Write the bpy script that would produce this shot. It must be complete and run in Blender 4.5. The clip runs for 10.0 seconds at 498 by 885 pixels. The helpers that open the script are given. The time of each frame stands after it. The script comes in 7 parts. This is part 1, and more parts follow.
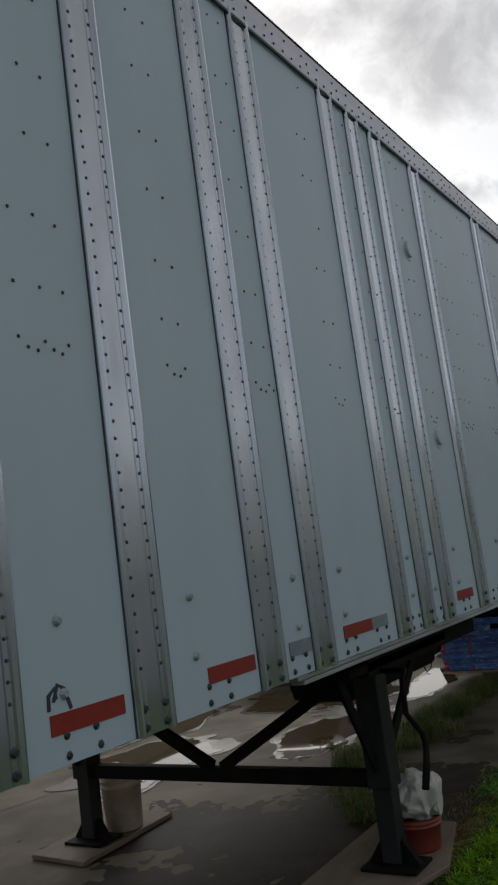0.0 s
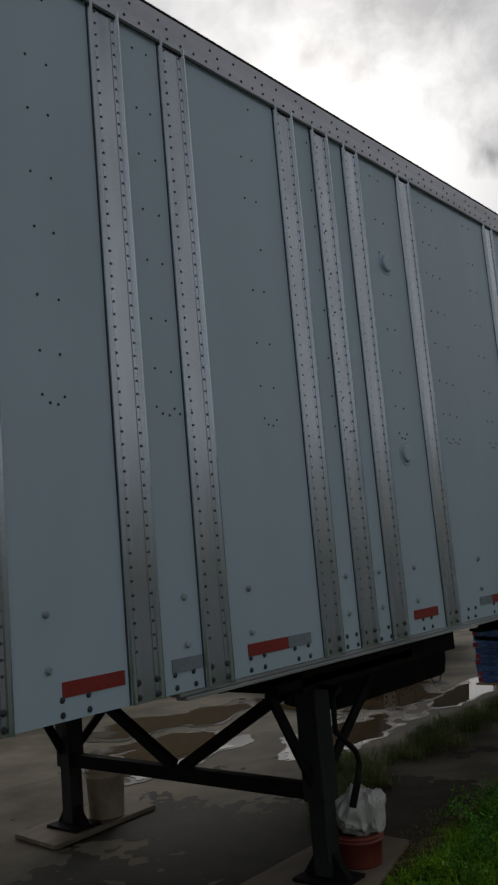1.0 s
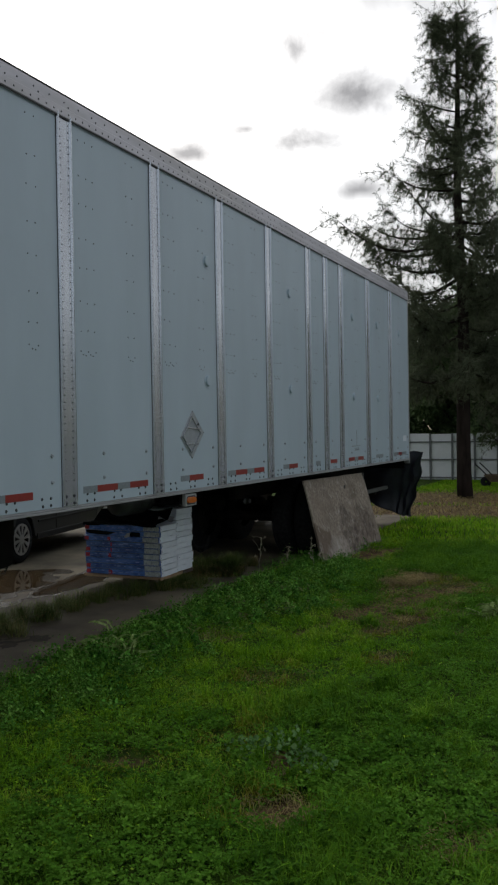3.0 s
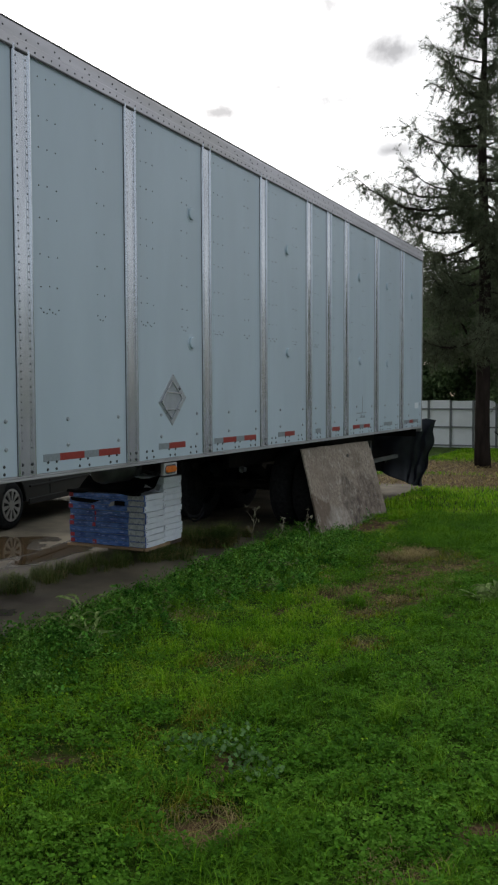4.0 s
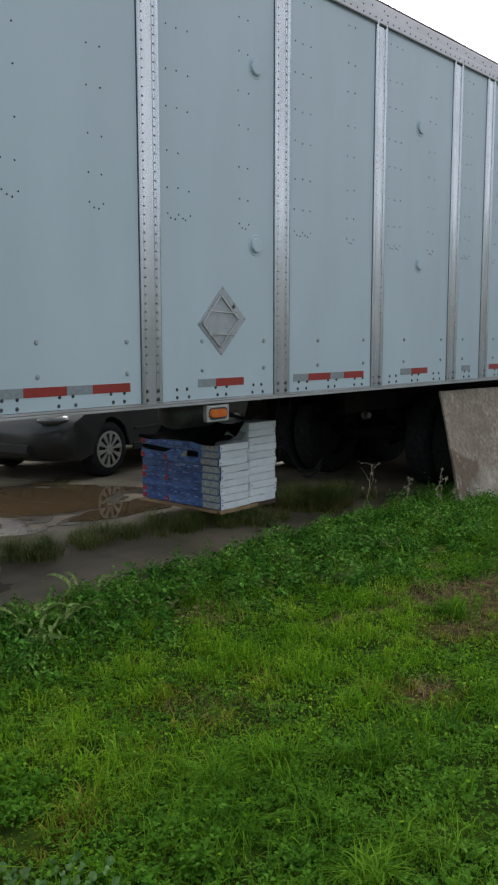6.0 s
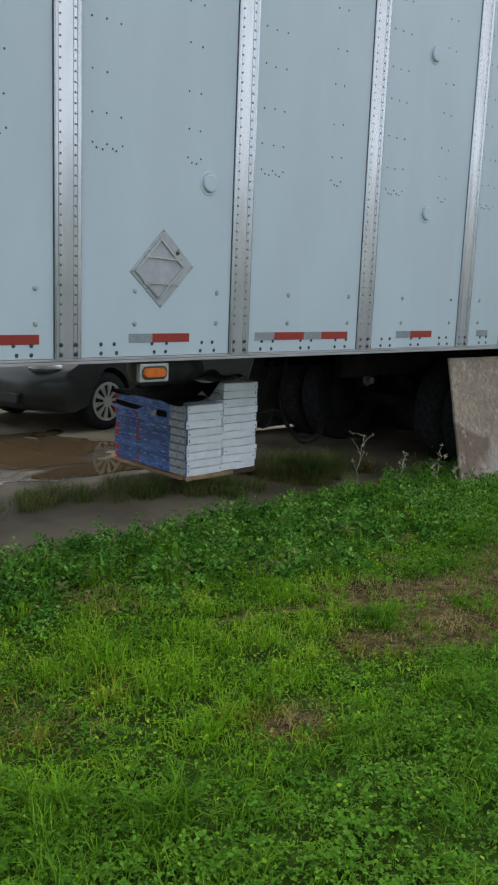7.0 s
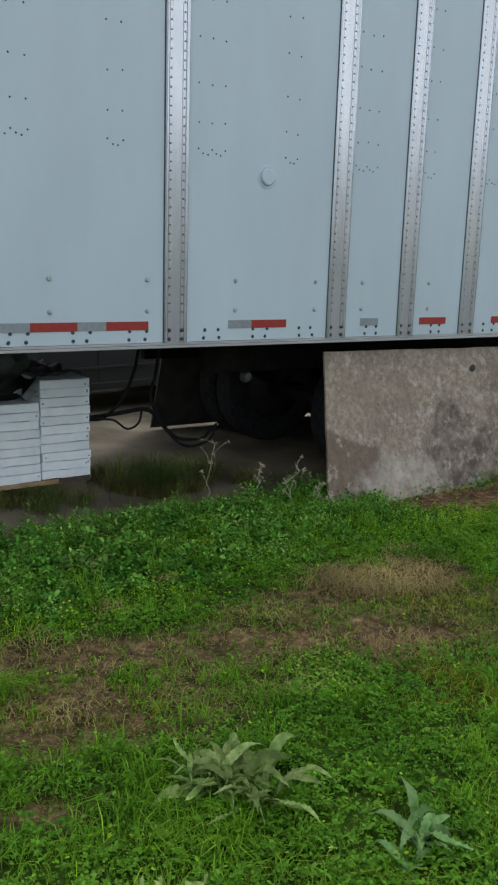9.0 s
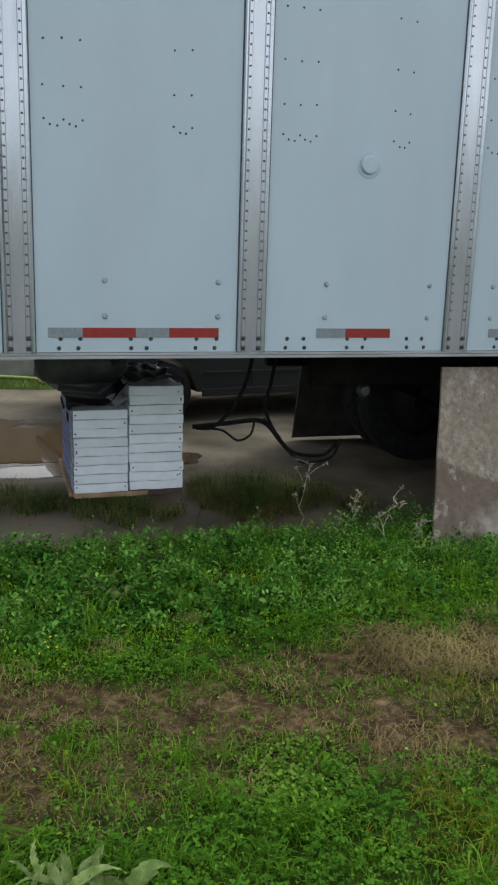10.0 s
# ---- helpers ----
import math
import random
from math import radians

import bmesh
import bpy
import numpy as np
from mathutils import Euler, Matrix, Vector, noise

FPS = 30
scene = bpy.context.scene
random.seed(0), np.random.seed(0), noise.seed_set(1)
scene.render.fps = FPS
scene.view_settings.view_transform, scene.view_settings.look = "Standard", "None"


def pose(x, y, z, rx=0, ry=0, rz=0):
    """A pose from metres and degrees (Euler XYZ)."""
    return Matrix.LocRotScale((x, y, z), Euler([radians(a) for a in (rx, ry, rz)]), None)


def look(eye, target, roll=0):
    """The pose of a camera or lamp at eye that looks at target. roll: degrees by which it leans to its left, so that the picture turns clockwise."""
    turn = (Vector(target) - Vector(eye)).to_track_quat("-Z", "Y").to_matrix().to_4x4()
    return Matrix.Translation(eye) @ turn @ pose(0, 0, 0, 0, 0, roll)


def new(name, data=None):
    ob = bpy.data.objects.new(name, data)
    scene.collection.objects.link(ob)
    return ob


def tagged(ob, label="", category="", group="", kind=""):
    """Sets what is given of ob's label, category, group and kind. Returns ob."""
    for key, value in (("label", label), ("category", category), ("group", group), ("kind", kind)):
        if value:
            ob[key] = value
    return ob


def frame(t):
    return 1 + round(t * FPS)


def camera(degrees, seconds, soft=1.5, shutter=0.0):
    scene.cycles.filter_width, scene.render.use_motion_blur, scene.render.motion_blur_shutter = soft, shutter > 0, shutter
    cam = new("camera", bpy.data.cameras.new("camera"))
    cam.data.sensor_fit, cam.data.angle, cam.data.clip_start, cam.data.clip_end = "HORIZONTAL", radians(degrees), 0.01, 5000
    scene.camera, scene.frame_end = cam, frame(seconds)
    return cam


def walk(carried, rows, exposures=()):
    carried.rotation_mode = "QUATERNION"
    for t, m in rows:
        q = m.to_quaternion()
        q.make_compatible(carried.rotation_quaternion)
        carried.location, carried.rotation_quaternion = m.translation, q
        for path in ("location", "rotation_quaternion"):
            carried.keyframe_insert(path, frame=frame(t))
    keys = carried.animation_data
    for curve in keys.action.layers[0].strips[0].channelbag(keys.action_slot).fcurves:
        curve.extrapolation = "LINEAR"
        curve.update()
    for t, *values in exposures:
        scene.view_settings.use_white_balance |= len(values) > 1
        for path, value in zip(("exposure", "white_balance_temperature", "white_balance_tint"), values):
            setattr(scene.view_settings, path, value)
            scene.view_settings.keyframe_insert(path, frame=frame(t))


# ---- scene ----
cam = camera(33.0, 10.0, soft=2.25)
PATH = [
    (0, (0.025, -0.095, 1.629), (-1.019, 1.588, 1.907), -7.6),
    (0.5, (0.463, 0.059, 1.626), (-0.755, 1.613, 1.943), -9.4),
    (1, (0.783, 0.319, 1.664), (-0.48, 1.844, 1.942), -5.0),
    (1.5, (1.215, 0.508, 1.667), (-0.115, 1.983, 1.907), -3.6),
    (2, (1.579, 0.729, 1.711), (0.445, 2.366, 1.897), -2.8),
    (2.5, (1.871, 0.999, 1.711), (1.045, 2.82, 1.749), -2.2),
    (2.7, (1.983, 1.086, 1.694), (1.158, 2.909, 1.697), -1.5),
    (3.8, (2.252, 1.657, 1.715), (1.409, 3.469, 1.633), -0.1),
    (4, (2.261, 1.81, 1.711), (1.371, 3.598, 1.602), -0.2),
    (4.5, (2.333, 2.325, 1.701), (1.278, 4.02, 1.577), 0.9),
    (5, (2.328, 2.864, 1.612), (1.13, 4.458, 1.466), 0.6),
    (5.2, (2.319, 3.09, 1.613), (1.077, 4.645, 1.414), 0.2),
    (6.3, (2.196, 4.38, 1.564), (0.843, 5.827, 1.288), 1.1),
    (6.5, (2.22, 4.596, 1.57), (0.861, 6.026, 1.24), 3.4),
    (7, (2.418, 5.108, 1.601), (0.974, 6.443, 1.238), 2.2),
    (7.5, (2.522, 5.668, 1.539), (1.115, 6.997, 1.034), 2.6),
    (8, (2.763, 6.192, 1.574), (1.391, 7.569, 1.103), 3.2),
    (8.5, (2.939, 6.76, 1.639), (1.439, 8.002, 1.184), 2.3),
    (9, (2.982, 7.448, 1.677), (1.355, 8.533, 1.259), 1.7),
    (9.5, (3.009, 8.049, 1.702), (1.156, 8.669, 1.273), 1.3),
    (10, (2.858, 8.614, 1.721), (0.988, 9.172, 1.28), 1.7),
]
EXPOSURES = [(0, -1.42), (0.5, -2.02), (1, -1.98), (1.5, -1.60), (2, -1.58), (2.5, -1.50), (4, -0.80), (5, -0.76), (6.5, -0.08), (7, 0.04), (7.5, -0.08), (8, 0.06), (9, 0.00), (10, 0.0)]
walk(cam, [(t, look(eye, target, roll)) for t, eye, target, roll in PATH], EXPOSURES)

def ramp_node(nt, stops):
    r = nt.nodes.new("ShaderNodeValToRGB")
    el = r.color_ramp.elements
    el[0].position, el[0].color = stops[0][0], (*stops[0][1], 1)
    el[1].position, el[1].color = stops[-1][0], (*stops[-1][1], 1)
    for p, c in stops[1:-1]:
        el.new(p).color = (*c, 1)
    return r


# ---- sky and sun: overcast, the bright part of the cloud lies behind the trailer ----
SUN_AZ = radians(33)      # from +y towards -x
SUN_EL = radians(29)
world = bpy.data.worlds.new("overcast_sky")
scene.world = world
world.use_nodes = True
wn, wl = world.node_tree.nodes, world.node_tree.links
wn.clear()


def wnode(kind, **values):
    n = wn.new(kind)
    for k, v in values.items():
        n.inputs[k].default_value = v
    return n


def wnode_range(value, a, b):
    n = wnode("ShaderNodeMapRange", **{"From Min": a, "From Max": b})
    wl.new(value, n.inputs["Value"])
    return n.outputs[0]


sky = wn.new("ShaderNodeTexSky")
sky.sky_type = "NISHITA"
sky.sun_disc = False
sky.sun_elevation = SUN_EL
sky.sun_rotation = -SUN_AZ
coord = wn.new("ShaderNodeTexCoord")
sep = wn.new("ShaderNodeSeparateXYZ")
wl.new(coord.outputs["Generated"], sep.inputs[0])
lift = wn.new("ShaderNodeMath")
lift.operation = "ADD"
lift.inputs[1].default_value = 0.11
wl.new(sep.outputs["Z"], lift.inputs[0])
clampz = wn.new("ShaderNodeMath")
clampz.operation = "MAXIMUM"
clampz.inputs[1].default_value = 0.09
wl.new(lift.outputs[0], clampz.inputs[0])
flat = wn.new("ShaderNodeVectorMath")
flat.operation = "DIVIDE"
comb = wn.new("ShaderNodeCombineXYZ")
for i in range(3):
    wl.new(clampz.outputs[0], comb.inputs[i])
wl.new(coord.outputs["Generated"], flat.inputs[0])
wl.new(comb.outputs[0], flat.inputs[1])


def cloud_noise(scale, detail, rough, offset):
    shift = wn.new("ShaderNodeVectorMath")
    shift.inputs[1].default_value = offset
    wl.new(flat.outputs[0], shift.inputs[0])
    n = wnode("ShaderNodeTexNoise", Scale=scale, Detail=detail, Roughness=rough, Distortion=0.25)
    wl.new(shift.outputs[0], n.inputs["Vector"])
    return n.outputs["Fac"]


dotn = wn.new("ShaderNodeVectorMath")
dotn.operation = "DOT_PRODUCT"
dotn.inputs[1].default_value = (-math.sin(SUN_AZ) * math.cos(SUN_EL), math.cos(SUN_AZ) * math.cos(SUN_EL), math.sin(SUN_EL))
wl.new(coord.outputs["Generated"], dotn.inputs[0])
# broad banks of thicker cloud, with torn scraps of their own inside and outside them
banks = cloud_noise(0.85, 3, 0.5, (3.1, 0.4, 0.0))
scraps = cloud_noise(3.2, 8, 0.56, (0.0, 7.3, 0.0))
both = wn.new("ShaderNodeMath")
both.operation = "MULTIPLY_ADD"
both.inputs[1].default_value = 0.55
wl.new(banks, both.inputs[0])
wl.new(scraps, both.inputs[2])
ramp = ramp_node(world.node_tree, [(0.66, (1.0, 1.0, 1.0)), (0.76, (0.84, 0.84, 0.845)), (0.84, (0.66, 0.66, 0.67)), (0.95, (0.55, 0.552, 0.563))])
wl.new(both.outputs[0], ramp.inputs[0])
wisp = ramp_node(world.node_tree, [(0.585, (1.0, 1.0, 1.0)), (0.635, (0.62, 0.62, 0.63)), (0.70, (0.40, 0.40, 0.41))])
wl.new(cloud_noise(5.2, 4, 0.48, (1.7, 2.9, 0.0)), wisp.inputs[0])
thick = wn.new("ShaderNodeMixRGB")
thick.blend_type = "MULTIPLY"
thick.inputs[0].default_value = 1.0
thin = wn.new("ShaderNodeMixRGB")
thin.inputs[2].default_value = (1, 1, 1, 1)
wl.new(wnode_range(dotn.outputs["Value"], 0.55, 0.80), thin.inputs[0])
wl.new(ramp.outputs[0], thick.inputs[1])
wl.new(wisp.outputs[0], thick.inputs[2])
wl.new(thick.outputs[0], thin.inputs[1])
# the broken grey bank and the small scraps under the bright cloud: bearing from +y towards -x, height, half width, half height, thickness
CLOUDS = [(15, 30.5, 8, 4.6, 0.52), (24, 33.5, 9, 3.0, 0.50), (33, 35.5, 7, 2.2, 0.41), (20, 25.0, 2.6, 1.9, 0.55), (37, 33, 2.6, 1.5, 0.41), (43, 29, 2.0, 1.4, 0.37), (38, 29, 1.6, 1.2, 0.30),
          (50, 32, 3.2, 2.0, 0.41), (16.6, 21.6, 3.4, 1.5, 0.88), (20.2, 18.9, 2.9, 0.9, 0.95), (28.3, 18.3, 2.0, 0.6, 0.9), (16.7, 15.8, 1.7, 0.55, 0.85), (24.4, 19.8, 1.0, 0.4, 0.8), (20.8, 24.4, 1.9, 1.5, 0.75)]
rag = wnode("ShaderNodeTexNoise", Scale=17.0, Detail=6, Roughness=0.6, Distortion=0.3)
wl.new(coord.outputs["Generated"], rag.inputs["Vector"])
rag_fine = wnode_range(rag.outputs["Fac"], 0.25, 0.75)
veil = None
for az, el, wide, tall, depth in CLOUDS:
    az, el = radians(az), radians(el)
    off = wn.new("ShaderNodeVectorMath")
    off.operation = "SUBTRACT"
    off.inputs[1].default_value = (-math.sin(az) * math.cos(el), math.cos(az) * math.cos(el), math.sin(el))
    wl.new(coord.outputs["Generated"], off.inputs[0])
    size = wn.new("ShaderNodeVectorMath")
    size.operation = "MULTIPLY"
    size.inputs[1].default_value = (1 / radians(wide), 1 / radians(wide), 1 / radians(tall))
    wl.new(off.outputs[0], size.inputs[0])
    far = wn.new("ShaderNodeVectorMath")
    far.operation = "LENGTH"
    wl.new(size.outputs[0], far.inputs[0])
    torn = wn.new("ShaderNodeMath")
    torn.operation = "MULTIPLY_ADD"
    torn.inputs[1].default_value = 1.5
    wl.new(rag_fine, torn.inputs[0])
    wl.new(far.outputs["Value"], torn.inputs[2])
    dense = wnode("ShaderNodeMapRange", **{"From Min": 1.9, "From Max": 0.7, "To Max": depth})
    wl.new(torn.outputs[0], dense.inputs["Value"])
    if veil is None:
        veil = dense.outputs[0]
    else:
        most = wn.new("ShaderNodeMath")
        most.operation = "MAXIMUM"
        wl.new(veil, most.inputs[0])
        wl.new(dense.outputs[0], most.inputs[1])
        veil = most.outputs[0]
veiled = wn.new("ShaderNodeMixRGB")
veiled.inputs[2].default_value = (0.25, 0.25, 0.258, 1)
wl.new(veil, veiled.inputs[0])
wl.new(thin.outputs[0], veiled.inputs[1])
# brighter towards the veiled sun
glow = ramp_node(world.node_tree, [(0.0, (0.95,) * 3), (0.5, (1.0,) * 3), (0.85, (1.22,) * 3), (0.97, (1.5,) * 3), (1.0, (2.6,) * 3)])
wl.new(dotn.outputs["Value"], glow.inputs[0])
# bluer cloud away from the sun
tint = ramp_node(world.node_tree, [(0.0, (0.93, 0.985, 1.04)), (0.75, (1.0, 1.0, 1.0))])
wl.new(wnode_range(dotn.outputs["Value"], -0.6, 0.9), tint.inputs[0])
toned = wn.new("ShaderNodeMixRGB")
toned.blend_type = "MULTIPLY"
toned.inputs[0].default_value = 1.0
wl.new(veiled.outputs[0], toned.inputs[1])
wl.new(tint.outputs[0], toned.inputs[2])
# thin bright cloud above a dull horizon
low = ramp_node(world.node_tree, [(0.0, (0.42,) * 3), (0.09, (0.60,) * 3), (0.155, (1.55,) * 3), (0.34, (1.62,) * 3), (0.60, (1.25,) * 3)])
wl.new(sep.outputs["Z"], low.inputs[0])
gain = wn.new("ShaderNodeMath")
gain.operation = "MULTIPLY"
wl.new(glow.outputs[0], gain.inputs[0])
wl.new(low.outputs[0], gain.inputs[1])
bgc = wn.new("ShaderNodeBackground")
wl.new(toned.outputs[0], bgc.inputs["Color"])
wl.new(gain.outputs[0], bgc.inputs["Strength"])
bgs = wn.new("ShaderNodeBackground")
bgs.inputs["Strength"].default_value = 0.05
hidden = wn.new("ShaderNodeMixRGB")
hidden.blend_type = "MULTIPLY"
hidden.inputs[0].default_value = 1.0
wl.new(sky.outputs[0], hidden.inputs[1])
wl.new(veiled.outputs[0], hidden.inputs[2])
wl.new(hidden.outputs[0], bgs.inputs["Color"])
addw = wn.new("ShaderNodeAddShader")
wl.new(bgc.outputs[0], addw.inputs[0])
wl.new(bgs.outputs[0], addw.inputs[1])
wout = wn.new("ShaderNodeOutputWorld")
wl.new(addw.outputs[0], wout.inputs[0])

sun = new("sun", bpy.data.lights.new("sun", "SUN"))
sun.data.energy, sun.data.angle, sun.data.color = 0.9, radians(18), (1.0, 0.96, 0.9)
sun.matrix_world = look((-math.sin(SUN_AZ) * math.cos(SUN_EL) * 60, math.cos(SUN_AZ) * math.cos(SUN_EL) * 60, math.sin(SUN_EL) * 60), (0, 0, 0))


# ---- materials ----
def surface(name, dark, light, scale=8.0, rough=(0.5, 0.7), metal=0.0, bump=0.0, bump_scale=60.0, stretch=(1, 1, 1), grime=None,
            grime_amount=0.0, grime_scale=1.5, random=0.0, coat=0.0, translucent=0.0, island=False, ior=1.5, detail=6.0, spec=0.5):
    """A two-scale procedural surface: fine variation, a larger layer of grime with its own shape, relief, and a spread from piece to piece."""
    m = bpy.data.materials.new(name)
    m.use_nodes = True
    nt = m.node_tree
    b = nt.nodes["Principled BSDF"]
    L = nt.links.new
    tc = nt.nodes.new("ShaderNodeTexCoord")
    mp = nt.nodes.new("ShaderNodeMapping")
    mp.inputs["Scale"].default_value = stretch
    L(tc.outputs["Object"], mp.inputs[0])
    n1 = nt.nodes.new("ShaderNodeTexNoise")
    n1.inputs["Scale"].default_value, n1.inputs["Detail"].default_value = scale, detail
    L(mp.outputs[0], n1.inputs["Vector"])
    r1 = ramp_node(nt, [(0.3, dark), (0.72, light)])
    L(n1.outputs["Fac"], r1.inputs[0])
    colour = r1.outputs[0]
    if grime:
        n2 = nt.nodes.new("ShaderNodeTexNoise")
        n2.inputs["Scale"].default_value, n2.inputs["Detail"].default_value, n2.inputs["Roughness"].default_value = grime_scale, 8, 0.6
        L(mp.outputs[0], n2.inputs["Vector"])
        mr = nt.nodes.new("ShaderNodeMapRange")
        mr.inputs["From Min"].default_value, mr.inputs["From Max"].default_value = 0.48, 0.72
        mr.inputs["To Max"].default_value = grime_amount
        L(n2.outputs["Fac"], mr.inputs[0])
        mx = nt.nodes.new("ShaderNodeMixRGB")
        mx.inputs[2].default_value = (*grime, 1)
        L(mr.outputs[0], mx.inputs[0])
        L(colour, mx.inputs[1])
        colour = mx.outputs[0]
    if random:
        src = nt.nodes.new("ShaderNodeNewGeometry").outputs["Random Per Island"] if island else nt.nodes.new("ShaderNodeObjectInfo").outputs["Random"]
        mr = nt.nodes.new("ShaderNodeMapRange")
        mr.inputs["To Min"].default_value, mr.inputs["To Max"].default_value = 1 - random, 1 + random
        L(src, mr.inputs[0])
        hs = nt.nodes.new("ShaderNodeHueSaturation")
        L(mr.outputs[0], hs.inputs["Value"])
        L(colour, hs.inputs["Color"])
        colour = hs.outputs[0]
    L(colour, b.inputs["Base Color"])
    rr = nt.nodes.new("ShaderNodeMapRange")
    rr.inputs["To Min"].default_value, rr.inputs["To Max"].default_value = rough
    L(n1.outputs["Fac"], rr.inputs[0])
    L(rr.outputs[0], b.inputs["Roughness"])
    b.inputs["Metallic"].default_value, b.inputs["Coat Weight"].default_value, b.inputs["IOR"].default_value = metal, coat, ior
    b.inputs["Specular IOR Level"].default_value = spec
    if bump:
        n3 = nt.nodes.new("ShaderNodeTexNoise")
        n3.inputs["Scale"].default_value, n3.inputs["Detail"].default_value = bump_scale, 5
        L(mp.outputs[0], n3.inputs["Vector"])
        bp = nt.nodes.new("ShaderNodeBump")
        bp.inputs["Strength"].default_value, bp.inputs["Distance"].default_value = bump, 0.01
        L(n3.outputs["Fac"], bp.inputs["Height"])
        L(bp.outputs[0], b.inputs["Normal"])
    if translucent:
        tr = nt.nodes.new("ShaderNodeBsdfTranslucent")
        L(colour, tr.inputs[0])
        ms = nt.nodes.new("ShaderNodeMixShader")
        ms.inputs[0].default_value = translucent
        L(b.outputs[0], ms.inputs[1])
        L(tr.outputs[0], ms.inputs[2])
        L(ms.outputs[0], nt.nodes["Material Output"].inputs[0])
    return m


M_PANEL = surface("white_panel_paint", (0.437, 0.54, 0.614), (0.477, 0.58, 0.658), 3.0, (0.40, 0.50), bump=0.03, bump_scale=2.2, stretch=(1, 1, 0.35),
                  grime=(0.38, 0.45, 0.51), grime_amount=0.35, grime_scale=1.1, coat=0.05)
M_POST = surface("weathered_aluminium", (0.445, 0.475, 0.515), (0.52, 0.555, 0.595), 14.0, (0.12, 0.20), metal=0.80, bump=0.04, bump_scale=30, stretch=(1, 1, 0.15),
                 grime=(0.44, 0.46, 0.49), grime_amount=0.5, grime_scale=2.5)
M_RAIL = surface("dull_aluminium_rail", (0.43, 0.43, 0.46), (0.57, 0.565, 0.60), 9.0, (0.38, 0.55), metal=0.7, stretch=(1, 0.2, 1), grime=(0.30, 0.29, 0.26),
                 grime_amount=0.6, grime_scale=2.0)
M_BOTTOM_RAIL = surface("dirty_bottom_rail", (0.33, 0.34, 0.36), (0.48, 0.49, 0.51), 9.0, (0.4, 0.6), metal=0.3, stretch=(1, 0.2, 1), grime=(0.16, 0.15, 0.12),
                        grime_amount=0.7, grime_scale=3.0)
M_RIVET = surface("dark_rivet", (0.030, 0.033, 0.037), (0.085, 0.092, 0.10), 40, (0.35, 0.6), metal=0.5)
M_BOLT = surface("painted_bolt", (0.25, 0.28, 0.30), (0.45, 0.50, 0.53), 40, (0.4, 0.6), metal=0.2)
M_BLACK = surface("black_seals_and_lines", (0.015, 0.017, 0.018), (0.05, 0.053, 0.056), 30, (0.5, 0.8))
M_RED = surface("red_reflective_tape", (0.25, 0.018, 0.014), (0.32, 0.030, 0.022), 60, (0.3, 0.45), grime=(0.20, 0.02, 0.015), grime_amount=0.5, grime_scale=6)
M_GREY = surface("grey_reflective_tape", (0.19, 0.225, 0.25), (0.26, 0.30, 0.33), 60, (0.3, 0.45), grime=(0.15, 0.175, 0.19), grime_amount=0.5, grime_scale=6)
M_PLACARD = surface("bare_aluminium_placard", (0.31, 0.345, 0.38), (0.41, 0.445, 0.48), 18, (0.35, 0.5), metal=0.45, grime=(0.24, 0.26, 0.28), grime_amount=0.5, grime_scale=8)
M_CHASSIS = surface("black_chassis_steel", (0.005, 0.005, 0.005), (0.014, 0.0135, 0.013), 12, (0.6, 0.85), grime=(0.028, 0.021, 0.016), grime_amount=0.6, grime_scale=4, bump=0.1, spec=0.1)
M_FLOORING = surface("dark_trailer_floor", (0.014, 0.012, 0.010), (0.03, 0.027, 0.023), 8, (0.7, 0.9), spec=0.15)
M_LEG = surface("worn_leg_steel", (0.010, 0.0105, 0.011), (0.028, 0.029, 0.031), 9, (0.45, 0.7), stretch=(1, 1, 0.3), grime=(0.05, 0.04, 0.03), grime_amount=0.5, grime_scale=5, spec=0.3)
M_RUBBER = surface("black_rubber", (0.014, 0.0145, 0.016), (0.034, 0.035, 0.037), 25, (0.8, 0.95), bump=0.1, bump_scale=80, spec=0.08)
M_WHEEL = surface("grey_steel_wheel", (0.10, 0.10, 0.10), (0.2, 0.2, 0.2), 15, (0.4, 0.6), metal=0.6)
M_AMBER = surface("amber_lens", (0.48, 0.10, 0.008), (0.58, 0.145, 0.012), 30, (0.15, 0.25), coat=0.5)
M_LAMPBODY = surface("grey_lamp_plate", (0.30, 0.31, 0.31), (0.45, 0.46, 0.45), 20, (0.4, 0.6), metal=0.5)


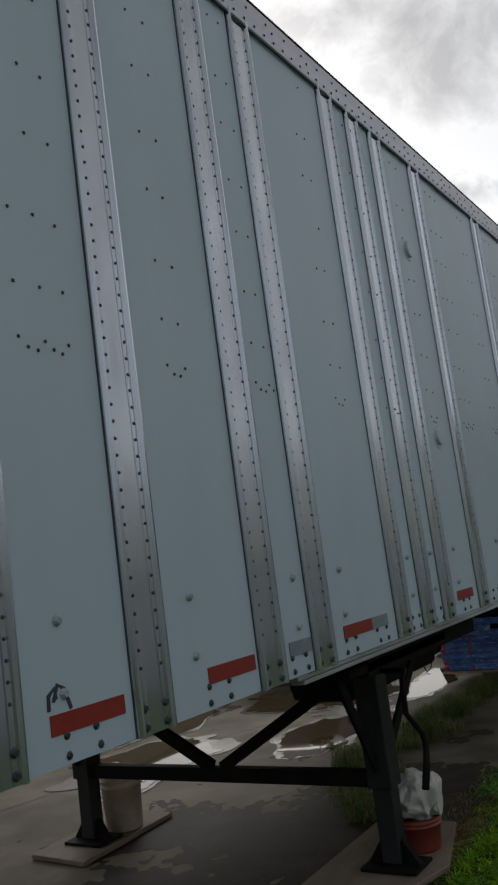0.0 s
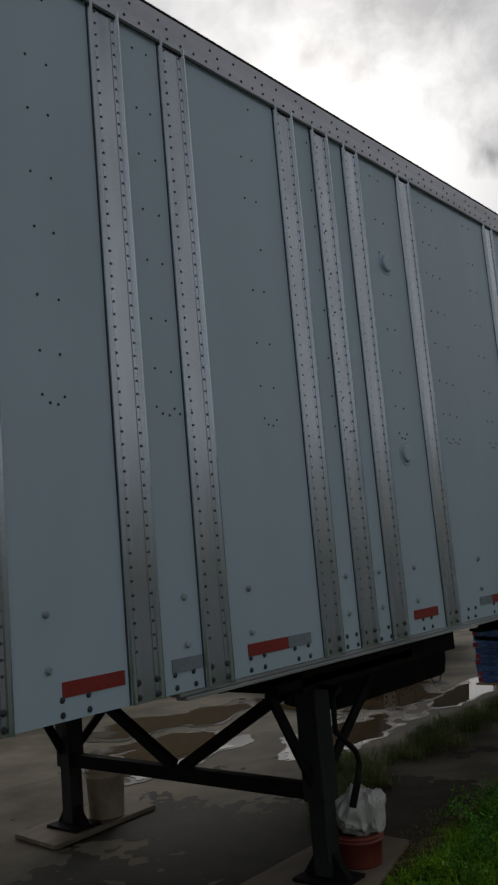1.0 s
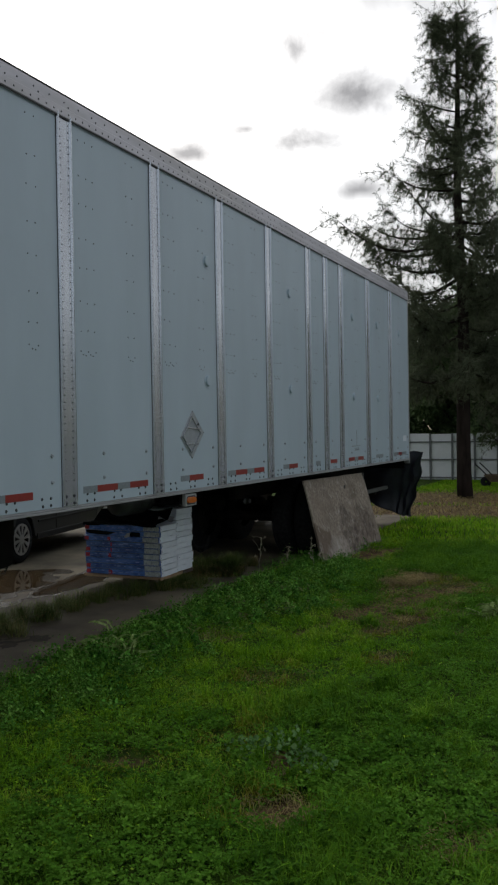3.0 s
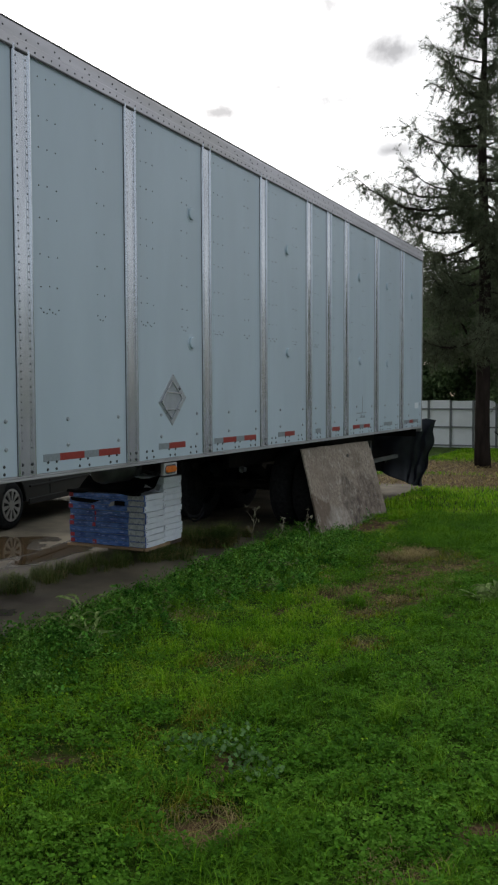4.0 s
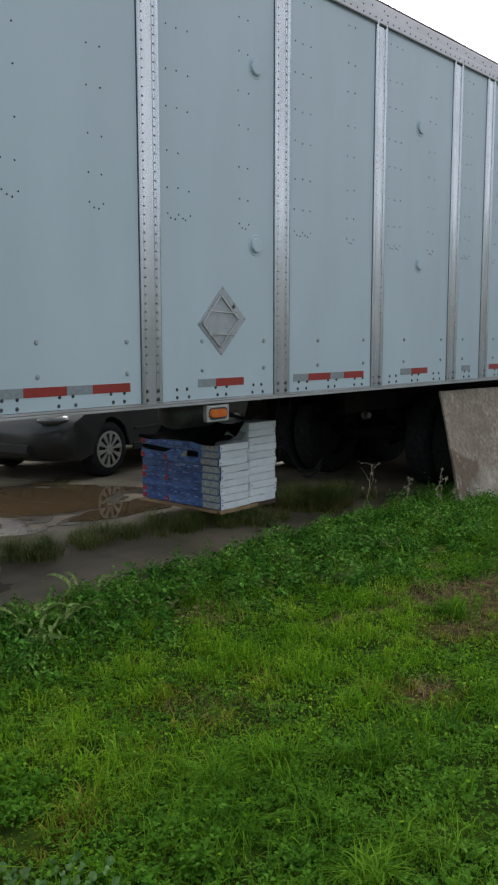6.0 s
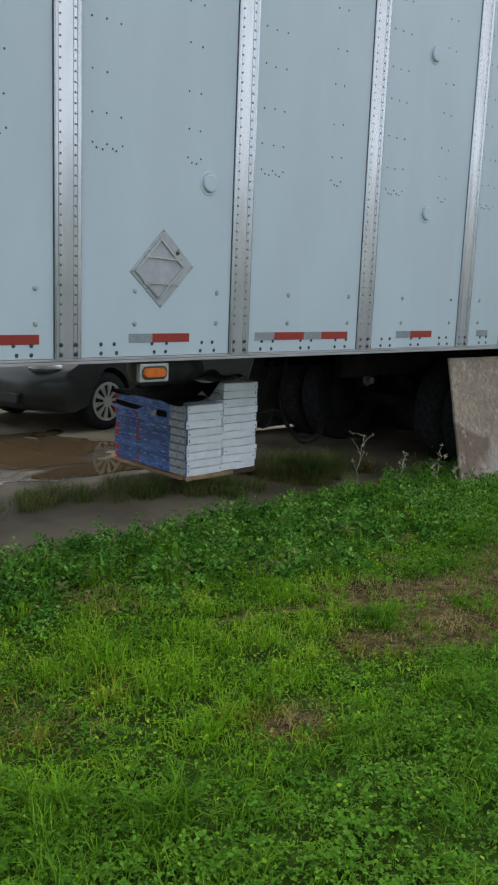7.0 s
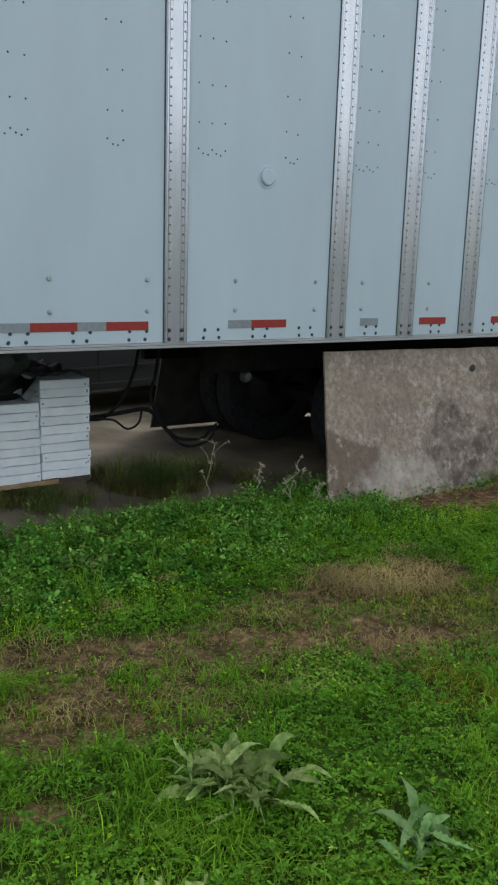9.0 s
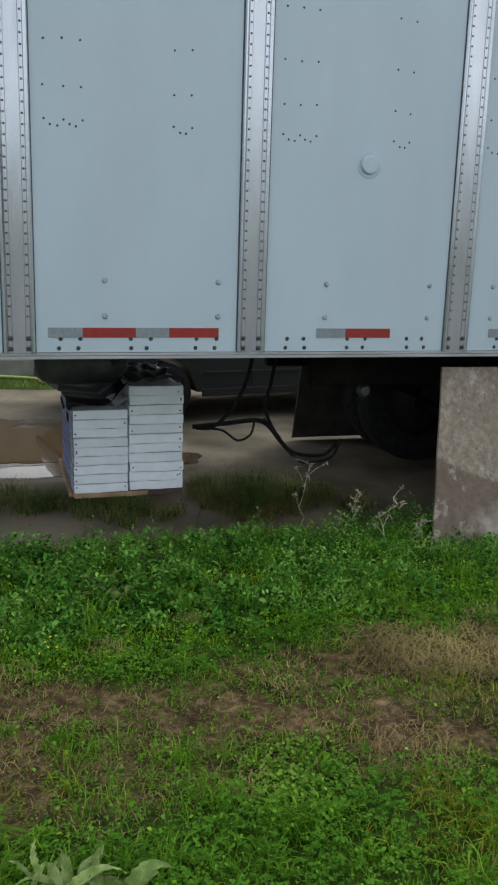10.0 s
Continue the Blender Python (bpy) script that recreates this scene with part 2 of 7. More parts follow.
def mat_plywood():
    """Grey-beige weathered sheet: fine speckle, and sharp-edged dark water stains and scuffs."""
    m = bpy.data.materials.new("weathered_plywood")
    m.use_nodes = True
    nt = m.node_tree
    b = nt.nodes["Principled BSDF"]
    L = nt.links.new
    tc = nt.nodes.new("ShaderNodeTexCoord")

    def nz(scale, detail, rough, offset):
        mp = nt.nodes.new("ShaderNodeMapping")
        mp.inputs["Location"].default_value = offset
        L(tc.outputs["Object"], mp.inputs[0])
        n = nt.nodes.new("ShaderNodeTexNoise")
        n.inputs["Scale"].default_value, n.inputs["Detail"].default_value, n.inputs["Roughness"].default_value = scale, detail, rough
        L(mp.outputs[0], n.inputs["Vector"])
        return n.outputs["Fac"]

    def rng_(v, a, bb, lo, hi):
        r = nt.nodes.new("ShaderNodeMapRange")
        r.inputs["From Min"].default_value, r.inputs["From Max"].default_value, r.inputs["To Min"].default_value, r.inputs["To Max"].default_value = a, bb, lo, hi
        L(v, r.inputs[0])
        return r.outputs[0]

    def over(f, colour, under):
        x = nt.nodes.new("ShaderNodeMixRGB")
        x.inputs[2].default_value = (*colour, 1)
        L(f, x.inputs[0])
        L(under, x.inputs[1])
        return x.outputs[0]
    fine = nz(24, 13, 0.72, (0, 0, 0))
    base = ramp_node(nt, [(0.28, (0.12, 0.094, 0.072)), (0.5, (0.275, 0.232, 0.19)), (0.72, (0.47, 0.415, 0.35))])
    L(fine, base.inputs[0])
    c = base.outputs[0]
    def stain(cy, cz, ry, rz, ragged, edge, scale, offset):
        # a patch with a torn outline round one place on the sheet
        mp = nt.nodes.new("ShaderNodeMapping")
        mp.inputs["Scale"].default_value = (0.0, 1 / ry, 1 / rz)
        mp.inputs["Location"].default_value = (0.0, -cy / ry, -cz / rz)
        L(tc.outputs["Object"], mp.inputs[0])
        ln = nt.nodes.new("ShaderNodeVectorMath")
        ln.operation = "LENGTH"
        L(mp.outputs[0], ln.inputs[0])
        m1 = nt.nodes.new("ShaderNodeMath")
        m1.operation = "MULTIPLY_ADD"
        m1.inputs[1].default_value = -ragged
        L(nz(scale, 10, 0.62, offset), m1.inputs[0])
        L(ln.outputs["Value"], m1.inputs[2])
        return rng_(m1.outputs[0], 1.0 - 0.5 * ragged + edge, 1.0 - 0.5 * ragged - edge, 0, 1)

    def times(v, w):
        m1 = nt.nodes.new("ShaderNodeMath")
        m1.operation = "MULTIPLY"
        L(v, m1.inputs[0])
        if isinstance(w, float):
            m1.inputs[1].default_value = w
        else:
            L(w, m1.inputs[1])
        return m1.outputs[0]
    c = over(rng_(nz(1.3, 4, 0.5, (2.0, 5.3, 1.2)), 0.40, 0.62, 0, 0.35), (0.25, 0.20, 0.155), c)
    c = over(rng_(nz(3.6, 8, 0.6, (5.0, 5.3, 8.2)), 0.47, 0.64, 0, 0.38), (0.17, 0.135, 0.11), c)
    mottle = rng_(nz(9.0, 12, 0.7, (1.0, 7.0, 3.0)), 0.38, 0.62, 0.15, 1.0)
    c = over(times(stain(11.16, 0.16, 0.44, 0.42, 1.5, 0.05, 3.4, (4.0, 2.1, 2.2)), 0.75), (0.125, 0.09, 0.068), c)
    c = over(times(times(stain(12.32, 0.30, 0.26, 0.36, 1.5, 0.12, 4.5, (6.0, 1.1, 4.2)), mottle), 0.9), (0.075, 0.062, 0.055), c)
    c = over(times(times(stain(13.05, 0.24, 0.52, 0.36, 1.1, 0.14, 3.5, (2.0, 8.1, 1.2)), mottle), 0.88), (0.085, 0.062, 0.055), c)
    c = over(times(times(stain(12.95, 0.83, 0.22, 0.12, 1.5, 0.2, 6.0, (5.0, 3.1, 7.2)), mottle), 0.6), (0.12, 0.092, 0.07), c)
    c = over(times(times(stain(11.75, 0.70, 0.25, 0.35, 1.6, 0.3, 5.0, (9.0, 3.1, 2.2)), mottle), 0.35), (0.15, 0.12, 0.10), c)
    c = over(rng_(nz(8.0, 10, 0.7, (8.0, 2.0, 9.0)), 0.56, 0.63, 0, 0.55), (0.46, 0.43, 0.39), c)
    c = over(times(times(stain(11.72, 0.10, 0.42, 0.22, 1.6, 0.2, 5.0, (1.0, 9.1, 3.2)), mottle), 0.6), (0.47, 0.44, 0.40), c)
    c = over(rng_(nz(30.0, 6, 0.6, (3.0, 4.0, 6.0)), 0.66, 0.70, 0, 0.8), (0.07, 0.056, 0.048), c)
    L(c, b.inputs["Base Color"])
    b.inputs["Roughness"].default_value, b.inputs["Specular IOR Level"].default_value = 0.85, 0.2
    bp = nt.nodes.new("ShaderNodeBump")
    bp.inputs["Strength"].default_value, bp.inputs["Distance"].default_value = 0.4, 0.006
    L(fine, bp.inputs["Height"])
    L(bp.outputs[0], b.inputs["Normal"])
    return m


M_PLY = mat_plywood()
# dark colour stands for the backlit, shaded inner face of the far sheet
M_SHADEDPLY = surface("shaded_plywood", (0.045, 0.042, 0.040), (0.085, 0.080, 0.075), 6, (0.7, 0.9), bump=0.1, spec=0.15)
M_BOARD = surface("plywood_pad", (0.15, 0.112, 0.076), (0.27, 0.215, 0.155), 7, (0.7, 0.9), bump=0.2, bump_scale=40, stretch=(1, 0.3, 1), grime=(0.10, 0.08, 0.06), grime_amount=0.6,
                  grime_scale=3)
M_CONCRETE = surface("stained_concrete", (0.096, 0.081, 0.060), (0.31, 0.268, 0.195), 1.3, (0.6, 0.85), spec=0.12, bump=0.25, bump_scale=45, grime=(0.032, 0.026, 0.019), grime_amount=0.85,
                     grime_scale=0.55, random=0.08)
M_TARP = surface("black_plastic_sheet", (0.004, 0.005, 0.006), (0.010, 0.011, 0.013), 12, (0.75, 0.9), bump=0.3, bump_scale=9, spec=0.05)
M_BLUETARP = surface("blue_black_tarpaulin", (0.004, 0.005, 0.010), (0.011, 0.014, 0.026), 7, (0.40, 0.6), bump=0.5, bump_scale=7, grime=(0.12, 0.13, 0.16), grime_amount=0.14,
                     grime_scale=2.2)
M_BAG = surface("white_plastic_bag", (0.55, 0.53, 0.49), (0.72, 0.70, 0.66), 9, (0.3, 0.5), bump=0.5, bump_scale=16, grime=(0.36, 0.33, 0.28), grime_amount=0.6, grime_scale=5,
                translucent=0.15)
M_REDTUB = surface("dull_red_plastic", (0.19, 0.032, 0.018), (0.26, 0.048, 0.028), 12, (0.4, 0.6), grime=(0.13, 0.04, 0.03), grime_amount=0.6, grime_scale=6)
M_BUCKET = surface("cloudy_plastic_bucket", (0.52, 0.42, 0.30), (0.72, 0.62, 0.48), 8, (0.35, 0.5), grime=(0.30, 0.21, 0.14), grime_amount=0.7, grime_scale=5, translucent=0.25)
M_PACKWHITE = surface("white_pack_film", (0.74, 0.81, 0.88), (0.85, 0.91, 0.96), 14, (0.3, 0.45), bump=0.25, bump_scale=30, random=0.07)
M_PACKBLUE = surface("blue_pack_print", (0.020, 0.070, 0.30), (0.16, 0.33, 0.76), 17, (0.35, 0.5), bump=0.2, bump_scale=25, stretch=(0.6, 1, 1.4), random=0.28)
M_PACKLIGHT = surface("pale_blue_print", (0.20, 0.29, 0.62), (0.44, 0.54, 0.80), 30, (0.3, 0.45))
M_PACKGREY = surface("grey_pack_print", (0.24, 0.28, 0.28), (0.66, 0.71, 0.69), 46, (0.35, 0.5), stretch=(2, 1, 1))
M_PACKRED = surface("red_pack_label", (0.42, 0.025, 0.04), (0.55, 0.05, 0.06), 25, (0.35, 0.5))
M_DARKFILM = surface("dark_rough_film", (0.016, 0.013, 0.009), (0.070, 0.057, 0.040), 5, (0.6, 0.85), bump=0.3, bump_scale=35, spec=0.2)
M_WOOD = surface("pale_pallet_wood", (0.28, 0.18, 0.10), (0.48, 0.33, 0.20), 9, (0.65, 0.85), bump=0.2, bump_scale=50, stretch=(0.3, 1, 1), random=0.18)
M_OLDWRAP = surface("dull_torn_wrap", (0.03, 0.033, 0.038), (0.10, 0.105, 0.115), 12, (0.5, 0.7), spec=0.2)
M_RUST = surface("dull_brown_steel", (0.12, 0.085, 0.06), (0.24, 0.17, 0.12), 9, (0.6, 0.85), grime=(0.09, 0.05, 0.03), grime_amount=0.6, grime_scale=5)
M_DARKWOOD = surface("wet_dark_wood", (0.035, 0.026, 0.02), (0.09, 0.065, 0.045), 12, (0.6, 0.8), stretch=(1, 0.3, 1))
M_PAPER = surface("loose_grey_paper", (0.42, 0.44, 0.45), (0.60, 0.62, 0.63), 20, (0.6, 0.8))
M_CARPAINT = surface("dark_grey_car_paint", (0.020, 0.023, 0.023), (0.028, 0.032, 0.032), 60, (0.35, 0.45), metal=0.1, coat=0.4, grime=(0.06, 0.055, 0.045), grime_amount=0.35, grime_scale=2)
M_CARTRIM = surface("black_car_plastic", (0.012, 0.012, 0.012), (0.025, 0.025, 0.025), 30, (0.5, 0.7))
M_HUBCAP = surface("silver_hubcap", (0.45, 0.45, 0.43), (0.6, 0.6, 0.58), 12, (0.3, 0.45), metal=0.5, grime=(0.25, 0.22, 0.18), grime_amount=0.4, grime_scale=6)
M_LENS = surface("clear_lamp_lens", (0.10, 0.105, 0.105), (0.16, 0.165, 0.165), 10, (0.2, 0.3), coat=0.3)
M_CARGLASS = surface("dark_car_glass", (0.01, 0.012, 0.012), (0.016, 0.018, 0.018), 5, (0.03, 0.06), coat=0.5)
M_TANK = surface("grey_steel_tank", (0.07, 0.08, 0.08), (0.13, 0.14, 0.14), 10, (0.4, 0.6), metal=0.3, grime=(0.05, 0.045, 0.04), grime_amount=0.6, grime_scale=4)
M_HOSE = surface("yellow_green_hose", (0.40, 0.46, 0.12), (0.52, 0.58, 0.18), 20, (0.35, 0.5))
M_FENCE = surface("white_sheet_fence", (0.76, 0.79, 0.80), (0.85, 0.88, 0.89), 2.5, (0.45, 0.6), grime=(0.45, 0.46, 0.44), grime_amount=0.4, grime_scale=1.2, random=0.05)
M_FENCEPOST = surface("grey_fence_rail", (0.11, 0.12, 0.12), (0.2, 0.21, 0.21), 10, (0.5, 0.7))
M_WALL = surface("beige_rendered_wall", (0.24, 0.21, 0.165), (0.33, 0.29, 0.235), 3, (0.7, 0.9), bump=0.2, bump_scale=50, grime=(0.26, 0.23, 0.19), grime_amount=0.6, grime_scale=0.9)
M_KERB = surface("grey_concrete_kerb", (0.24, 0.24, 0.22), (0.36, 0.35, 0.32), 5, (0.7, 0.9), bump=0.2, bump_scale=40, grime=(0.12, 0.12, 0.09), grime_amount=0.6)
M_UNSEENROAD = surface("unseen_grey_road", (0.17, 0.17, 0.168), (0.25, 0.25, 0.245), 0.8, (0.8, 0.95), spec=0.2, grime=(0.13, 0.128, 0.12), grime_amount=0.5, grime_scale=0.3)
M_BARK = surface("brown_grey_bark", (0.012, 0.009, 0.0075), (0.042, 0.032, 0.027), 7, (0.85, 0.95), spec=0.1, bump=0.8, bump_scale=12, stretch=(1, 1, 0.25))




def foliage(name, stops, patch_scale, spread, translucent=0.3, rough=0.6, whole=False):
    """Leaves: patches of tone at two sizes, a spread from leaf to leaf, little gloss, light passing through."""
    m = bpy.data.materials.new(name)
    m.use_nodes = True
    nt = m.node_tree
    b = nt.nodes["Principled BSDF"]
    L = nt.links.new
    tc = nt.nodes.new("ShaderNodeTexCoord")
    n1 = nt.nodes.new("ShaderNodeTexNoise")
    n1.inputs["Scale"].default_value, n1.inputs["Detail"].default_value, n1.inputs["Roughness"].default_value = patch_scale, 4, 0.6
    L(tc.outputs["Object"], n1.inputs["Vector"])
    geo = nt.nodes.new("ShaderNodeNewGeometry")
    mixv = nt.nodes.new("ShaderNodeMath")
    mixv.operation = "MULTIPLY_ADD"
    mixv.inputs[1].default_value, mixv.inputs[2].default_value = 0.26, -0.13
    chance = nt.nodes.new("ShaderNodeObjectInfo").outputs["Random"] if whole else geo.outputs["Random Per Island"]
    L(chance, mixv.inputs[0])
    addn = nt.nodes.new("ShaderNodeMath")
    L(mixv.outputs[0], addn.inputs[0])
    L(n1.outputs["Fac"], addn.inputs[1])
    r = ramp_node(nt, stops)
    L(addn.outputs[0], r.inputs[0])
    mr = nt.nodes.new("ShaderNodeMapRange")
    mr.inputs["To Min"].default_value, mr.inputs["To Max"].default_value = 1 - spread, 1 + spread
    frac = nt.nodes.new("ShaderNodeMath")
    frac.operation = "FRACT"
    mul = nt.nodes.new("ShaderNodeMath")
    mul.operation = "MULTIPLY"
    mul.inputs[1].default_value = 17.3
    L(chance, mul.inputs[0])
    L(mul.outputs[0], frac.inputs[0])
    L(frac.outputs[0], mr.inputs[0])
    hs = nt.nodes.new("ShaderNodeHueSaturation")
    L(mr.outputs[0], hs.inputs["Value"])
    L(r.outputs[0], hs.inputs["Color"])
    L(hs.outputs[0], b.inputs["Base Color"])
    b.inputs["Roughness"].default_value, b.inputs["Specular IOR Level"].default_value = rough, 0.05
    tr = nt.nodes.new("ShaderNodeBsdfTranslucent")
    L(hs.outputs[0], tr.inputs[0])
    ms = nt.nodes.new("ShaderNodeMixShader")
    ms.inputs[0].default_value = translucent
    L(b.outputs[0], ms.inputs[1])
    L(tr.outputs[0], ms.inputs[2])
    L(ms.outputs[0], nt.nodes["Material Output"].inputs[0])
    return m


M_GRASS = foliage("green_grass", [(0.30, (0.115, 0.29, 0.014)), (0.44, (0.19, 0.41, 0.018)), (0.57, (0.28, 0.50, 0.026)), (0.74, (0.38, 0.51, 0.060))], 1.6, 0.30, 0.35)
M_LEAF = foliage("green_weed_leaves", [(0.30, (0.065, 0.18, 0.018)), (0.50, (0.115, 0.285, 0.026)), (0.72, (0.19, 0.38, 0.045))], 1.8, 0.30, 0.3)
M_WEED = foliage("broad_weed_leaves", [(0.30, (0.040, 0.140, 0.020)), (0.50, (0.100, 0.275, 0.036)), (0.70, (0.24, 0.44, 0.090))], 4.0, 0.55, 0.22)
M_LUSH = foliage("lush_green_grass", [(0.30, (0.075, 0.19, 0.015)), (0.50, (0.135, 0.31, 0.020)), (0.72, (0.22, 0.41, 0.034))], 2.4, 0.38, 0.35)
M_YELLOW = foliage("yellowing_grass", [(0.30, (0.16, 0.19, 0.015)), (0.50, (0.26, 0.27, 0.03)), (0.72, (0.36, 0.31, 0.07))], 5.0, 0.5, 0.3)
M_PALECLOVER = foliage("pale_clover_leaves", [(0.3, (0.13, 0.31, 0.03)), (0.7, (0.28, 0.42, 0.07))], 6.0, 0.4, 0.4)
M_BLOOM = surface("yellow_petals", (0.70, 0.50, 0.02), (0.80, 0.62, 0.04), 40, (0.5, 0.6))
M_MOSS = foliage("dull_moss", [(0.3, (0.05, 0.085, 0.014)), (0.5, (0.12, 0.165, 0.028)), (0.72, (0.22, 0.22, 0.065))], 7.0, 0.5, 0.2)
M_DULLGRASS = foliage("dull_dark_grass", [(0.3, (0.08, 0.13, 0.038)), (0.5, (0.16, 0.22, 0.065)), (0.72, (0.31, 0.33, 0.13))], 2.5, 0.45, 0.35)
M_PALELEAF = foliage("grey_green_leaves", [(0.32, (0.135, 0.21, 0.06)), (0.5, (0.23, 0.33, 0.10)), (0.68, (0.40, 0.50, 0.20))], 32.0, 0.35, 0.25, 0.45, True)
M_BLUELEAF = foliage("blue_green_leaves", [(0.32, (0.085, 0.19, 0.055)), (0.68, (0.24, 0.40, 0.15))], 26.0, 0.35, 0.25, 0.4, True)
M_NEEDLE = foliage("conifer_needles", [(0.3, (0.085, 0.105, 0.065)), (0.7, (0.16, 0.185, 0.115))], 1.2, 0.4, 0.5)
M_HEDGE = foliage("dark_tree_foliage", [(0.3, (0.070, 0.115, 0.055)), (0.7, (0.14, 0.20, 0.085))], 0.7, 0.45, 0.25)
M_DRY = surface("dry_straw", (0.16, 0.12, 0.040), (0.46, 0.37, 0.15), 3, (0.7, 0.9), random=0.3, island=True, translucent=0.2)
M_STALK = surface("pale_dry_stalk", (0.24, 0.225, 0.15), (0.42, 0.39, 0.28), 20, (0.6, 0.8))


def mat_water():
    m = bpy.data.materials.new("muddy_rain_water")
    m.use_nodes = True
    nt = m.node_tree
    b = nt.nodes["Principled BSDF"]
    b.inputs["Base Color"].default_value = (0.11, 0.075, 0.04, 1)
    b.inputs["Roughness"].default_value = 0.02
    b.inputs["IOR"].default_value = 1.33
    n = nt.nodes.new("ShaderNodeTexNoise")
    n.inputs["Scale"].default_value = 5
    bp = nt.nodes.new("ShaderNodeBump")
    bp.inputs["Strength"].default_value, bp.inputs["Distance"].default_value = 0.02, 0.01
    nt.links.new(n.outputs["Fac"], bp.inputs["Height"])
    nt.links.new(bp.outputs[0], b.inputs["Normal"])
    return m


M_WATER = mat_water()
M_WET = surface("wet_concrete_film", (0.05, 0.04, 0.028), (0.11, 0.09, 0.062), 3, (0.13, 0.34), spec=0.5, ior=1.36, bump=0.02, bump_scale=20)


def mat_ground():
    """Soil, straw and short turf by large and fine noise."""
    m = bpy.data.materials.new("turf_and_soil")
    m.use_nodes = True
    nt = m.node_tree
    b = nt.nodes["Principled BSDF"]
    L = nt.links.new
    tc = nt.nodes.new("ShaderNodeTexCoord")
    big = nt.nodes.new("ShaderNodeTexNoise")
    big.inputs["Scale"].default_value, big.inputs["Detail"].default_value = 1.1, 8
    L(tc.outputs["Object"], big.inputs["Vector"])
    fine = nt.nodes.new("ShaderNodeTexNoise")
    fine.inputs["Scale"].default_value, fine.inputs["Detail"].default_value, fine.inputs["Roughness"].default_value = 17, 12, 0.72
    L(tc.outputs["Object"], fine.inputs["Vector"])
    soil = ramp_node(nt, [(0.32, (0.026, 0.018, 0.011)), (0.50, (0.120, 0.076, 0.041)), (0.70, (0.32, 0.22, 0.125))])
    L(fine.outputs["Fac"], soil.inputs[0])
    turf = ramp_node(nt, [(0.3, (0.020, 0.040, 0.006)), (0.7, (0.062, 0.115, 0.013))])
    L(fine.outputs["Fac"], turf.inputs[0])
    at = nt.nodes.new("ShaderNodeAttribute")
    at.attribute_name = "bare"
    add = nt.nodes.new("ShaderNodeMath")
    add.operation = "ADD"
    L(at.outputs["Fac"], add.inputs[0])
    L(big.outputs["Fac"], add.inputs[1])
    mr = nt.nodes.new("ShaderNodeMapRange")
    mr.inputs["From Min"].default_value, mr.inputs["From Max"].default_value = 0.62, 0.95
    L(add.outputs[0], mr.inputs[0])
    mx = nt.nodes.new("ShaderNodeMixRGB")
    L(mr.outputs[0], mx.inputs[0])
    L(turf.outputs[0], mx.inputs[1])
    L(soil.outputs[0], mx.inputs[2])
    patch = nt.nodes.new("ShaderNodeTexNoise")
    patch.inputs["Scale"].default_value, patch.inputs["Detail"].default_value, patch.inputs["Roughness"].default_value = 4.5, 9, 0.7
    L(tc.outputs["Object"], patch.inputs["Vector"])
    pr = nt.nodes.new("ShaderNodeMapRange")
    for k, val in (("From Min", 0.32), ("From Max", 0.68), ("To Min", 0.28), ("To Max", 1.6)):
        pr.inputs[k].default_value = val
    L(patch.outputs["Fac"], pr.inputs["Value"])
    hs = nt.nodes.new("ShaderNodeHueSaturation")
    L(pr.outputs[0], hs.inputs["Value"])
    L(mx.outputs[0], hs.inputs["Color"])
    L(hs.outputs[0], b.inputs["Base Color"])
    b.inputs["Roughness"].default_value = 0.9
    b.inputs["Specular IOR Level"].default_value = 0.1
    bp = nt.nodes.new("ShaderNodeBump")
    bp.inputs["Strength"].default_value, bp.inputs["Distance"].default_value = 0.6, 0.02
    L(fine.outputs["Fac"], bp.inputs["Height"])
    L(bp.outputs[0], b.inputs["Normal"])
    return m


M_GROUND = mat_ground()


# ---- mesh helpers ----
def finish(name, bm, material, smooth=False):
    me = bpy.data.meshes.new(name)
    if smooth:
        for f in bm.faces:
            f.smooth = True
        for ed in bm.edges:
            ed.smooth = len(ed.link_faces) != 2 or ed.calc_face_angle(0.0) < 0.75
    bm.to_mesh(me)
    bm.free()
    for m in material if isinstance(material, (list, tuple)) else [material]:
        me.materials.append(m)
    return me


def part(name, bm, material, parent, label="", smooth=False):
    ob = new(name, finish(name, bm, material, smooth))
    ob.parent = parent
    return tagged(ob, label)


def thing(name, label, category, group="", kind="", at=None):
    ob = new(name)
    if at is not None:
        ob.matrix_world = at
    return tagged(ob, label, category, group, kind)


def solid(name, bm, material, label, category, group="", kind="", smooth=False):
    return tagged(new(name, finish(name, bm, material, smooth)), label, category, group, kind)


def box(bm, x0, x1, y0, y1, z0, z1, bevel=0.0, mi=0):
    vs = [bm.verts.new((x, y, z)) for x in (x0, x1) for y in (y0, y1) for z in (z0, z1)]
    fs = [bm.faces.new([vs[i] for i in q]) for q in ((0, 1, 3, 2), (4, 6, 7, 5), (0, 4, 5, 1), (2, 3, 7, 6), (0, 2, 6, 4), (1, 5, 7, 3))]
    for f in fs:
        f.material_index = mi
    if bevel:
        edges = list({ed for f in fs for ed in f.edges})
        bmesh.ops.bevel(bm, geom=edges, offset=bevel, segments=2, affect="EDGES", profile=0.6)
    return bm


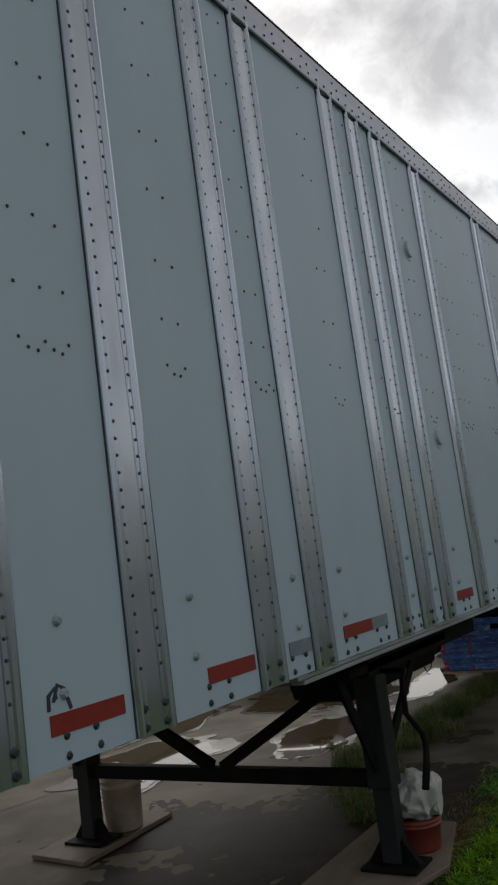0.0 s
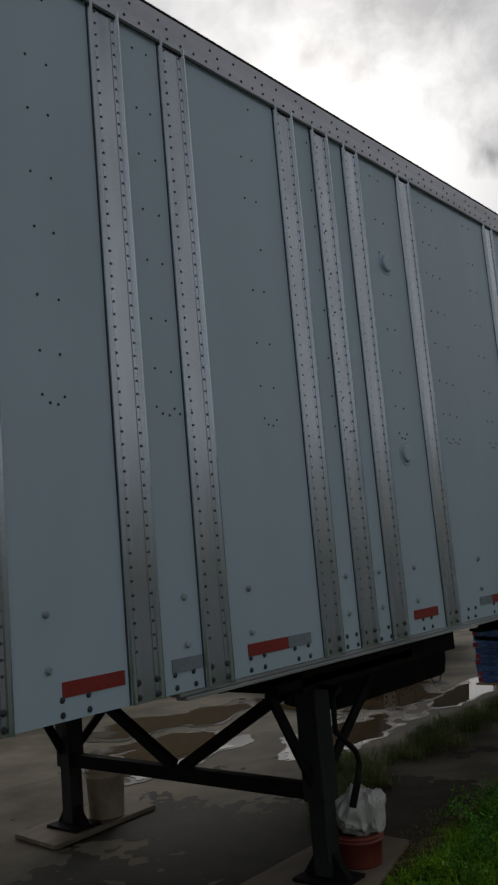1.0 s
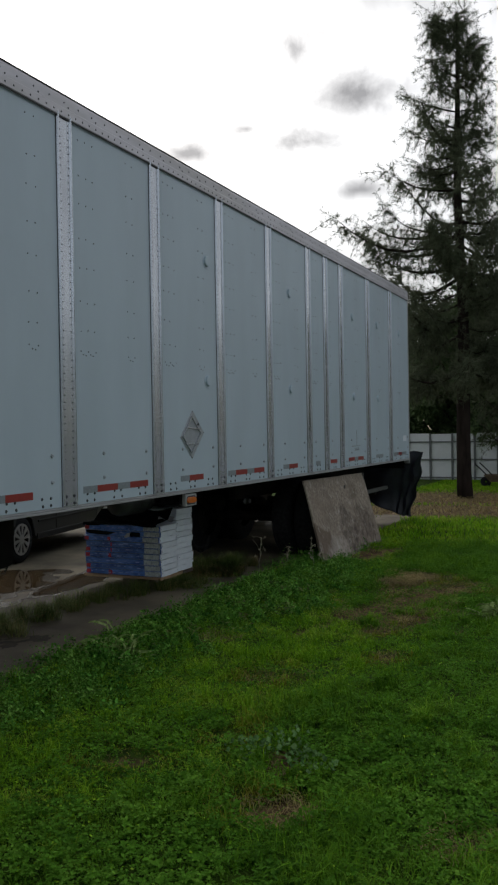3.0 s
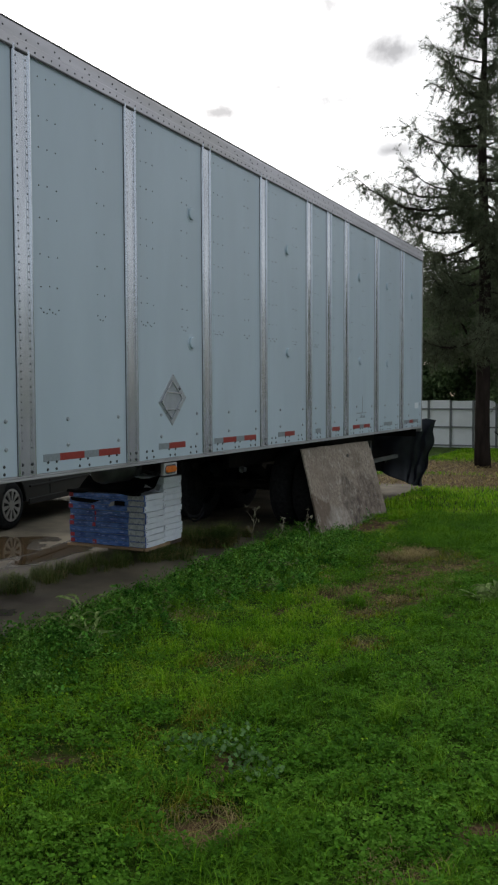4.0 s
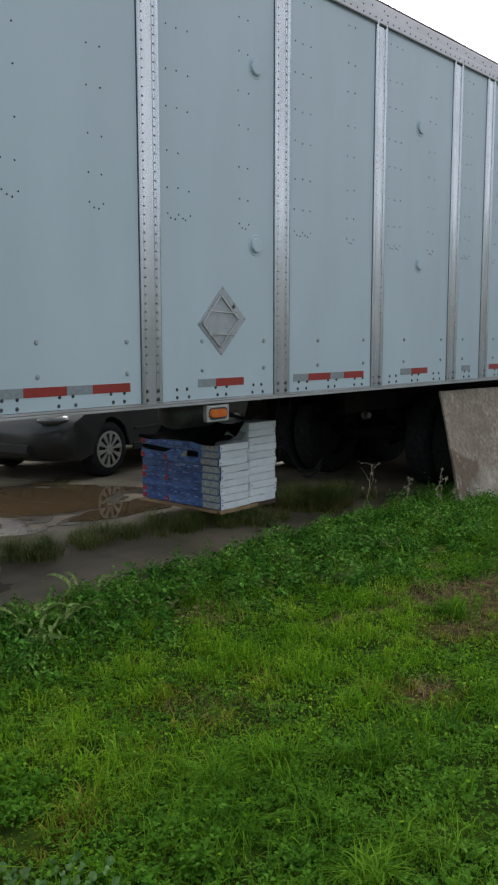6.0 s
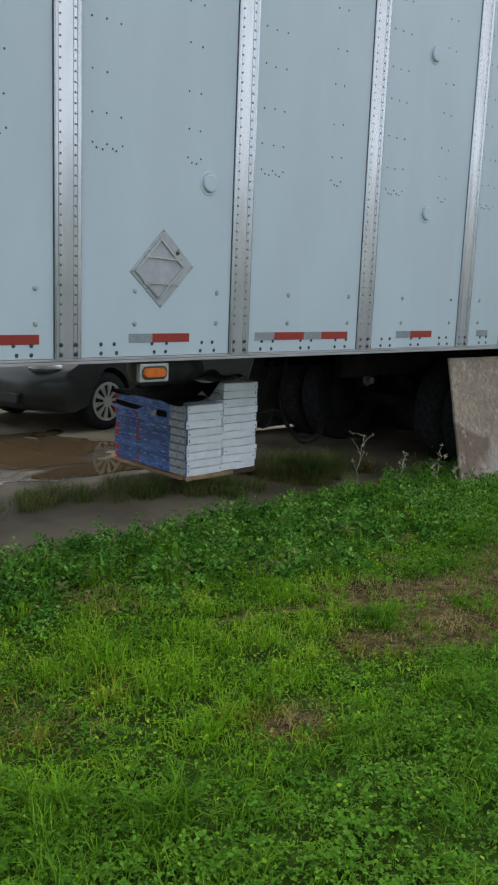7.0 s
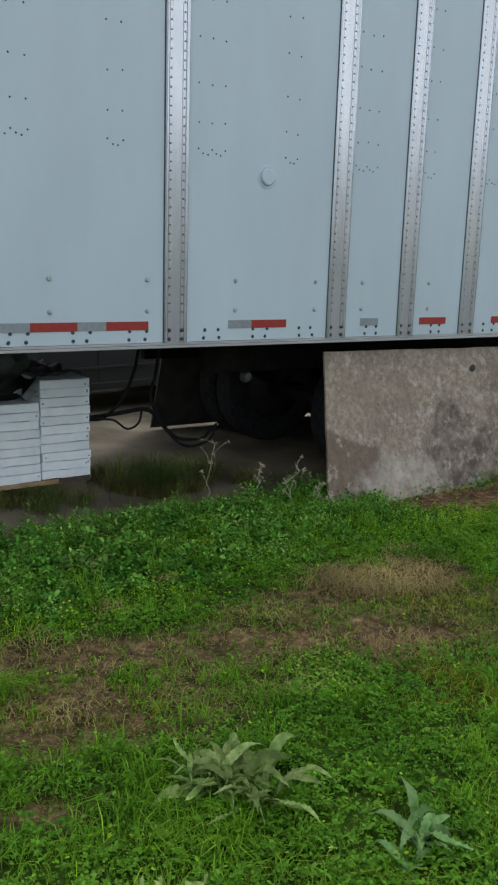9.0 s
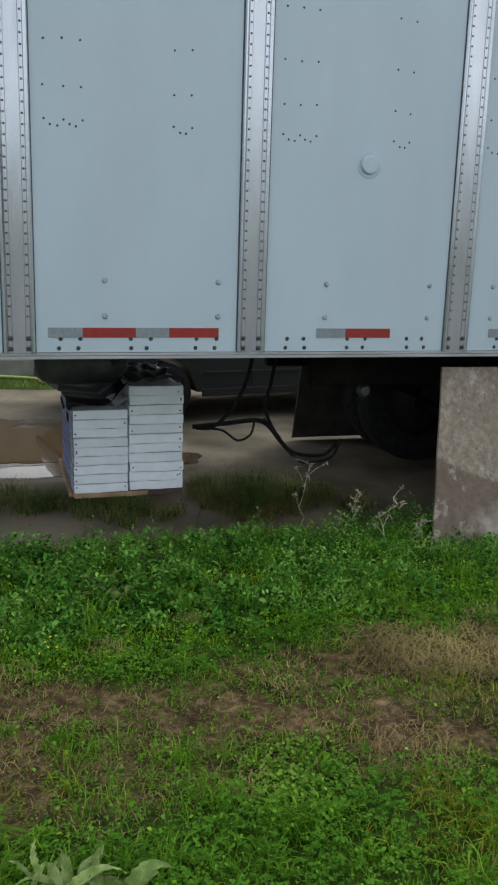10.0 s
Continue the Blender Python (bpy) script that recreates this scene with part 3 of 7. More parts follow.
def bar(bm, p, q, w, h=None, up=(0, 0, 1)):
    """A square bar from p to q."""
    p, q, h = Vector(p), Vector(q), h or w
    d = (q - p).normalized()
    s = d.cross(Vector(up))
    s = s.normalized() if s.length > 1e-4 else Vector((1, 0, 0))
    u = s.cross(d)
    ring = [[bm.verts.new(c + s * a * w / 2 + u * b * h / 2) for a, b in ((-1, -1), (1, -1), (1, 1), (-1, 1))] for c in (p, q)]
    bm.faces.new(ring[0][::-1])
    bm.faces.new(ring[1])
    for i in range(4):
        bm.faces.new((ring[0][i], ring[0][(i + 1) % 4], ring[1][(i + 1) % 4], ring[1][i]))
    return bm


def tube(bm, points, radii, n=10, cap=True):
    """A round tube along points, with a radius at each."""
    pts = [Vector(p) for p in points]
    rr = radii if isinstance(radii, (list, tuple)) else [radii] * len(pts)
    rings, ref = [], None
    for i, p in enumerate(pts):
        d = (pts[min(i + 1, len(pts) - 1)] - pts[max(i - 1, 0)]).normalized()
        if ref is None:
            ref = d.orthogonal().normalized()
        ref = (ref - d * ref.dot(d)).normalized()
        s = d.cross(ref)
        rings.append([bm.verts.new(p + (ref * math.cos(a) + s * math.sin(a)) * rr[i]) for a in (2 * math.pi * k / n for k in range(n))])
    for a, b in zip(rings, rings[1:]):
        for k in range(n):
            bm.faces.new((a[k], a[(k + 1) % n], b[(k + 1) % n], b[k]))
    if cap:
        bm.faces.new(rings[0][::-1])
        bm.faces.new(rings[-1])
    return bm


def lathe(bm, profile, origin, axis, n=24):
    """Turns (radius, along) pairs about an axis."""
    o, d = Vector(origin), Vector(axis).normalized()
    r = d.orthogonal().normalized()
    s = d.cross(r)
    rings = []
    for rad, h in profile:
        if rad < 1e-6:
            rings.append([bm.verts.new(o + d * h)])
        else:
            rings.append([bm.verts.new(o + d * h + (r * math.cos(a) + s * math.sin(a)) * rad) for a in (2 * math.pi * k / n for k in range(n))])
    for a, b in zip(rings, rings[1:]):
        for k in range(n):
            k2 = (k + 1) % n
            if len(a) == 1 and len(b) > 1:
                bm.faces.new((a[0], b[k2], b[k]))
            elif len(b) == 1 and len(a) > 1:
                bm.faces.new((a[k], a[k2], b[0]))
            elif len(a) > 1:
                bm.faces.new((a[k], a[k2], b[k2], b[k]))
    return bm


def studs(places, r, h, n=6):
    """Domed heads standing out along +x at the places given, as one mesh."""
    bm = bmesh.new()
    for x, y, z in places:
        base = [bm.verts.new((x, y + r * math.cos(a), z + r * math.sin(a))) for a in (2 * math.pi * k / n for k in range(n))]
        top = [bm.verts.new((x + h, y + 0.55 * r * math.cos(a), z + 0.55 * r * math.sin(a))) for a in (2 * math.pi * k / n for k in range(n))]
        bm.faces.new(top)
        for k in range(n):
            bm.faces.new((base[k], base[(k + 1) % n], top[(k + 1) % n], top[k]))
    return bm


def tri_mesh(name, verts, tris, material, smooth=False):
    """A mesh from numpy arrays of corners and triangles."""
    me = bpy.data.meshes.new(name)
    me.vertices.add(len(verts))
    me.vertices.foreach_set("co", np.ascontiguousarray(verts, dtype=np.float32).ravel())
    me.loops.add(tris.size)
    me.loops.foreach_set("vertex_index", np.ascontiguousarray(tris, dtype=np.int32).ravel())
    me.polygons.add(len(tris))
    me.polygons.foreach_set("loop_start", np.arange(0, tris.size, 3, dtype=np.int32))
    if smooth:
        me.polygons.foreach_set("use_smooth", np.ones(len(tris), dtype=bool))
    me.materials.append(material)
    me.update(calc_edges=True)
    me.validate()
    return me


# ---- ground ----
def fnoise(x, y, s, seed=0.0):
    return noise.noise(Vector((x * s + seed, y * s - seed, seed * 0.37)))


def yard(x, y):
    """1 inside the concrete yard, 0 on the turf, with a ragged edge."""
    wob = 0.10 * fnoise(x, y, 1.6, 3.0) + 0.05 * fnoise(x, y, 5.0, 7.0)
    a = (-1.85 + wob - x) / 0.22
    b = (x + 7.75 + wob) / 0.25
    c = (17.6 + 3 * wob - y) / 0.5
    d = (y + 12) / 0.5
    return max(0.0, min(1.0, a, b, c, d))


BARE = [((-0.30, 8.42), (-0.05, 8.90), 0.20), ((-0.05, 8.90), (0.14, 9.60), 0.20), ((-0.16, 9.90), (-0.14, 10.75), 0.24), ((-1.25, 11.70), (-1.10, 12.60), 0.27),
        ((0.14, 7.98), (0.42, 8.60), 0.17), ((0.20, 9.75), (0.40, 10.2), 0.18), ((0.72, 8.15), (0.80, 8.25), 0.10), ((1.64, 8.05), (1.85, 7.9), 0.07), ((1.30, 7.60), (1.41, 7.52), 0.05),
        ((0.43, 7.15), (0.46, 7.25), 0.08), ((0.62, 4.53), (0.68, 4.64), 0.11), ((1.62, 5.02), (1.70, 5.10), 0.09), ((1.45, 4.55), (1.52, 4.62), 0.07), ((0.44, 5.16), (0.52, 5.14), 0.12),
        ((-0.30, 4.85), (-0.24, 4.90), 0.09), ((-2.2, 18.6), (4.0, 19.4), 1.8), ((-4.0, 21.8), (4.5, 22.4), 2.4), ((-0.5, 7.6), (-0.3, 8.2), 0.07)]


def bare(x, y):
    best = 0.0
    for (ax, ay), (bx, by), r in BARE:
        dx, dy = bx - ax, by - ay
        t = max(0.0, min(1.0, ((x - ax) * dx + (y - ay) * dy) / (dx * dx + dy * dy)))
        d = math.hypot(x - ax - t * dx, y - ay - t * dy) + (0.16 * fnoise(x, y, 3.2, 11.0) + 0.10 * fnoise(x, y, 9.0, 4.0)) * min(1, r * 4)
        best = max(best, min(0.97, max(0.0, 1.3 - d / r)))
    # thin, trodden turf round the two tracks
    t = max(0.0, min(1.0, (y - 8.6) / 1.9))
    d = abs(x - 0.08 - 0.16 * t) + max(0.0, 8.6 - y, y - 10.5) + 0.25 * fnoise(x, y, 2.2, 31.0) + 0.12 * fnoise(x, y, 7.0, 14.0)
    best = max(best, min(0.55, max(0.0, 1.25 - d / 0.42)))
    if -2.35 < x < -1.2 and y < 17:
        best = max(best, min(0.85, max(0.0, 1.0 - abs(x + 1.95) / 0.33)))
    return best


def ground_z(x, y):
    z = 0.02 + 0.022 * fnoise(x, y, 0.55, 5.0) + 0.008 * fnoise(x, y, 2.3, 9.0)
    z -= 0.018 * bare(x, y) if abs(x) < 3 else 0
    k = yard(x, y)
    return z * (1 - k) - 0.06 * k


def axis_steps(marks):
    out = []
    for a, b, s in marks:
        out += list(np.arange(a, b, s))
    return out + [marks[-1][1]]


gx = axis_steps([(-900, -60, 140), (-60, -12, 6), (-12, -8.2, 0.5), (-8.2, -7.2, 0.12), (-7.2, -2.6, 0.6), (-2.6, 2.8, 0.065), (2.8, 8, 0.5), (8, 60, 6), (60, 900, 140)])
gy = axis_steps([(-900, -60, 140), (-60, -6, 6), (-6, 2.5, 0.4), (2.5, 13.5, 0.065), (13.5, 24, 0.25), (24, 48, 1.5), (48, 108, 10), (108, 1200, 156)])
gv = [(x, y, ground_z(x, y)) for y in gy for x in gx]
nx = len(gx)
quads = [(j * nx + i, j * nx + i + 1, (j + 1) * nx + i + 1, (j + 1) * nx + i) for j in range(len(gy) - 1) for i in range(nx - 1)]
gme = bpy.data.meshes.new("ground")
gme.from_pydata(gv, [], quads)
gme.polygons.foreach_set("use_smooth", [True] * len(gme.polygons))
gme.materials.append(M_GROUND)
attr = gme.attributes.new("bare", "FLOAT", "POINT")
attr.data.foreach_set("value", [0.62 * bare(x, y) for x, y, _ in gv])
tagged(new("ground", gme), "uneven turf with worn bare soil patches and tracks", "ground", kind="structure")

# unseen worn road added beyond the lawn, on the open side, for post reflections
road = bmesh.new()
box(road, 4.7, 60.0, -70.0, 90.0, -0.06, 0.06, 0.02)
tagged(new("road", finish("road", road, M_UNSEENROAD)), "unseen grey road added beyond the lawn for reflections", "road", kind="structure")

# ---- the trailer ----
WX = -1.612                 # the painted side
FAR = WX - 2.60
Y0, Y1 = 0.25, 16.38
ZB = 1.185                  # lower edge of the side panels
POSTS = [(0.58, 0.735), (1.185, 1.34), (1.757, 1.913), (2.42, 2.575), (2.815, 2.97), (3.635, 3.785), (3.96, 4.11), (4.265, 4.415), (4.875, 5.03), (6.135, 6.295),
         (7.395, 7.545), (8.63, 8.78), (9.865, 10.012), (11.13, 11.282), (11.79, 11.932), (12.435, 12.585), (13.73, 13.895), (15.05, 15.21)]


def top_z(y):
    return 3.988 + 0.006 * (y - 2.4)


trailer = thing("semi_trailer", "long white box semi-trailer with riveted aluminium posts on landing legs", "trailer", at=pose(0, 0, 0))


def panel_mesh(y0, y1):
    bm = bmesh.new()
    n = 7
    seam = random.uniform(0, 50)
    rows = []
    for k in range(n):
        y = y0 + (y1 - y0) * k / (n - 1)
        col = []
        for j in range(13):
            z = ZB + (top_z(y) + 0.02 - ZB) * j / 12
            bulge = 0.0022 * math.sin(math.pi * k / (n - 1)) * fnoise(y * 0.9, z * 0.9, 1.3, seam)
            col.append(bm.verts.new((WX + bulge, y, z)))
        rows.append(col)
    for a, b in zip(rows, rows[1:]):
        for j in range(12):
            bm.faces.new((a[j], b[j], b[j + 1], a[j + 1]))
    r = bmesh.ops.extrude_face_region(bm, geom=bm.faces[:])
    bmesh.ops.translate(bm, verts=[v for v in r["geom"] if isinstance(v, bmesh.types.BMVert)], vec=(-0.03, 0, 0))
    bmesh.ops.recalc_face_normals(bm, faces=bm.faces)
    return bm


edges_y = [Y0] + [c for p in POSTS for c in p] + [Y1]
PANELS = [(edges_y[i] - (0.02 if i else 0), edges_y[i + 1] + 0.02) for i in range(0, len(edges_y), 2)]
for y0, y1 in PANELS:
    part("panel", panel_mesh(y0, min(y1, Y1)), M_PANEL, trailer)

PROFILE = [(-0.007, -0.001), (-0.004, 0.007), (0.002, 0.0145), (0.010, 0.016), (0.019, 0.011), (0.023, 0.006), (0.040, 0.006), (0.0415, 0.0035), (0.045, 0.005), (0.110, 0.005),
           (0.1135, 0.0035), (0.115, 0.006), (0.133, 0.006), (0.137, 0.011), (0.146, 0.016), (0.154, 0.0145), (0.160, 0.007), (0.163, -0.001)]
for y0, y1 in POSTS:
    bm = bmesh.new()
    s = (y1 - y0) / 0.156
    cols = []
    for z in (ZB - 0.002, 1.9, 2.7, 3.4, top_z(y0) + 0.004):
        cols.append([bm.verts.new((WX + dx * 1.3, y0 + u * s, z)) for u, dx in PROFILE])
    for a, b in zip(cols, cols[1:]):
        for k in range(len(PROFILE) - 1):
            bm.faces.new((a[k], a[k + 1], b[k + 1], b[k]))
    post = part("post", bm, M_POST, trailer)
    zs = np.arange(1.37, top_z(y0) - 0.03, 0.0515)
    spots = [(WX + 0.0078, y0 + u * s + random.uniform(-0.0008, 0.0008), z + random.uniform(-0.001, 0.001)) for z in zs for u in (0.0315, 0.124)]
    tagged(part("rivets", studs(spots, 0.0062, 0.0035), M_RIVET, post), "dark rivet heads in two rows", kind="stuff")
    for u in (0.031, 0.124):
        for z in (1.205, 1.258):
            part("bolt", studs([(WX + 0.0072, y0 + u * s, z)], 0.014, 0.008, 8), M_RIVET, post)
    # black strips draw the shadow line in the gap beside each post
    for a, b in ((y0 - 0.0105, y0 - 0.006), (y1 + 0.006, y1 + 0.0085)):
        edge_bm = bmesh.new()
        box(edge_bm, WX + 0.0005, WX + 0.0035, a, b, ZB, top_z(y0))
        part("dark_edge_strip", edge_bm, M_BLACK, post)


def free(y, margin=0.03):
    return all(not (a - margin < y < b + margin) for a, b in POSTS) and Y0 + 0.05 < y < Y1 - 0.1


# rivets through the panels: two or three columns, ending in a curved group
ROWS_Z = [3.87, 3.60, 3.39, 3.14, 2.925, 2.67, 2.457]
pr = []


def rivet(y, z):
    # on the panel, or through the flange of a post where one stands in the way
    if free(y, 0.006):
        pr.append((WX + 0.001, y, z))
    elif any(a + 0.025 < y < a + 0.04 or a + 0.045 < y < b - 0.045 for a, b in POSTS):
        pr.append((WX + 0.0072, y, z))


for k in range(12):
    la, ra = 1.455 + 1.233 * k - (0.035 if k == 1 else 0.0), 2.10 + 1.233 * k
    for base, cols, arc in ((la, (0, 0.09, 0.18), ((0, 0.0), (0.03, -0.025), (0.065, -0.03), (0.095, 0.0), (0.125, -0.02), (0.155, -0.028), (0.19, 0.002))),
                            (ra, (0, 0.09), ((0, 0), (0.032, -0.027), (0.065, -0.03), (0.095, 0.0)))):
        lift_z = 0.004 * (base - 1.5)
        for z in ROWS_Z:
            for c in cols:
                if random.random() > 0.03:
                    rivet(base + c + random.uniform(-0.006, 0.006), z + lift_z + random.uniform(-0.006, 0.006))
        for c, dz in arc:
            rivet(base + c + random.uniform(-0.004, 0.004), 2.303 + lift_z + dz)
tagged(part("panel_rivets", studs(pr, 0.0062, 0.0035), M_RIVET, trailer), "small dark rivets across the white panels", kind="stuff")

# bolts low on the panels: two rows of large ones and two rows of small holes along the rail
for (y0, y1) in PANELS:
    a, b = y0 + 0.02, y1 - 0.02
    spots = [a + 0.36, b - 0.117] if b - a > 0.75 else [a + 0.15] if b - a > 0.2 else [(a + b) / 2]
    for y in spots:
        for z in (1.545, 1.36):
            part("bolt", studs([(WX + 0.001, y, z + 0.002 * (y - 2))], 0.016, 0.012, 8), M_BOLT, trailer)
low = []
for (y0, y1) in PANELS:
    a, b = y0 + 0.02, y1 - 0.02
    count = max(1, int((b - a) / 0.30))
    for i in range(count):
        c = a + (b - a) * (i + 0.5) / count
        for d in (-0.05, 0.05):
            for z in (1.206, 1.256):
                low.append((WX + 0.001, c + d + random.uniform(-0.012, 0.012), z))
tagged(part("rail_bolts", studs(low, 0.0125, 0.006), M_RIVET, trailer), "two rows of dark bolts along the lower edge", kind="stuff")

# reflective tape
R_, G_ = 0.279, 0.178
TAPES = [(1.435, "r", R_), (2.114, "r", R_), (2.632, "g", 0.17), (3.084, "r", R_), (3.363, "g", 0.174), (4.508, "r", R_), (5.349, "g", G_), (5.527, "r", R_), (6.386, "g", G_), (6.564, "r", R_),
         (6.843, "g", G_), (7.021, "r", R_), (7.866, "g", 0.165), (8.030, "r", 0.276), (8.847, "g", G_), (9.025, "r", R_), (9.304, "g", G_), (9.482, "r", 0.275), (10.324, "g", G_), (10.502, "r", R_),
         (11.429, "g", 0.17), (12.008, "r", R_), (12.80, "r", R_), (13.08, "g", G_), (13.258, "r", R_), (14.22, "g", 0.42), (15.30, "g", 0.30), (15.62, "r", 0.22), (15.85, "g", 0.32)]
for y, c, w in TAPES:
    bm = bmesh.new()
    box(bm, WX + 0.0006, WX + 0.0030, y, y + w - 0.001, 1.262, 1.314)
    part("tape_strip", bm, M_RED if c == "r" else M_GREY, trailer, "red reflective tape" if c == "r" else "dirty silver reflective tape")

# rails, roof, ends, underside
bm = bmesh.new()
prof = [(-0.03, -0.02), (0.010, -0.02), (0.016, -0.014), (0.016, 0.045), (0.011, 0.052), (0.011, 0.120), (0.004, 0.142), (-0.05, 0.150)]
ends = []
for y in np.linspace(Y0, Y1, 24):
    ends.append([bm.verts.new((WX + dx, y, top_z(y) + dz)) for dx, dz in prof])
for a, b in zip(ends, ends[1:]):
    for k in range(len(prof) - 1):
        bm.faces.new((a[k], b[k], b[k + 1], a[k + 1]))
rail = part("top_rail", bm, M_RAIL, trailer, "grey riveted aluminium top rail")
# lower strip draws the shadow line under the rail, upper one its dark edge
for dx, dz, w, h in ((0.0135, -0.026, 0.006, 0.009), (0.002, 0.1495, 0.012, 0.007)):
    bm = bmesh.new()
    bar(bm, (WX + dx, Y0, top_z(Y0) + dz), (WX + dx, Y1, top_z(Y1) + dz), w, h)
    part("dark_edge_strip", bm, M_BLACK, rail, "dark strip for the rail edge and the shadow line under it")
spots = [(WX + 0.016, y, top_z(y) + 0.012 + random.uniform(-0.002, 0.002)) for y in np.arange(0.4, Y1, 0.085)]
spots += [(WX + 0.011, y, top_z(y) + 0.088) for y in np.arange(0.44, Y1, 0.17)] + [(WX + 0.011, y + 0.05, top_z(y) + 0.066) for y in np.arange(0.44, Y1, 0.34)]
tagged(part("rivets", studs(spots, 0.0075, 0.005), M_RIVET, rail), "rivets along the top rail", kind="stuff")

bm = bmesh.new()
box(bm, WX - 0.05, WX + 0.004, 2.66, Y1, 1.168, ZB - 0.003, 0.002)
box(bm, WX - 0.05, WX + 0.012, 2.69, Y1, 1.150, 1.1655, 0.003)
part("bottom_rail", bm, M_BOTTOM_RAIL, trailer, "dirty aluminium bottom rail")
bm = bmesh.new()
box(bm, FAR, WX - 0.02, Y0, Y1, 4.14, 4.16)
part("roof", bm, M_RAIL, trailer)
bm = bmesh.new()
box(bm, FAR, FAR + 0.03, Y0, Y1, 1.14, 4.14)
part("far_side_wall", bm, M_PANEL, trailer)
bm = bmesh.new()
box(bm, FAR + 0.031, WX - 0.031, Y0, Y0 + 0.05, 1.14, 4.13)
part("front_wall", bm, M_PANEL, trailer)
for a, b in ((FAR + 0.05, (FAR + WX) / 2 - 0.01), ((FAR + WX) / 2 + 0.01, WX - 0.05)):
    bm = bmesh.new()
    box(bm, a, b, Y1 - 0.05, Y1 - 0.01, 1.2, 4.1, 0.004)
    part("rear_door", bm, M_PANEL, trailer)
for a, b, z0 in ((WX - 0.09, WX + 0.008, 1.09), (FAR, FAR + 0.09, 1.165)):
    bm = bmesh.new()
    box(bm, a, b, Y1 - 0.008, Y1 + 0.03, z0, 4.20, 0.006)
    part("rear_frame", bm, M_LAMPBODY, trailer)
bm = bmesh.new()
box(bm, FAR, WX - 0.093, Y1 - 0.008, Y1 + 0.03, 1.00, 1.162, 0.006)
part("rear_sill", bm, M_CHASSIS, trailer, "dark rear sill")
bm = bmesh.new()
box(bm, FAR + 0.03, WX - 0.055, Y0 + 0.05, Y1 - 0.05, 1.27, 1.30)
part("floor_deck", bm, M_FLOORING, trailer)
for y in np.arange(4.9, 16.2, 0.305):
    bm = bmesh.new()
    box(bm, FAR + 0.04, WX - 0.055, y - 0.003, y + 0.003, 1.158, 1.268)
    box(bm, FAR + 0.04, WX - 0.055, y - 0.028, y + 0.028, 1.150, 1.1575)
    part("crossmember", bm, M_CHASSIS, trailer)
for x in (-2.42, -3.40):
    bm = bmesh.new()
    box(bm, x - 0.04, x + 0.04, 10.6, 16.1, 0.86, 1.148, 0.008)
    part("slider_rail", bm, M_CHASSIS, trailer)
for name, dims in (("leg_mount", (-3.9, -1.85, 3.55, 4.85, 1.02, 1.06)), ("coupler_plate", (FAR + 0.05, WX - 0.06, 0.4, 2.95, 1.19, 1.21)), ("coupler_plate", (FAR + 0.05, WX - 0.06, 2.96, 4.8, 1.13, 1.17)), ("side_beam", (-2.1, -1.85, 3.75, 5.4, 0.99, 1.149)),
                   ("side_beam", (-4.1, -3.85, 3.75, 5.4, 0.99, 1.149))):
    bm = bmesh.new()
    box(bm, *dims)
    part(name, bm, M_CHASSIS, trailer)

# tandem axles, tyres in pairs
TY = [(0.30, -0.13), (0.40, -0.135), (0.47, -0.13), (0.505, -0.105), (0.515, -0.06), (0.515, 0.06), (0.505, 0.105), (0.47, 0.13), (0.40, 0.135), (0.30, 0.13)]
for y in (12.05, 13.30):
    bm = bmesh.new()
    tube(bm, [(-3.9, y, 0.515), (-1.9, y, 0.515)], 0.065, 12)
    part("axle", bm, M_CHASSIS, trailer)
    for x in (-1.86, -2.18, -3.64, -3.96):
        bm = bmesh.new()
        lathe(bm, TY, (x, y, 0.515), (1, 0, 0), 32)
        tyre = part("tyre", bm, M_RUBBER, trailer, smooth=True)
        bm = bmesh.new()
        sgn = 1 if x in (-1.86, -3.64) else -1
        lathe(bm, [(0.305, -0.12), (0.30, 0.0), (0.26, 0.03 * sgn), (0.14, 0.06 * sgn), (0.11, 0.10 * sgn), (0.0, 0.11 * sgn)], (x, y, 0.515), (1, 0, 0), 24)
        part("rim", bm, M_LEG, tyre, smooth=True)
    for x in (-2.45, -3.37):
        bm = bmesh.new()
        tube(bm, [(x, y, 0.60), (x, y, 0.70), (x, y, 0.80)], [0.11, 0.13, 0.11], 14)
        part("air_spring", bm, M_RUBBER, trailer, smooth=True)
        bm = bmesh.new()
        bar(bm, (x, y - 0.55, 0.80), (x, y + 0.1, 0.52), 0.08)
        part("trailing_arm", bm, M_CHASSIS, trailer)
bm = bmesh.new()
lathe(bm, [(0.0, 0.05), (0.03, 0.045), (0.034, 0.0), (0.05, -0.02)], (-2.40, 10.995, 0.82), (1, -0.2, 0.05), 14)
part("end_cap", bm, M_TANK, trailer, "grey round end cap")
bm = bmesh.new()
box(bm, -3.6, -2.2, 16.15, 16.27, 0.52, 0.62, 0.01)
bar(bm, (-2.5, 16.2, 0.6), (-2.5, 16.2, 1.0), 0.08)
bar(bm, (-3.3, 16.2, 0.6), (-3.3, 16.2, 1.0), 0.08)
part("rear_bumper", bm, M_CHASSIS, trailer)
bm = bmesh.new()
bar(bm, (-2.0, 14.7, 0.62), (-2.0, 14.7, 1.0), 0.05)
bar(bm, (-2.0, 14.4, 0.66), (-2.0, 16.2, 0.66), 0.06)
part("side_bracket", bm, M_TANK, trailer)

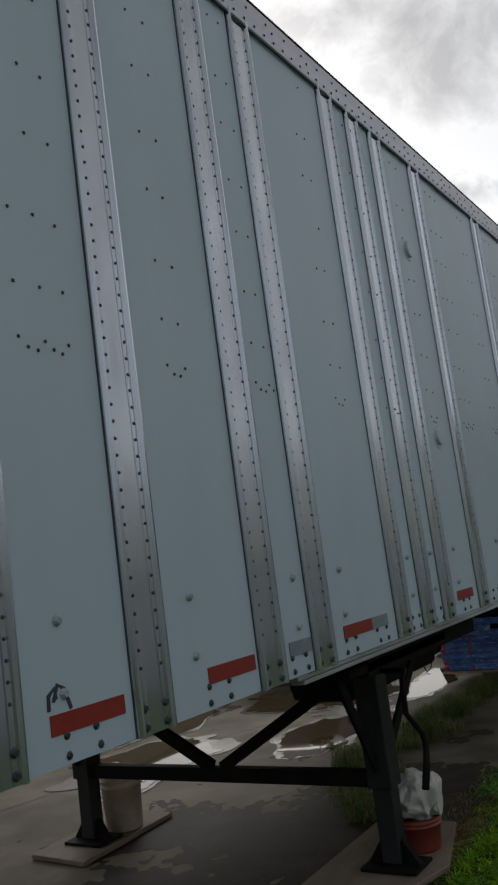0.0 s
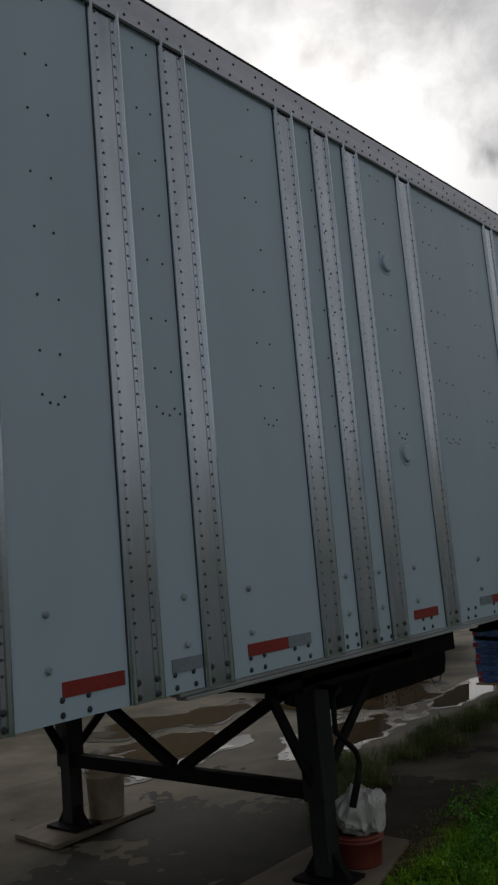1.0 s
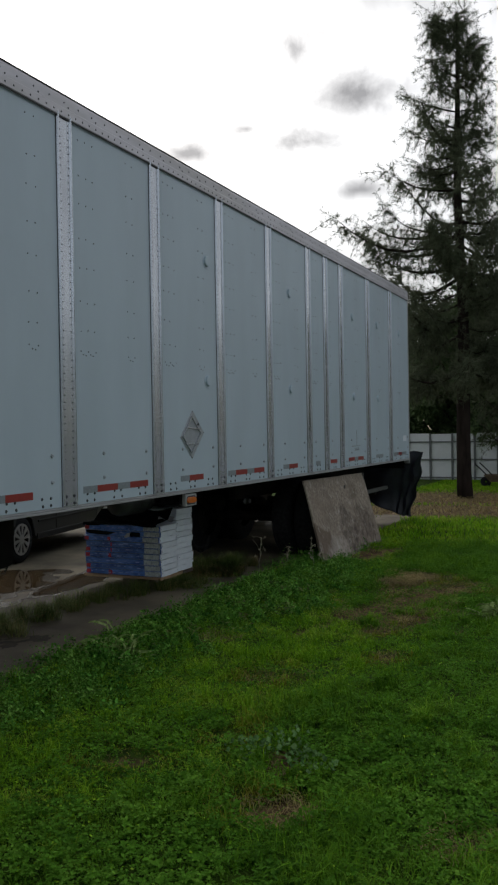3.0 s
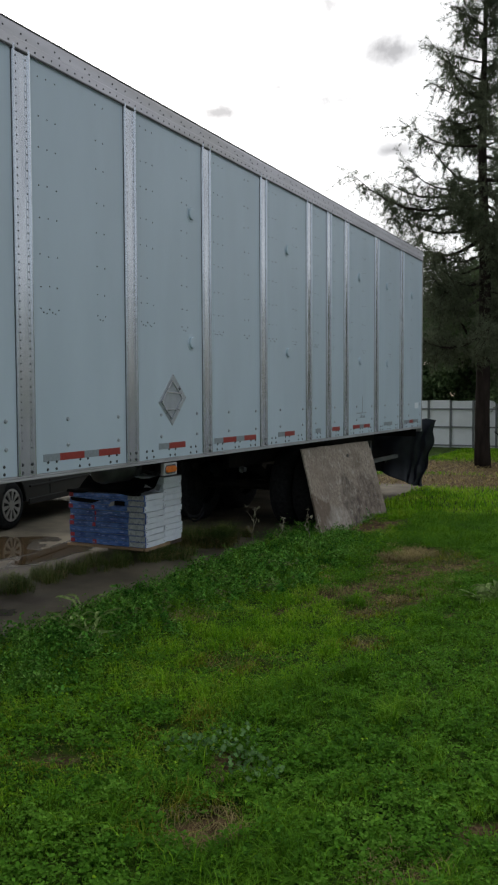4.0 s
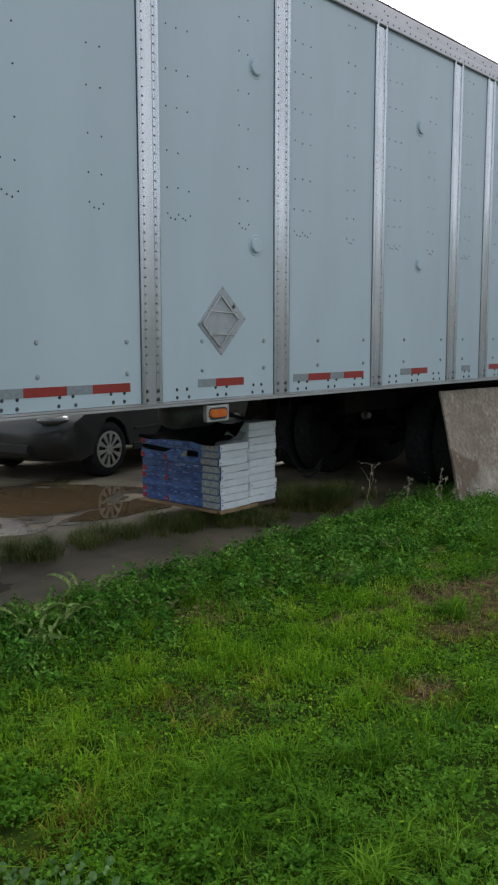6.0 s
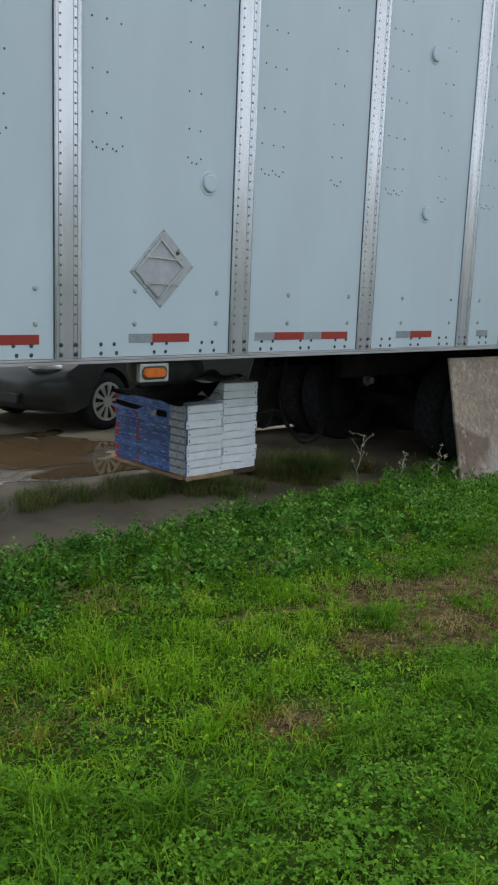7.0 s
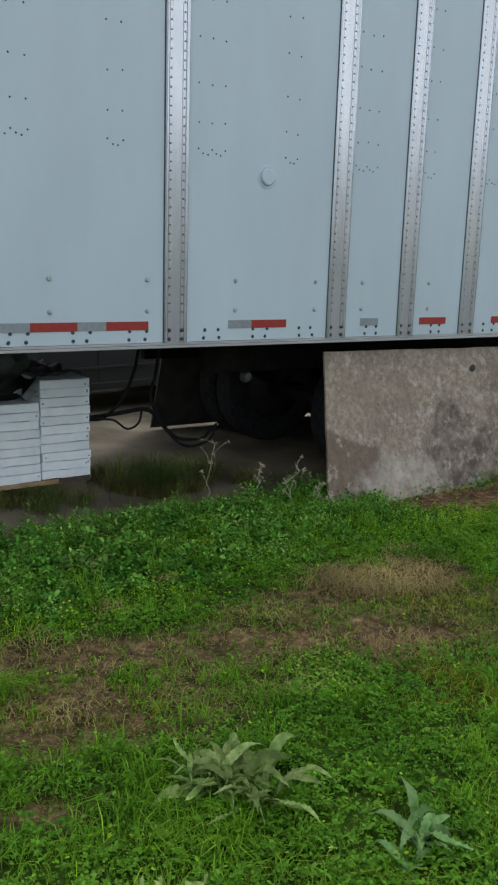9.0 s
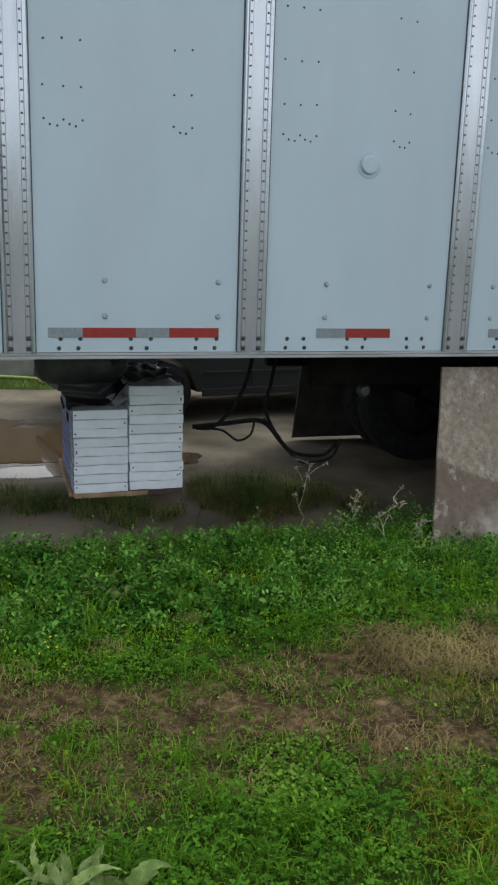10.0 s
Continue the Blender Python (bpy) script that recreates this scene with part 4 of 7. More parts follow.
# landing legs
for x in (-1.95, -4.01):
    leg = bmesh.new()
    box(leg, x - 0.065, x + 0.065, 3.885, 4.015, 0.42, 1.15, 0.008)
    box(leg, x - 0.05, x + 0.05, 3.90, 4.00, 0.06, 0.42, 0.006)
    leg = part("landing_leg", leg, M_LEG, trailer, "dark steel landing leg")
    bm = bmesh.new()
    box(bm, x - 0.15, x + 0.15, 3.84, 4.06, 0.034, 0.052, 0.004)
    for s in (-1, 1):
        v = [bm.verts.new(c) for c in ((x + s * 0.055, 3.93, 0.053), (x + s * 0.14, 3.93, 0.053), (x + s * 0.055, 3.93, 0.17), (x + s * 0.055, 3.97, 0.053), (x + s * 0.14, 3.97, 0.053), (x + s * 0.055, 3.97, 0.17))]
        for q in ((0, 1, 2), (3, 5, 4), (0, 3, 4, 1), (1, 4, 5, 2), (2, 5, 3, 0)):
            bm.faces.new([v[i] for i in q])
    part("foot_plate", bm, M_CHASSIS, leg)
    bm = bmesh.new()
    bar(bm, (x, 4.0, 0.52), (x, 4.62, 1.02), 0.055, 0.02, (1, 0, 0))
    part("brace", bm, M_CHASSIS, leg)
    bm = bmesh.new()
    bar(bm, (x, 3.89, 0.52), (x, 3.60, 1.02), 0.055, 0.02, (1, 0, 0))
    part("brace", bm, M_CHASSIS, leg)
bm = bmesh.new()
box(bm, -3.945, -2.016, 3.915, 3.985, 0.42, 0.50, 0.006)
part("cross_beam", bm, M_CHASSIS, trailer)
for a, b in ((-3.93, -3.02), (-2.03, -2.94)):
    bm = bmesh.new()
    bar(bm, (a, 3.95, 1.01), (b, 3.95, 0.50), 0.062, 0.05, (0, 1, 0))
    part("diagonal_brace", bm, M_CHASSIS, trailer)
bm = bmesh.new()
tube(bm, [(-1.9, 3.90, 1.0), (-1.71, 3.87, 1.0), (-1.70, 3.79, 0.97), (-1.70, 3.78, 0.81), (-1.70, 3.94, 0.68), (-1.70, 3.96, 0.62), (-1.69, 3.91, 0.54), (-1.69, 3.85, 0.44)],
     [0.014] * 5 + [0.014, 0.019, 0.019], 8)
part("crank_handle", bm, M_CHASSIS, trailer, smooth=True)

# marker lamp under the rail
lamp = bmesh.new()
box(lamp, WX - 0.035, WX + 0.004, 7.945, 8.155, 1.028, 1.138, 0.008)
lamp = part("marker_lamp", lamp, M_LAMPBODY, trailer, "grey plate with an amber marker lamp")
bm = bmesh.new()
pts = [(0.085 * (1 if math.cos(a) >= 0 else -1) * 0.62 + 0.03 * math.cos(a), 0.03 * math.sin(a)) for a in np.linspace(0, 2 * math.pi, 24, endpoint=False)]
a = [bm.verts.new((WX + 0.004, 8.05 + u, 1.083 + v)) for u, v in pts]
b = [bm.verts.new((WX + 0.019, 8.05 + u * 0.93, 1.083 + v * 0.82)) for u, v in pts]
bm.faces.new(b)
for k in range(24):
    bm.faces.new((a[k], a[(k + 1) % 24], b[(k + 1) % 24], b[k]))
part("lens", bm, M_AMBER, lamp, "amber oval lens")
bm = bmesh.new()
for k in range(24):
    u0, v0 = pts[k]
    u1, v1 = pts[(k + 1) % 24]
    q = [(WX + 0.0045, 8.05 + u * s, 1.083 + v * t) for (u, v, s, t) in ((u0, v0, 1, 1), (u1, v1, 1, 1), (u1, v1, 1.13, 1.35), (u0, v0, 1.13, 1.35))]
    bm.faces.new([bm.verts.new(c) for c in q])
part("gasket", bm, M_BLACK, lamp)


# round embossed covers in the panels
def cover(y, z):
    bm = bmesh.new()
    lathe(bm, [(0.074, -0.001), (0.069, 0.004), (0.055, 0.003), (0.0525, 0.0005), (0.050, 0.018), (0.044, 0.022), (0.0, 0.022)], (WX, y, z), (1, 0, 0), 28)
    part("round_cover", bm, M_PANEL, trailer)


for y, z in ((4.63, 3.35), (4.62, 2.20), (8.43, 3.35), (8.43, 2.20), (10.57, 3.35), (10.59, 2.21), (13.05, 3.36), (13.09, 2.20), (14.34, 3.38), (14.37, 2.21), (15.73, 3.39)):
    cover(y, z)

# diamond placard holder
plac = bmesh.new()
C = ((8.10, 1.915), (8.325, 1.705), (8.085, 1.46), (7.865, 1.665))


def inset(f, shift=0.0):
    cy, cz = sum(c[0] for c in C) / 4, sum(c[1] for c in C) / 4
    return [(cy + (y - cy) * f + shift, cz + (z - cz) * f) for y, z in C]


lo, hi = [plac.verts.new((WX + 0.001, y, z)) for y, z in C], [plac.verts.new((WX + 0.006, y, z)) for y, z in inset(0.985)]
plac.faces.new(hi)
for k in range(4):
    plac.faces.new((lo[k], lo[(k + 1) % 4], hi[(k + 1) % 4], hi[k]))
plac = part("placard_holder", plac, M_PLACARD, trailer, "bare aluminium diamond placard holder")
ins = inset(0.74, -0.022)
for k in range(4):
    bm = bmesh.new()
    bar(bm, (WX + 0.010, *ins[k]), (WX + 0.010, *ins[(k + 1) % 4]), 0.010, 0.010, (1, 0, 0))
    part("rim_strip", bm, M_POST, plac)
for za, zb, ya, yb in ((1.752, 1.742, 7.965, 8.225), (1.603, 1.600, 7.955, 8.19)):
    bm = bmesh.new()
    bar(bm, (WX + 0.010, ya, za), (WX + 0.010, yb, zb), 0.010, 0.012, (1, 0, 0))
    part("cross_strip", bm, M_POST, plac)
part("latch", studs([(WX + 0.006, 8.20, 1.782)], 0.014, 0.012, 8), M_RIVET, plac)
tagged(part("rivets", studs([(WX + 0.0055, y, z) for y, z in inset(0.93)] + [(WX + 0.0055, (a[0] + b[0]) / 2, (a[1] + b[1]) / 2) for a, b in zip(inset(0.93), inset(0.93)[1:] + inset(0.93)[:1])],
                     0.005, 0.003), M_RIVET, plac), "small rivets", kind="stuff")

# marks on the paint
bm = bmesh.new()
box(bm, WX + 0.0006, WX + 0.0022, 13.19, 13.205, 1.47, 1.71)
box(bm, WX + 0.0006, WX + 0.0022, 12.95, 13.19, 1.468, 1.478)
part("scrape_mark", bm, M_GREY, trailer, "thin dark scrape in the paint")
bm = bmesh.new()
for ya, yb in ((12.97, 13.02), (13.04, 13.13), (13.15, 13.17), (13.215, 13.27), (13.29, 13.36)):
    box(bm, WX + 0.0006, WX + 0.0024, ya, yb, 1.470, 1.480)
for k in range(7):
    ya = 13.10 + k * 0.032
    box(bm, WX + 0.0006, WX + 0.0022, ya, ya + 0.022, 1.405 + 0.004 * (k % 2), 1.425 + 0.006 * (k % 3))
    box(bm, WX + 0.0006, WX + 0.0022, ya + 0.004, ya + 0.020, 1.437, 1.448)
tagged(part("faded_lettering", bm, M_GREY, trailer), "faded grey printing under the scrape", kind="stuff")
bm = bmesh.new()
tube(bm, [(WX + 0.002, 1.435, 1.325), (WX + 0.002, 1.437, 1.362), (WX + 0.002, 1.458, 1.378), (WX + 0.002, 1.462, 1.352), (WX + 0.002, 1.452, 1.345), (WX + 0.002, 1.470, 1.385), (WX + 0.002, 1.492, 1.372),
          (WX + 0.002, 1.512, 1.318)], 0.007, 6)
bmesh.ops.scale(bm, vec=(0.12, 1, 1), space=Matrix.Translation((-WX - 0.001, 0, 0)), verts=bm.verts)
part("paint_scribble", bm, M_BLACK, trailer, "dark smear of spray paint")
for y, z, w, h in ((15.95, 1.50, 0.24, 0.10),):
    bm = bmesh.new()
    box(bm, WX + 0.0006, WX + 0.0020, y, y + w, z, z + h)
    part("sticker", bm, M_PACKWHITE, trailer, "faded white sticker")

# air tank and the dark spare carrier under the floor
bm = bmesh.new()
lathe(bm, [(0.0, -0.30), (0.07, -0.29), (0.12, -0.25), (0.14, -0.18), (0.14, 0.22), (0.12, 0.29), (0.0, 0.31)], (-2.98, 9.12, 0.945), (0, 1, 0), 24)
tank = part("air_tank", bm, M_TANK, trailer, "dark grey air tank", smooth=True)
bm = bmesh.new()
lathe(bm, [(0.085, 0.0), (0.085, 0.05), (0.075, 0.06), (0.02, 0.063), (0.018, 0.075), (0.0, 0.075)], (-2.90, 9.36, 0.94), (1, -0.15, 0), 20)
part("end_boss", bm, M_TANK, tank, smooth=True)
bm = bmesh.new()
box(bm, -3.30, -2.72, 5.3, 6.98, 0.55, 1.12, 0.14)
part("spare_carrier", bm, M_CHASSIS, trailer, "dark hanging spare carrier", smooth=True)
bm = bmesh.new()
tube(bm, [(-2.78, 6.72, 0.57), (-2.78, 6.76, 0.52), (-2.78, 6.86, 0.53), (-2.78, 6.92, 0.62)], 0.006, 6)
part("loose_wire", bm, M_BLACK, trailer)


def cable(points, r, sub=8):
    """A hanging cable: a smooth curve through points."""
    pts = [Vector(p) for p in points]
    ext = [pts[0] * 2 - pts[1]] + pts + [pts[-1] * 2 - pts[-2]]
    out = []
    for i in range(1, len(ext) - 2):
        p0, p1, p2, p3 = ext[i - 1:i + 3]
        for k in range(sub):
            t = k / sub
            out.append(0.5 * (2 * p1 + (p2 - p0) * t + (2 * p0 - 5 * p1 + 4 * p2 - p3) * t * t + (3 * p1 - p0 - 3 * p2 + p3) * t ** 3))
    out.append(pts[-1])
    bm = bmesh.new()
    return tube(bm, out, r, 7)


for pts, r in (([(-3.0, 10.40, 1.16), (-3.0, 10.34, 0.85), (-3.02, 10.25, 0.62), (-3.05, 10.1, 0.46), (-3.1, 9.98, 0.44)], 0.014),
               ([(-3.0, 10.58, 1.16), (-3.0, 10.52, 0.80), (-3.0, 10.48, 0.60), (-3.0, 10.57, 0.40), (-3.0, 10.72, 0.25), (-3.0, 10.95, 0.22), (-3.0, 11.06, 0.30)], 0.014),
               ([(-3.05, 9.99, 0.45), (-3.0, 10.15, 0.44), (-3.0, 10.27, 0.36), (-3.0, 10.37, 0.40), (-3.0, 10.40, 0.50)], 0.009),
               ([(-3.1, 10.50, 0.50), (-3.0, 10.62, 0.32), (-3.0, 10.80, 0.17), (-3.0, 11.02, 0.20), (-3.0, 11.10, 0.34)], 0.011),
               ([(-3.1, 9.95, 0.45), (-3.05, 10.2, 0.48), (-3.0, 10.45, 0.50), (-3.0, 10.60, 0.36)], 0.018)):
    part("air_line", cable(pts, r), M_RUBBER, trailer, "black air line", smooth=True)


# ---- boards leaning against the trailer ----
def leaning_board(name, label, x_bot, x_top, corners, mat):
    """corners: (y, z) of bottom-left, bottom-right, top-right, top-left; the board leans from x_bot to x_top."""
    bm = bmesh.new()
    (ya, za), (yb, zb), (yc, zc), (yd, zd) = corners
    n, m = 16, 10
    grid = []
    for i in range(n + 1):
        col = []
        for j in range(m + 1):
            u, v = i / n, j / m
            y = (ya * (1 - u) + yb * u) * (1 - v) + (yd * (1 - u) + yc * u) * v
            z = (za * (1 - u) + zb * u) * (1 - v) + (zd * (1 - u) + zc * u) * v
            jag = 0.006 * fnoise(y, z, 9, 2.0) if i in (0, n) or j in (0, m) else 0
            x = x_bot + (x_top - x_bot) * z / 1.07 + 0.004 * fnoise(y, z, 0.8, 4.0)
            col.append(bm.verts.new((x, y + jag, z + jag)))
        grid.append(col)
    for a, b in zip(grid, grid[1:]):
        for j in range(m):
            bm.faces.new((a[j], b[j], b[j + 1], a[j + 1]))
    r = bmesh.ops.extrude_face_region(bm, geom=bm.faces[:])
    bmesh.ops.translate(bm, verts=[v for v in r["geom"] if isinstance(v, bmesh.types.BMVert)], vec=(-0.018, 0, -0.004))
    bmesh.ops.recalc_face_normals(bm, faces=bm.faces)
    return solid(name, bm, mat, label, "board")


near_board = leaning_board("plywood_sheet", "weathered stained plywood sheet leaning on the trailer side", -1.36, -1.70, ((11.03, 0.0), (13.60, 0.0), (13.69, 1.05), (11.19, 1.075)), M_PLY)
part("knot_hole", studs([(-1.632, 12.66, 0.905)], 0.03, 0.003, 9), M_BLACK, near_board)
# far sheet: backlit shade put into its colour; raised top covers a light slit
leaning_board("plywood_sheet", "plywood sheet leaning on the far side of the trailer, its shade put into the colour", -4.47, -4.02, ((11.22, 0.03), (16.2, 0.03), (16.2, 1.135), (11.15, 1.135)), M_SHADEDPLY)
leaning_board("plywood_sheet", "second plywood sheet standing just behind the stained one", -1.395, -1.735, ((11.06, 0.0), (13.66, 0.0), (13.82, 0.95), (11.28, 0.98)), M_PLY)


# ---- tarpaulin hanging at the rear corner ----
def sheet(name, f, n, m, mat, label, category, thickness=0.006):
    """A cloth: f(u, v) gives the place."""
    bm = bmesh.new()
    g = [[bm.verts.new(f(i / n, j / m)) for j in range(m + 1)] for i in range(n + 1)]
    for a, b in zip(g, g[1:]):
        for j in range(m):
            bm.faces.new((a[j], b[j], b[j + 1], a[j + 1]))
    r = bmesh.ops.extrude_face_region(bm, geom=bm.faces[:])
    bmesh.ops.translate(bm, verts=[v for v in r["geom"] if isinstance(v, bmesh.types.BMVert)], vec=(0, thickness * 0.5, -thickness))
    bmesh.ops.recalc_face_normals(bm, faces=bm.faces)
    return solid(name, bm, mat, label, category, smooth=True)


def rear_cloth(u, v):
    # u from the far side to the near corner, v from the top down; the near corner flares past the trailer's side
    x = -4.18 + u * 2.78
    k = max(0.0, (u - 0.80) / 0.20)
    top = 1.15 + 0.24 * k - 0.10 * max(0, (u - 0.94) / 0.06)
    bottom = 0.34 - 0.03 * math.sin(u * 9) - 0.24 * max(0.0, (u - 0.66) / 0.34) ** 0.7
    z = top + (bottom - top) * v
    x -= 0.12 * k * math.sin(v * math.pi * 0.9) * v + 0.24 * k * v * v
    y = 16.47 + 0.035 * math.sin(u * 31 + v * 2) * (0.2 + v) + 0.20 * k * (0.3 + v) + 0.05 * math.sin(v * 6 + u * 4) + 0.05 * k * math.sin(u * 95 + v * 5) * (0.35 + v)
    x += 0.025 * k * math.sin(v * 17 + u * 40)
    return (x, y, z)


sheet("tarpaulin", rear_cloth, 70, 24, M_BLUETARP, "blue-black tarpaulin hanging from the rear corner of the trailer", "tarpaulin")

# ---- pads, buckets and bag by the landing legs ----
for pts in ([(-4.26, 3.66), (-3.79, 3.63), (-3.84, 4.53), (-4.33, 4.57)], [(-2.33, 3.57), (-1.84, 3.50), (-1.70, 4.02), (-1.88, 4.64), (-2.34, 4.66)]):
    bm = bmesh.new()
    f = bm.faces.new([bm.verts.new((x, y, 0.004)) for x, y in pts])
    r = bmesh.ops.extrude_face_region(bm, geom=[f])
    bmesh.ops.translate(bm, verts=[v for v in r["geom"] if isinstance(v, bmesh.types.BMVert)], vec=(0, 0, 0.029))
    bmesh.ops.recalc_face_normals(bm, faces=bm.faces)
    bmesh.ops.bevel(bm, geom=bm.edges[:], offset=0.004, segments=1, affect="EDGES")
    solid("plywood_pad", bm, M_BOARD, "worn plywood pad under a landing leg", "board", "pads under the legs")


def bucket(label, mat, x, y, z, r, h, handle=True):
    t = thing("bucket", label, "bucket", at=pose(x, y, z))
    bm = bmesh.new()
    lathe(bm, [(0.0, 0.0), (r * 0.84, 0.0), (r * 0.87, 0.01), (r * 0.96, h * 0.74), (r * 1.03, h * 0.75), (r * 1.03, h * 0.77), (r * 0.97, h * 0.78), (r * 0.98, h * 0.86), (r * 1.05, h * 0.87), (r * 1.05, h * 0.89),
               (r * 0.99, h * 0.90), (r, h * 0.985), (r * 1.05, h), (r * 0.98, h), (r * 0.93, h * 0.8), (r * 0.82, 0.012), (0, 0.012)], (0, 0, 0), (0, 0, 1), 28)
    part("tub", bm, mat, t, smooth=True)
    if handle:
        bm = bmesh.new()
        tube(bm, [(r * 1.05 * math.cos(a), 0.03 + r * 1.02 * math.sin(a) * 0.55 + r * 0.5 * math.sin(a), h * 0.86 - r * 0.55 * math.sin(a)) for a in np.linspace(0, math.pi, 14)], 0.003, 6)
        part("wire_handle", bm, M_WHEEL, t)
    return t


bucket("cloudy white plastic bucket with a wire handle on the plywood pad", M_BUCKET, -3.97, 4.20, 0.034, 0.135, 0.36)
bucket("dull red plastic tub under a white bag", M_REDTUB, -1.93, 4.22, 0.034, 0.13, 0.17, False)
bm = bmesh.new()
bmesh.ops.create_icosphere(bm, subdivisions=6, radius=1.0)
for v in bm.verts:
    c = v.co.copy()
    fold = 0.0
    for k, (amp, sc) in enumerate(((0.26, 1.1), (0.12, 2.3), (0.025, 6.0))):
        fold += amp * (0.42 - abs(noise.noise(Vector((c.x * sc * 1.5 + k * 5, c.y * sc * 1.2, c.z * sc * 0.7 + 2)))) * 2.0)
    f = 1 + fold
    squash = Vector([math.copysign(abs(q) ** 0.75, q) for q in c])
    v.co = Vector((squash.x * 0.125 * f, squash.y * 0.16 * f, squash.z * (0.13 if c.z > 0 else 0.11) * f))
bag = solid("plastic_bag", bm, M_BAG, "crumpled white plastic bag resting on a red tub", "bag", smooth=True)
bag.matrix_world = pose(-1.91, 4.24, 0.285, -14, 6, 20)

# ---- pallet with stacked packs ----
PX0, PX1, PY0, PY1 = -3.51, -2.535, 9.03, 9.765
pallet = thing("pallet", "low wooden pallet with pale front boards under stacked packs", "pallet", at=pose(0, 0, 0))
for y0, y1 in ((9.03, 9.13), (9.345, 9.445), (9.665, 9.765)):
    bm = bmesh.new()
    box(bm, PX0 + 0.36, PX1 - 0.42, 0.5 * (y0 + y1) * 0.4 + 9.41 * 0.6 - 0.045, 0.5 * (y0 + y1) * 0.4 + 9.41 * 0.6 + 0.045, 0.004, 0.125, 0.004)
    part("runner", bm, M_CONCRETE, pallet)
for x in np.linspace(PX0 + 0.05, PX1 - 0.05, 7):
    bm = bmesh.new()
    box(bm, x - 0.05, x + 0.05, PY0, PY1, 0.126, 0.146, 0.002)
    part("deck_board", bm, M_WOOD, pallet)
bm = bmesh.new()
box(bm, PX0 - 0.01, PX1 - 0.022, PY0 - 0.022, PY0 - 0.003, 0.122, 0.1455, 0.002)
part("side_board", bm, M_WOOD, pallet)
for y0, y1 in ((9.04, 9.52), (9.525, 9.76)):
    bm = bmesh.new()
    box(bm, PX1 - 0.019, PX1 + 0.003, y0, y1, 0.112, 0.146, 0.002)
    part("front_board", bm, M_WOOD if y0 < 9.3 else M_DARKWOOD, pallet)


def pack(y0, y1, z, h, side):
    dx, dy = random.uniform(-0.012, 0.014), random.uniform(-0.004, 0.004)
    t = thing("flooring_pack", "white-ended pack with blue printed sides, stacked flat on the pallet", "pack", "packs on the pallet", at=pose(dx, dy, 0))
    bm = bmesh.new()
    box(bm, PX0, PX1, y0, y1, z + 0.0019, z + h - 0.0019)
    bmesh.ops.bevel(bm, geom=bm.edges[:], offset=0.006, segments=2, affect="EDGES", profile=0.7)
    long_edges = [e for e in bm.edges if abs(e.verts[0].co.y - e.verts[1].co.y) > 0.2]
    bmesh.ops.subdivide_edges(bm, edges=long_edges, cuts=9, use_grid_fill=True)
    for v in bm.verts:
        sag = 0.0026 * fnoise(v.co.y, z * 3.0, 11.0, 2.0 + z) + 0.0016 * fnoise(v.co.y, z * 3.0, 29.0, 5.0 + z)
        v.co += Vector((0.006 * fnoise(v.co.y * 3, z * 9, 3.0, 1.0) + 0.004 * fnoise(v.co.y, v.co.z * 2, 13.0, 3.0), 0, 0.004 * fnoise(v.co.x * 3, v.co.y * 5, 2.0, z * 7) + sag))
    for f in bm.faces:
        f.material_index = 1 if side and f.calc_center_median().y < y0 + 0.012 else 0
    part("wrapping", bm, [M_PACKWHITE, M_PACKBLUE], t)
    if side:
        bm = bmesh.new()
        box(bm, PX1 - 0.21, PX1 - 0.012, y0 - 0.0015, y0 + 0.002, z + 0.006, z + h - 0.006)
        part("grey_print_block", bm, M_PACKGREY, t)
        for i in range(9):
            a = PX0 + 0.05 + i * 0.077 + random.uniform(-0.02, 0.02)
            bm = bmesh.new()
            zz = z + h * random.uniform(0.18, 0.68)
            box(bm, a, a + random.uniform(0.012, 0.060), y0 - 0.0016 - 0.0001 * i, y0 + 0.002, zz, zz + h * random.uniform(0.06, 0.22))
            part("print_bar", bm, M_PACKLIGHT, t)
        for a in (PX0 + 0.005, PX0 + 0.29):
            if random.random() < 0.5:
                bm = bmesh.new()
                box(bm, a + random.uniform(-0.006, 0.05) * (a > PX0 + 0.1), a + 0.055, y0 - 0.0018, y0 + 0.002, z + 0.008, z + h - 0.012)
                part("red_label", bm, M_PACKRED, t)
    for i in range(random.choice((0, 1, 1, 2))):
        part("pinhole", studs([(PX1 + 0.0035, random.choice((y0 + 0.02, y1 - 0.02, y1 - 0.035)), z + h * random.uniform(0.3, 0.7))], 0.006, 0.001, 6), M_BLACK, t)
    return t


H = 0.0614
low_packs = [pack(9.035, 9.392, 0.148 + k * H, H, True) for k in range(9)]


def torn_patch(name, points, mat, label, proud):
    """A ragged flat patch on the printed side, given by places along it and heights in packs."""
    bm = bmesh.new()
    ring = [bm.verts.new((PX0 + 0.97 * u, 9.031 - proud, 0.148 + k * H)) for u, k in points]
    f = bm.faces.new(ring)
    ext = bmesh.ops.extrude_face_region(bm, geom=[f])
    bmesh.ops.translate(bm, verts=[v for v in ext["geom"] if isinstance(v, bmesh.types.BMVert)], vec=(0, 0.003 + proud, 0))
    bmesh.ops.recalc_face_normals(bm, faces=bm.faces)
    part(name, bm, mat, low_packs[7], label)


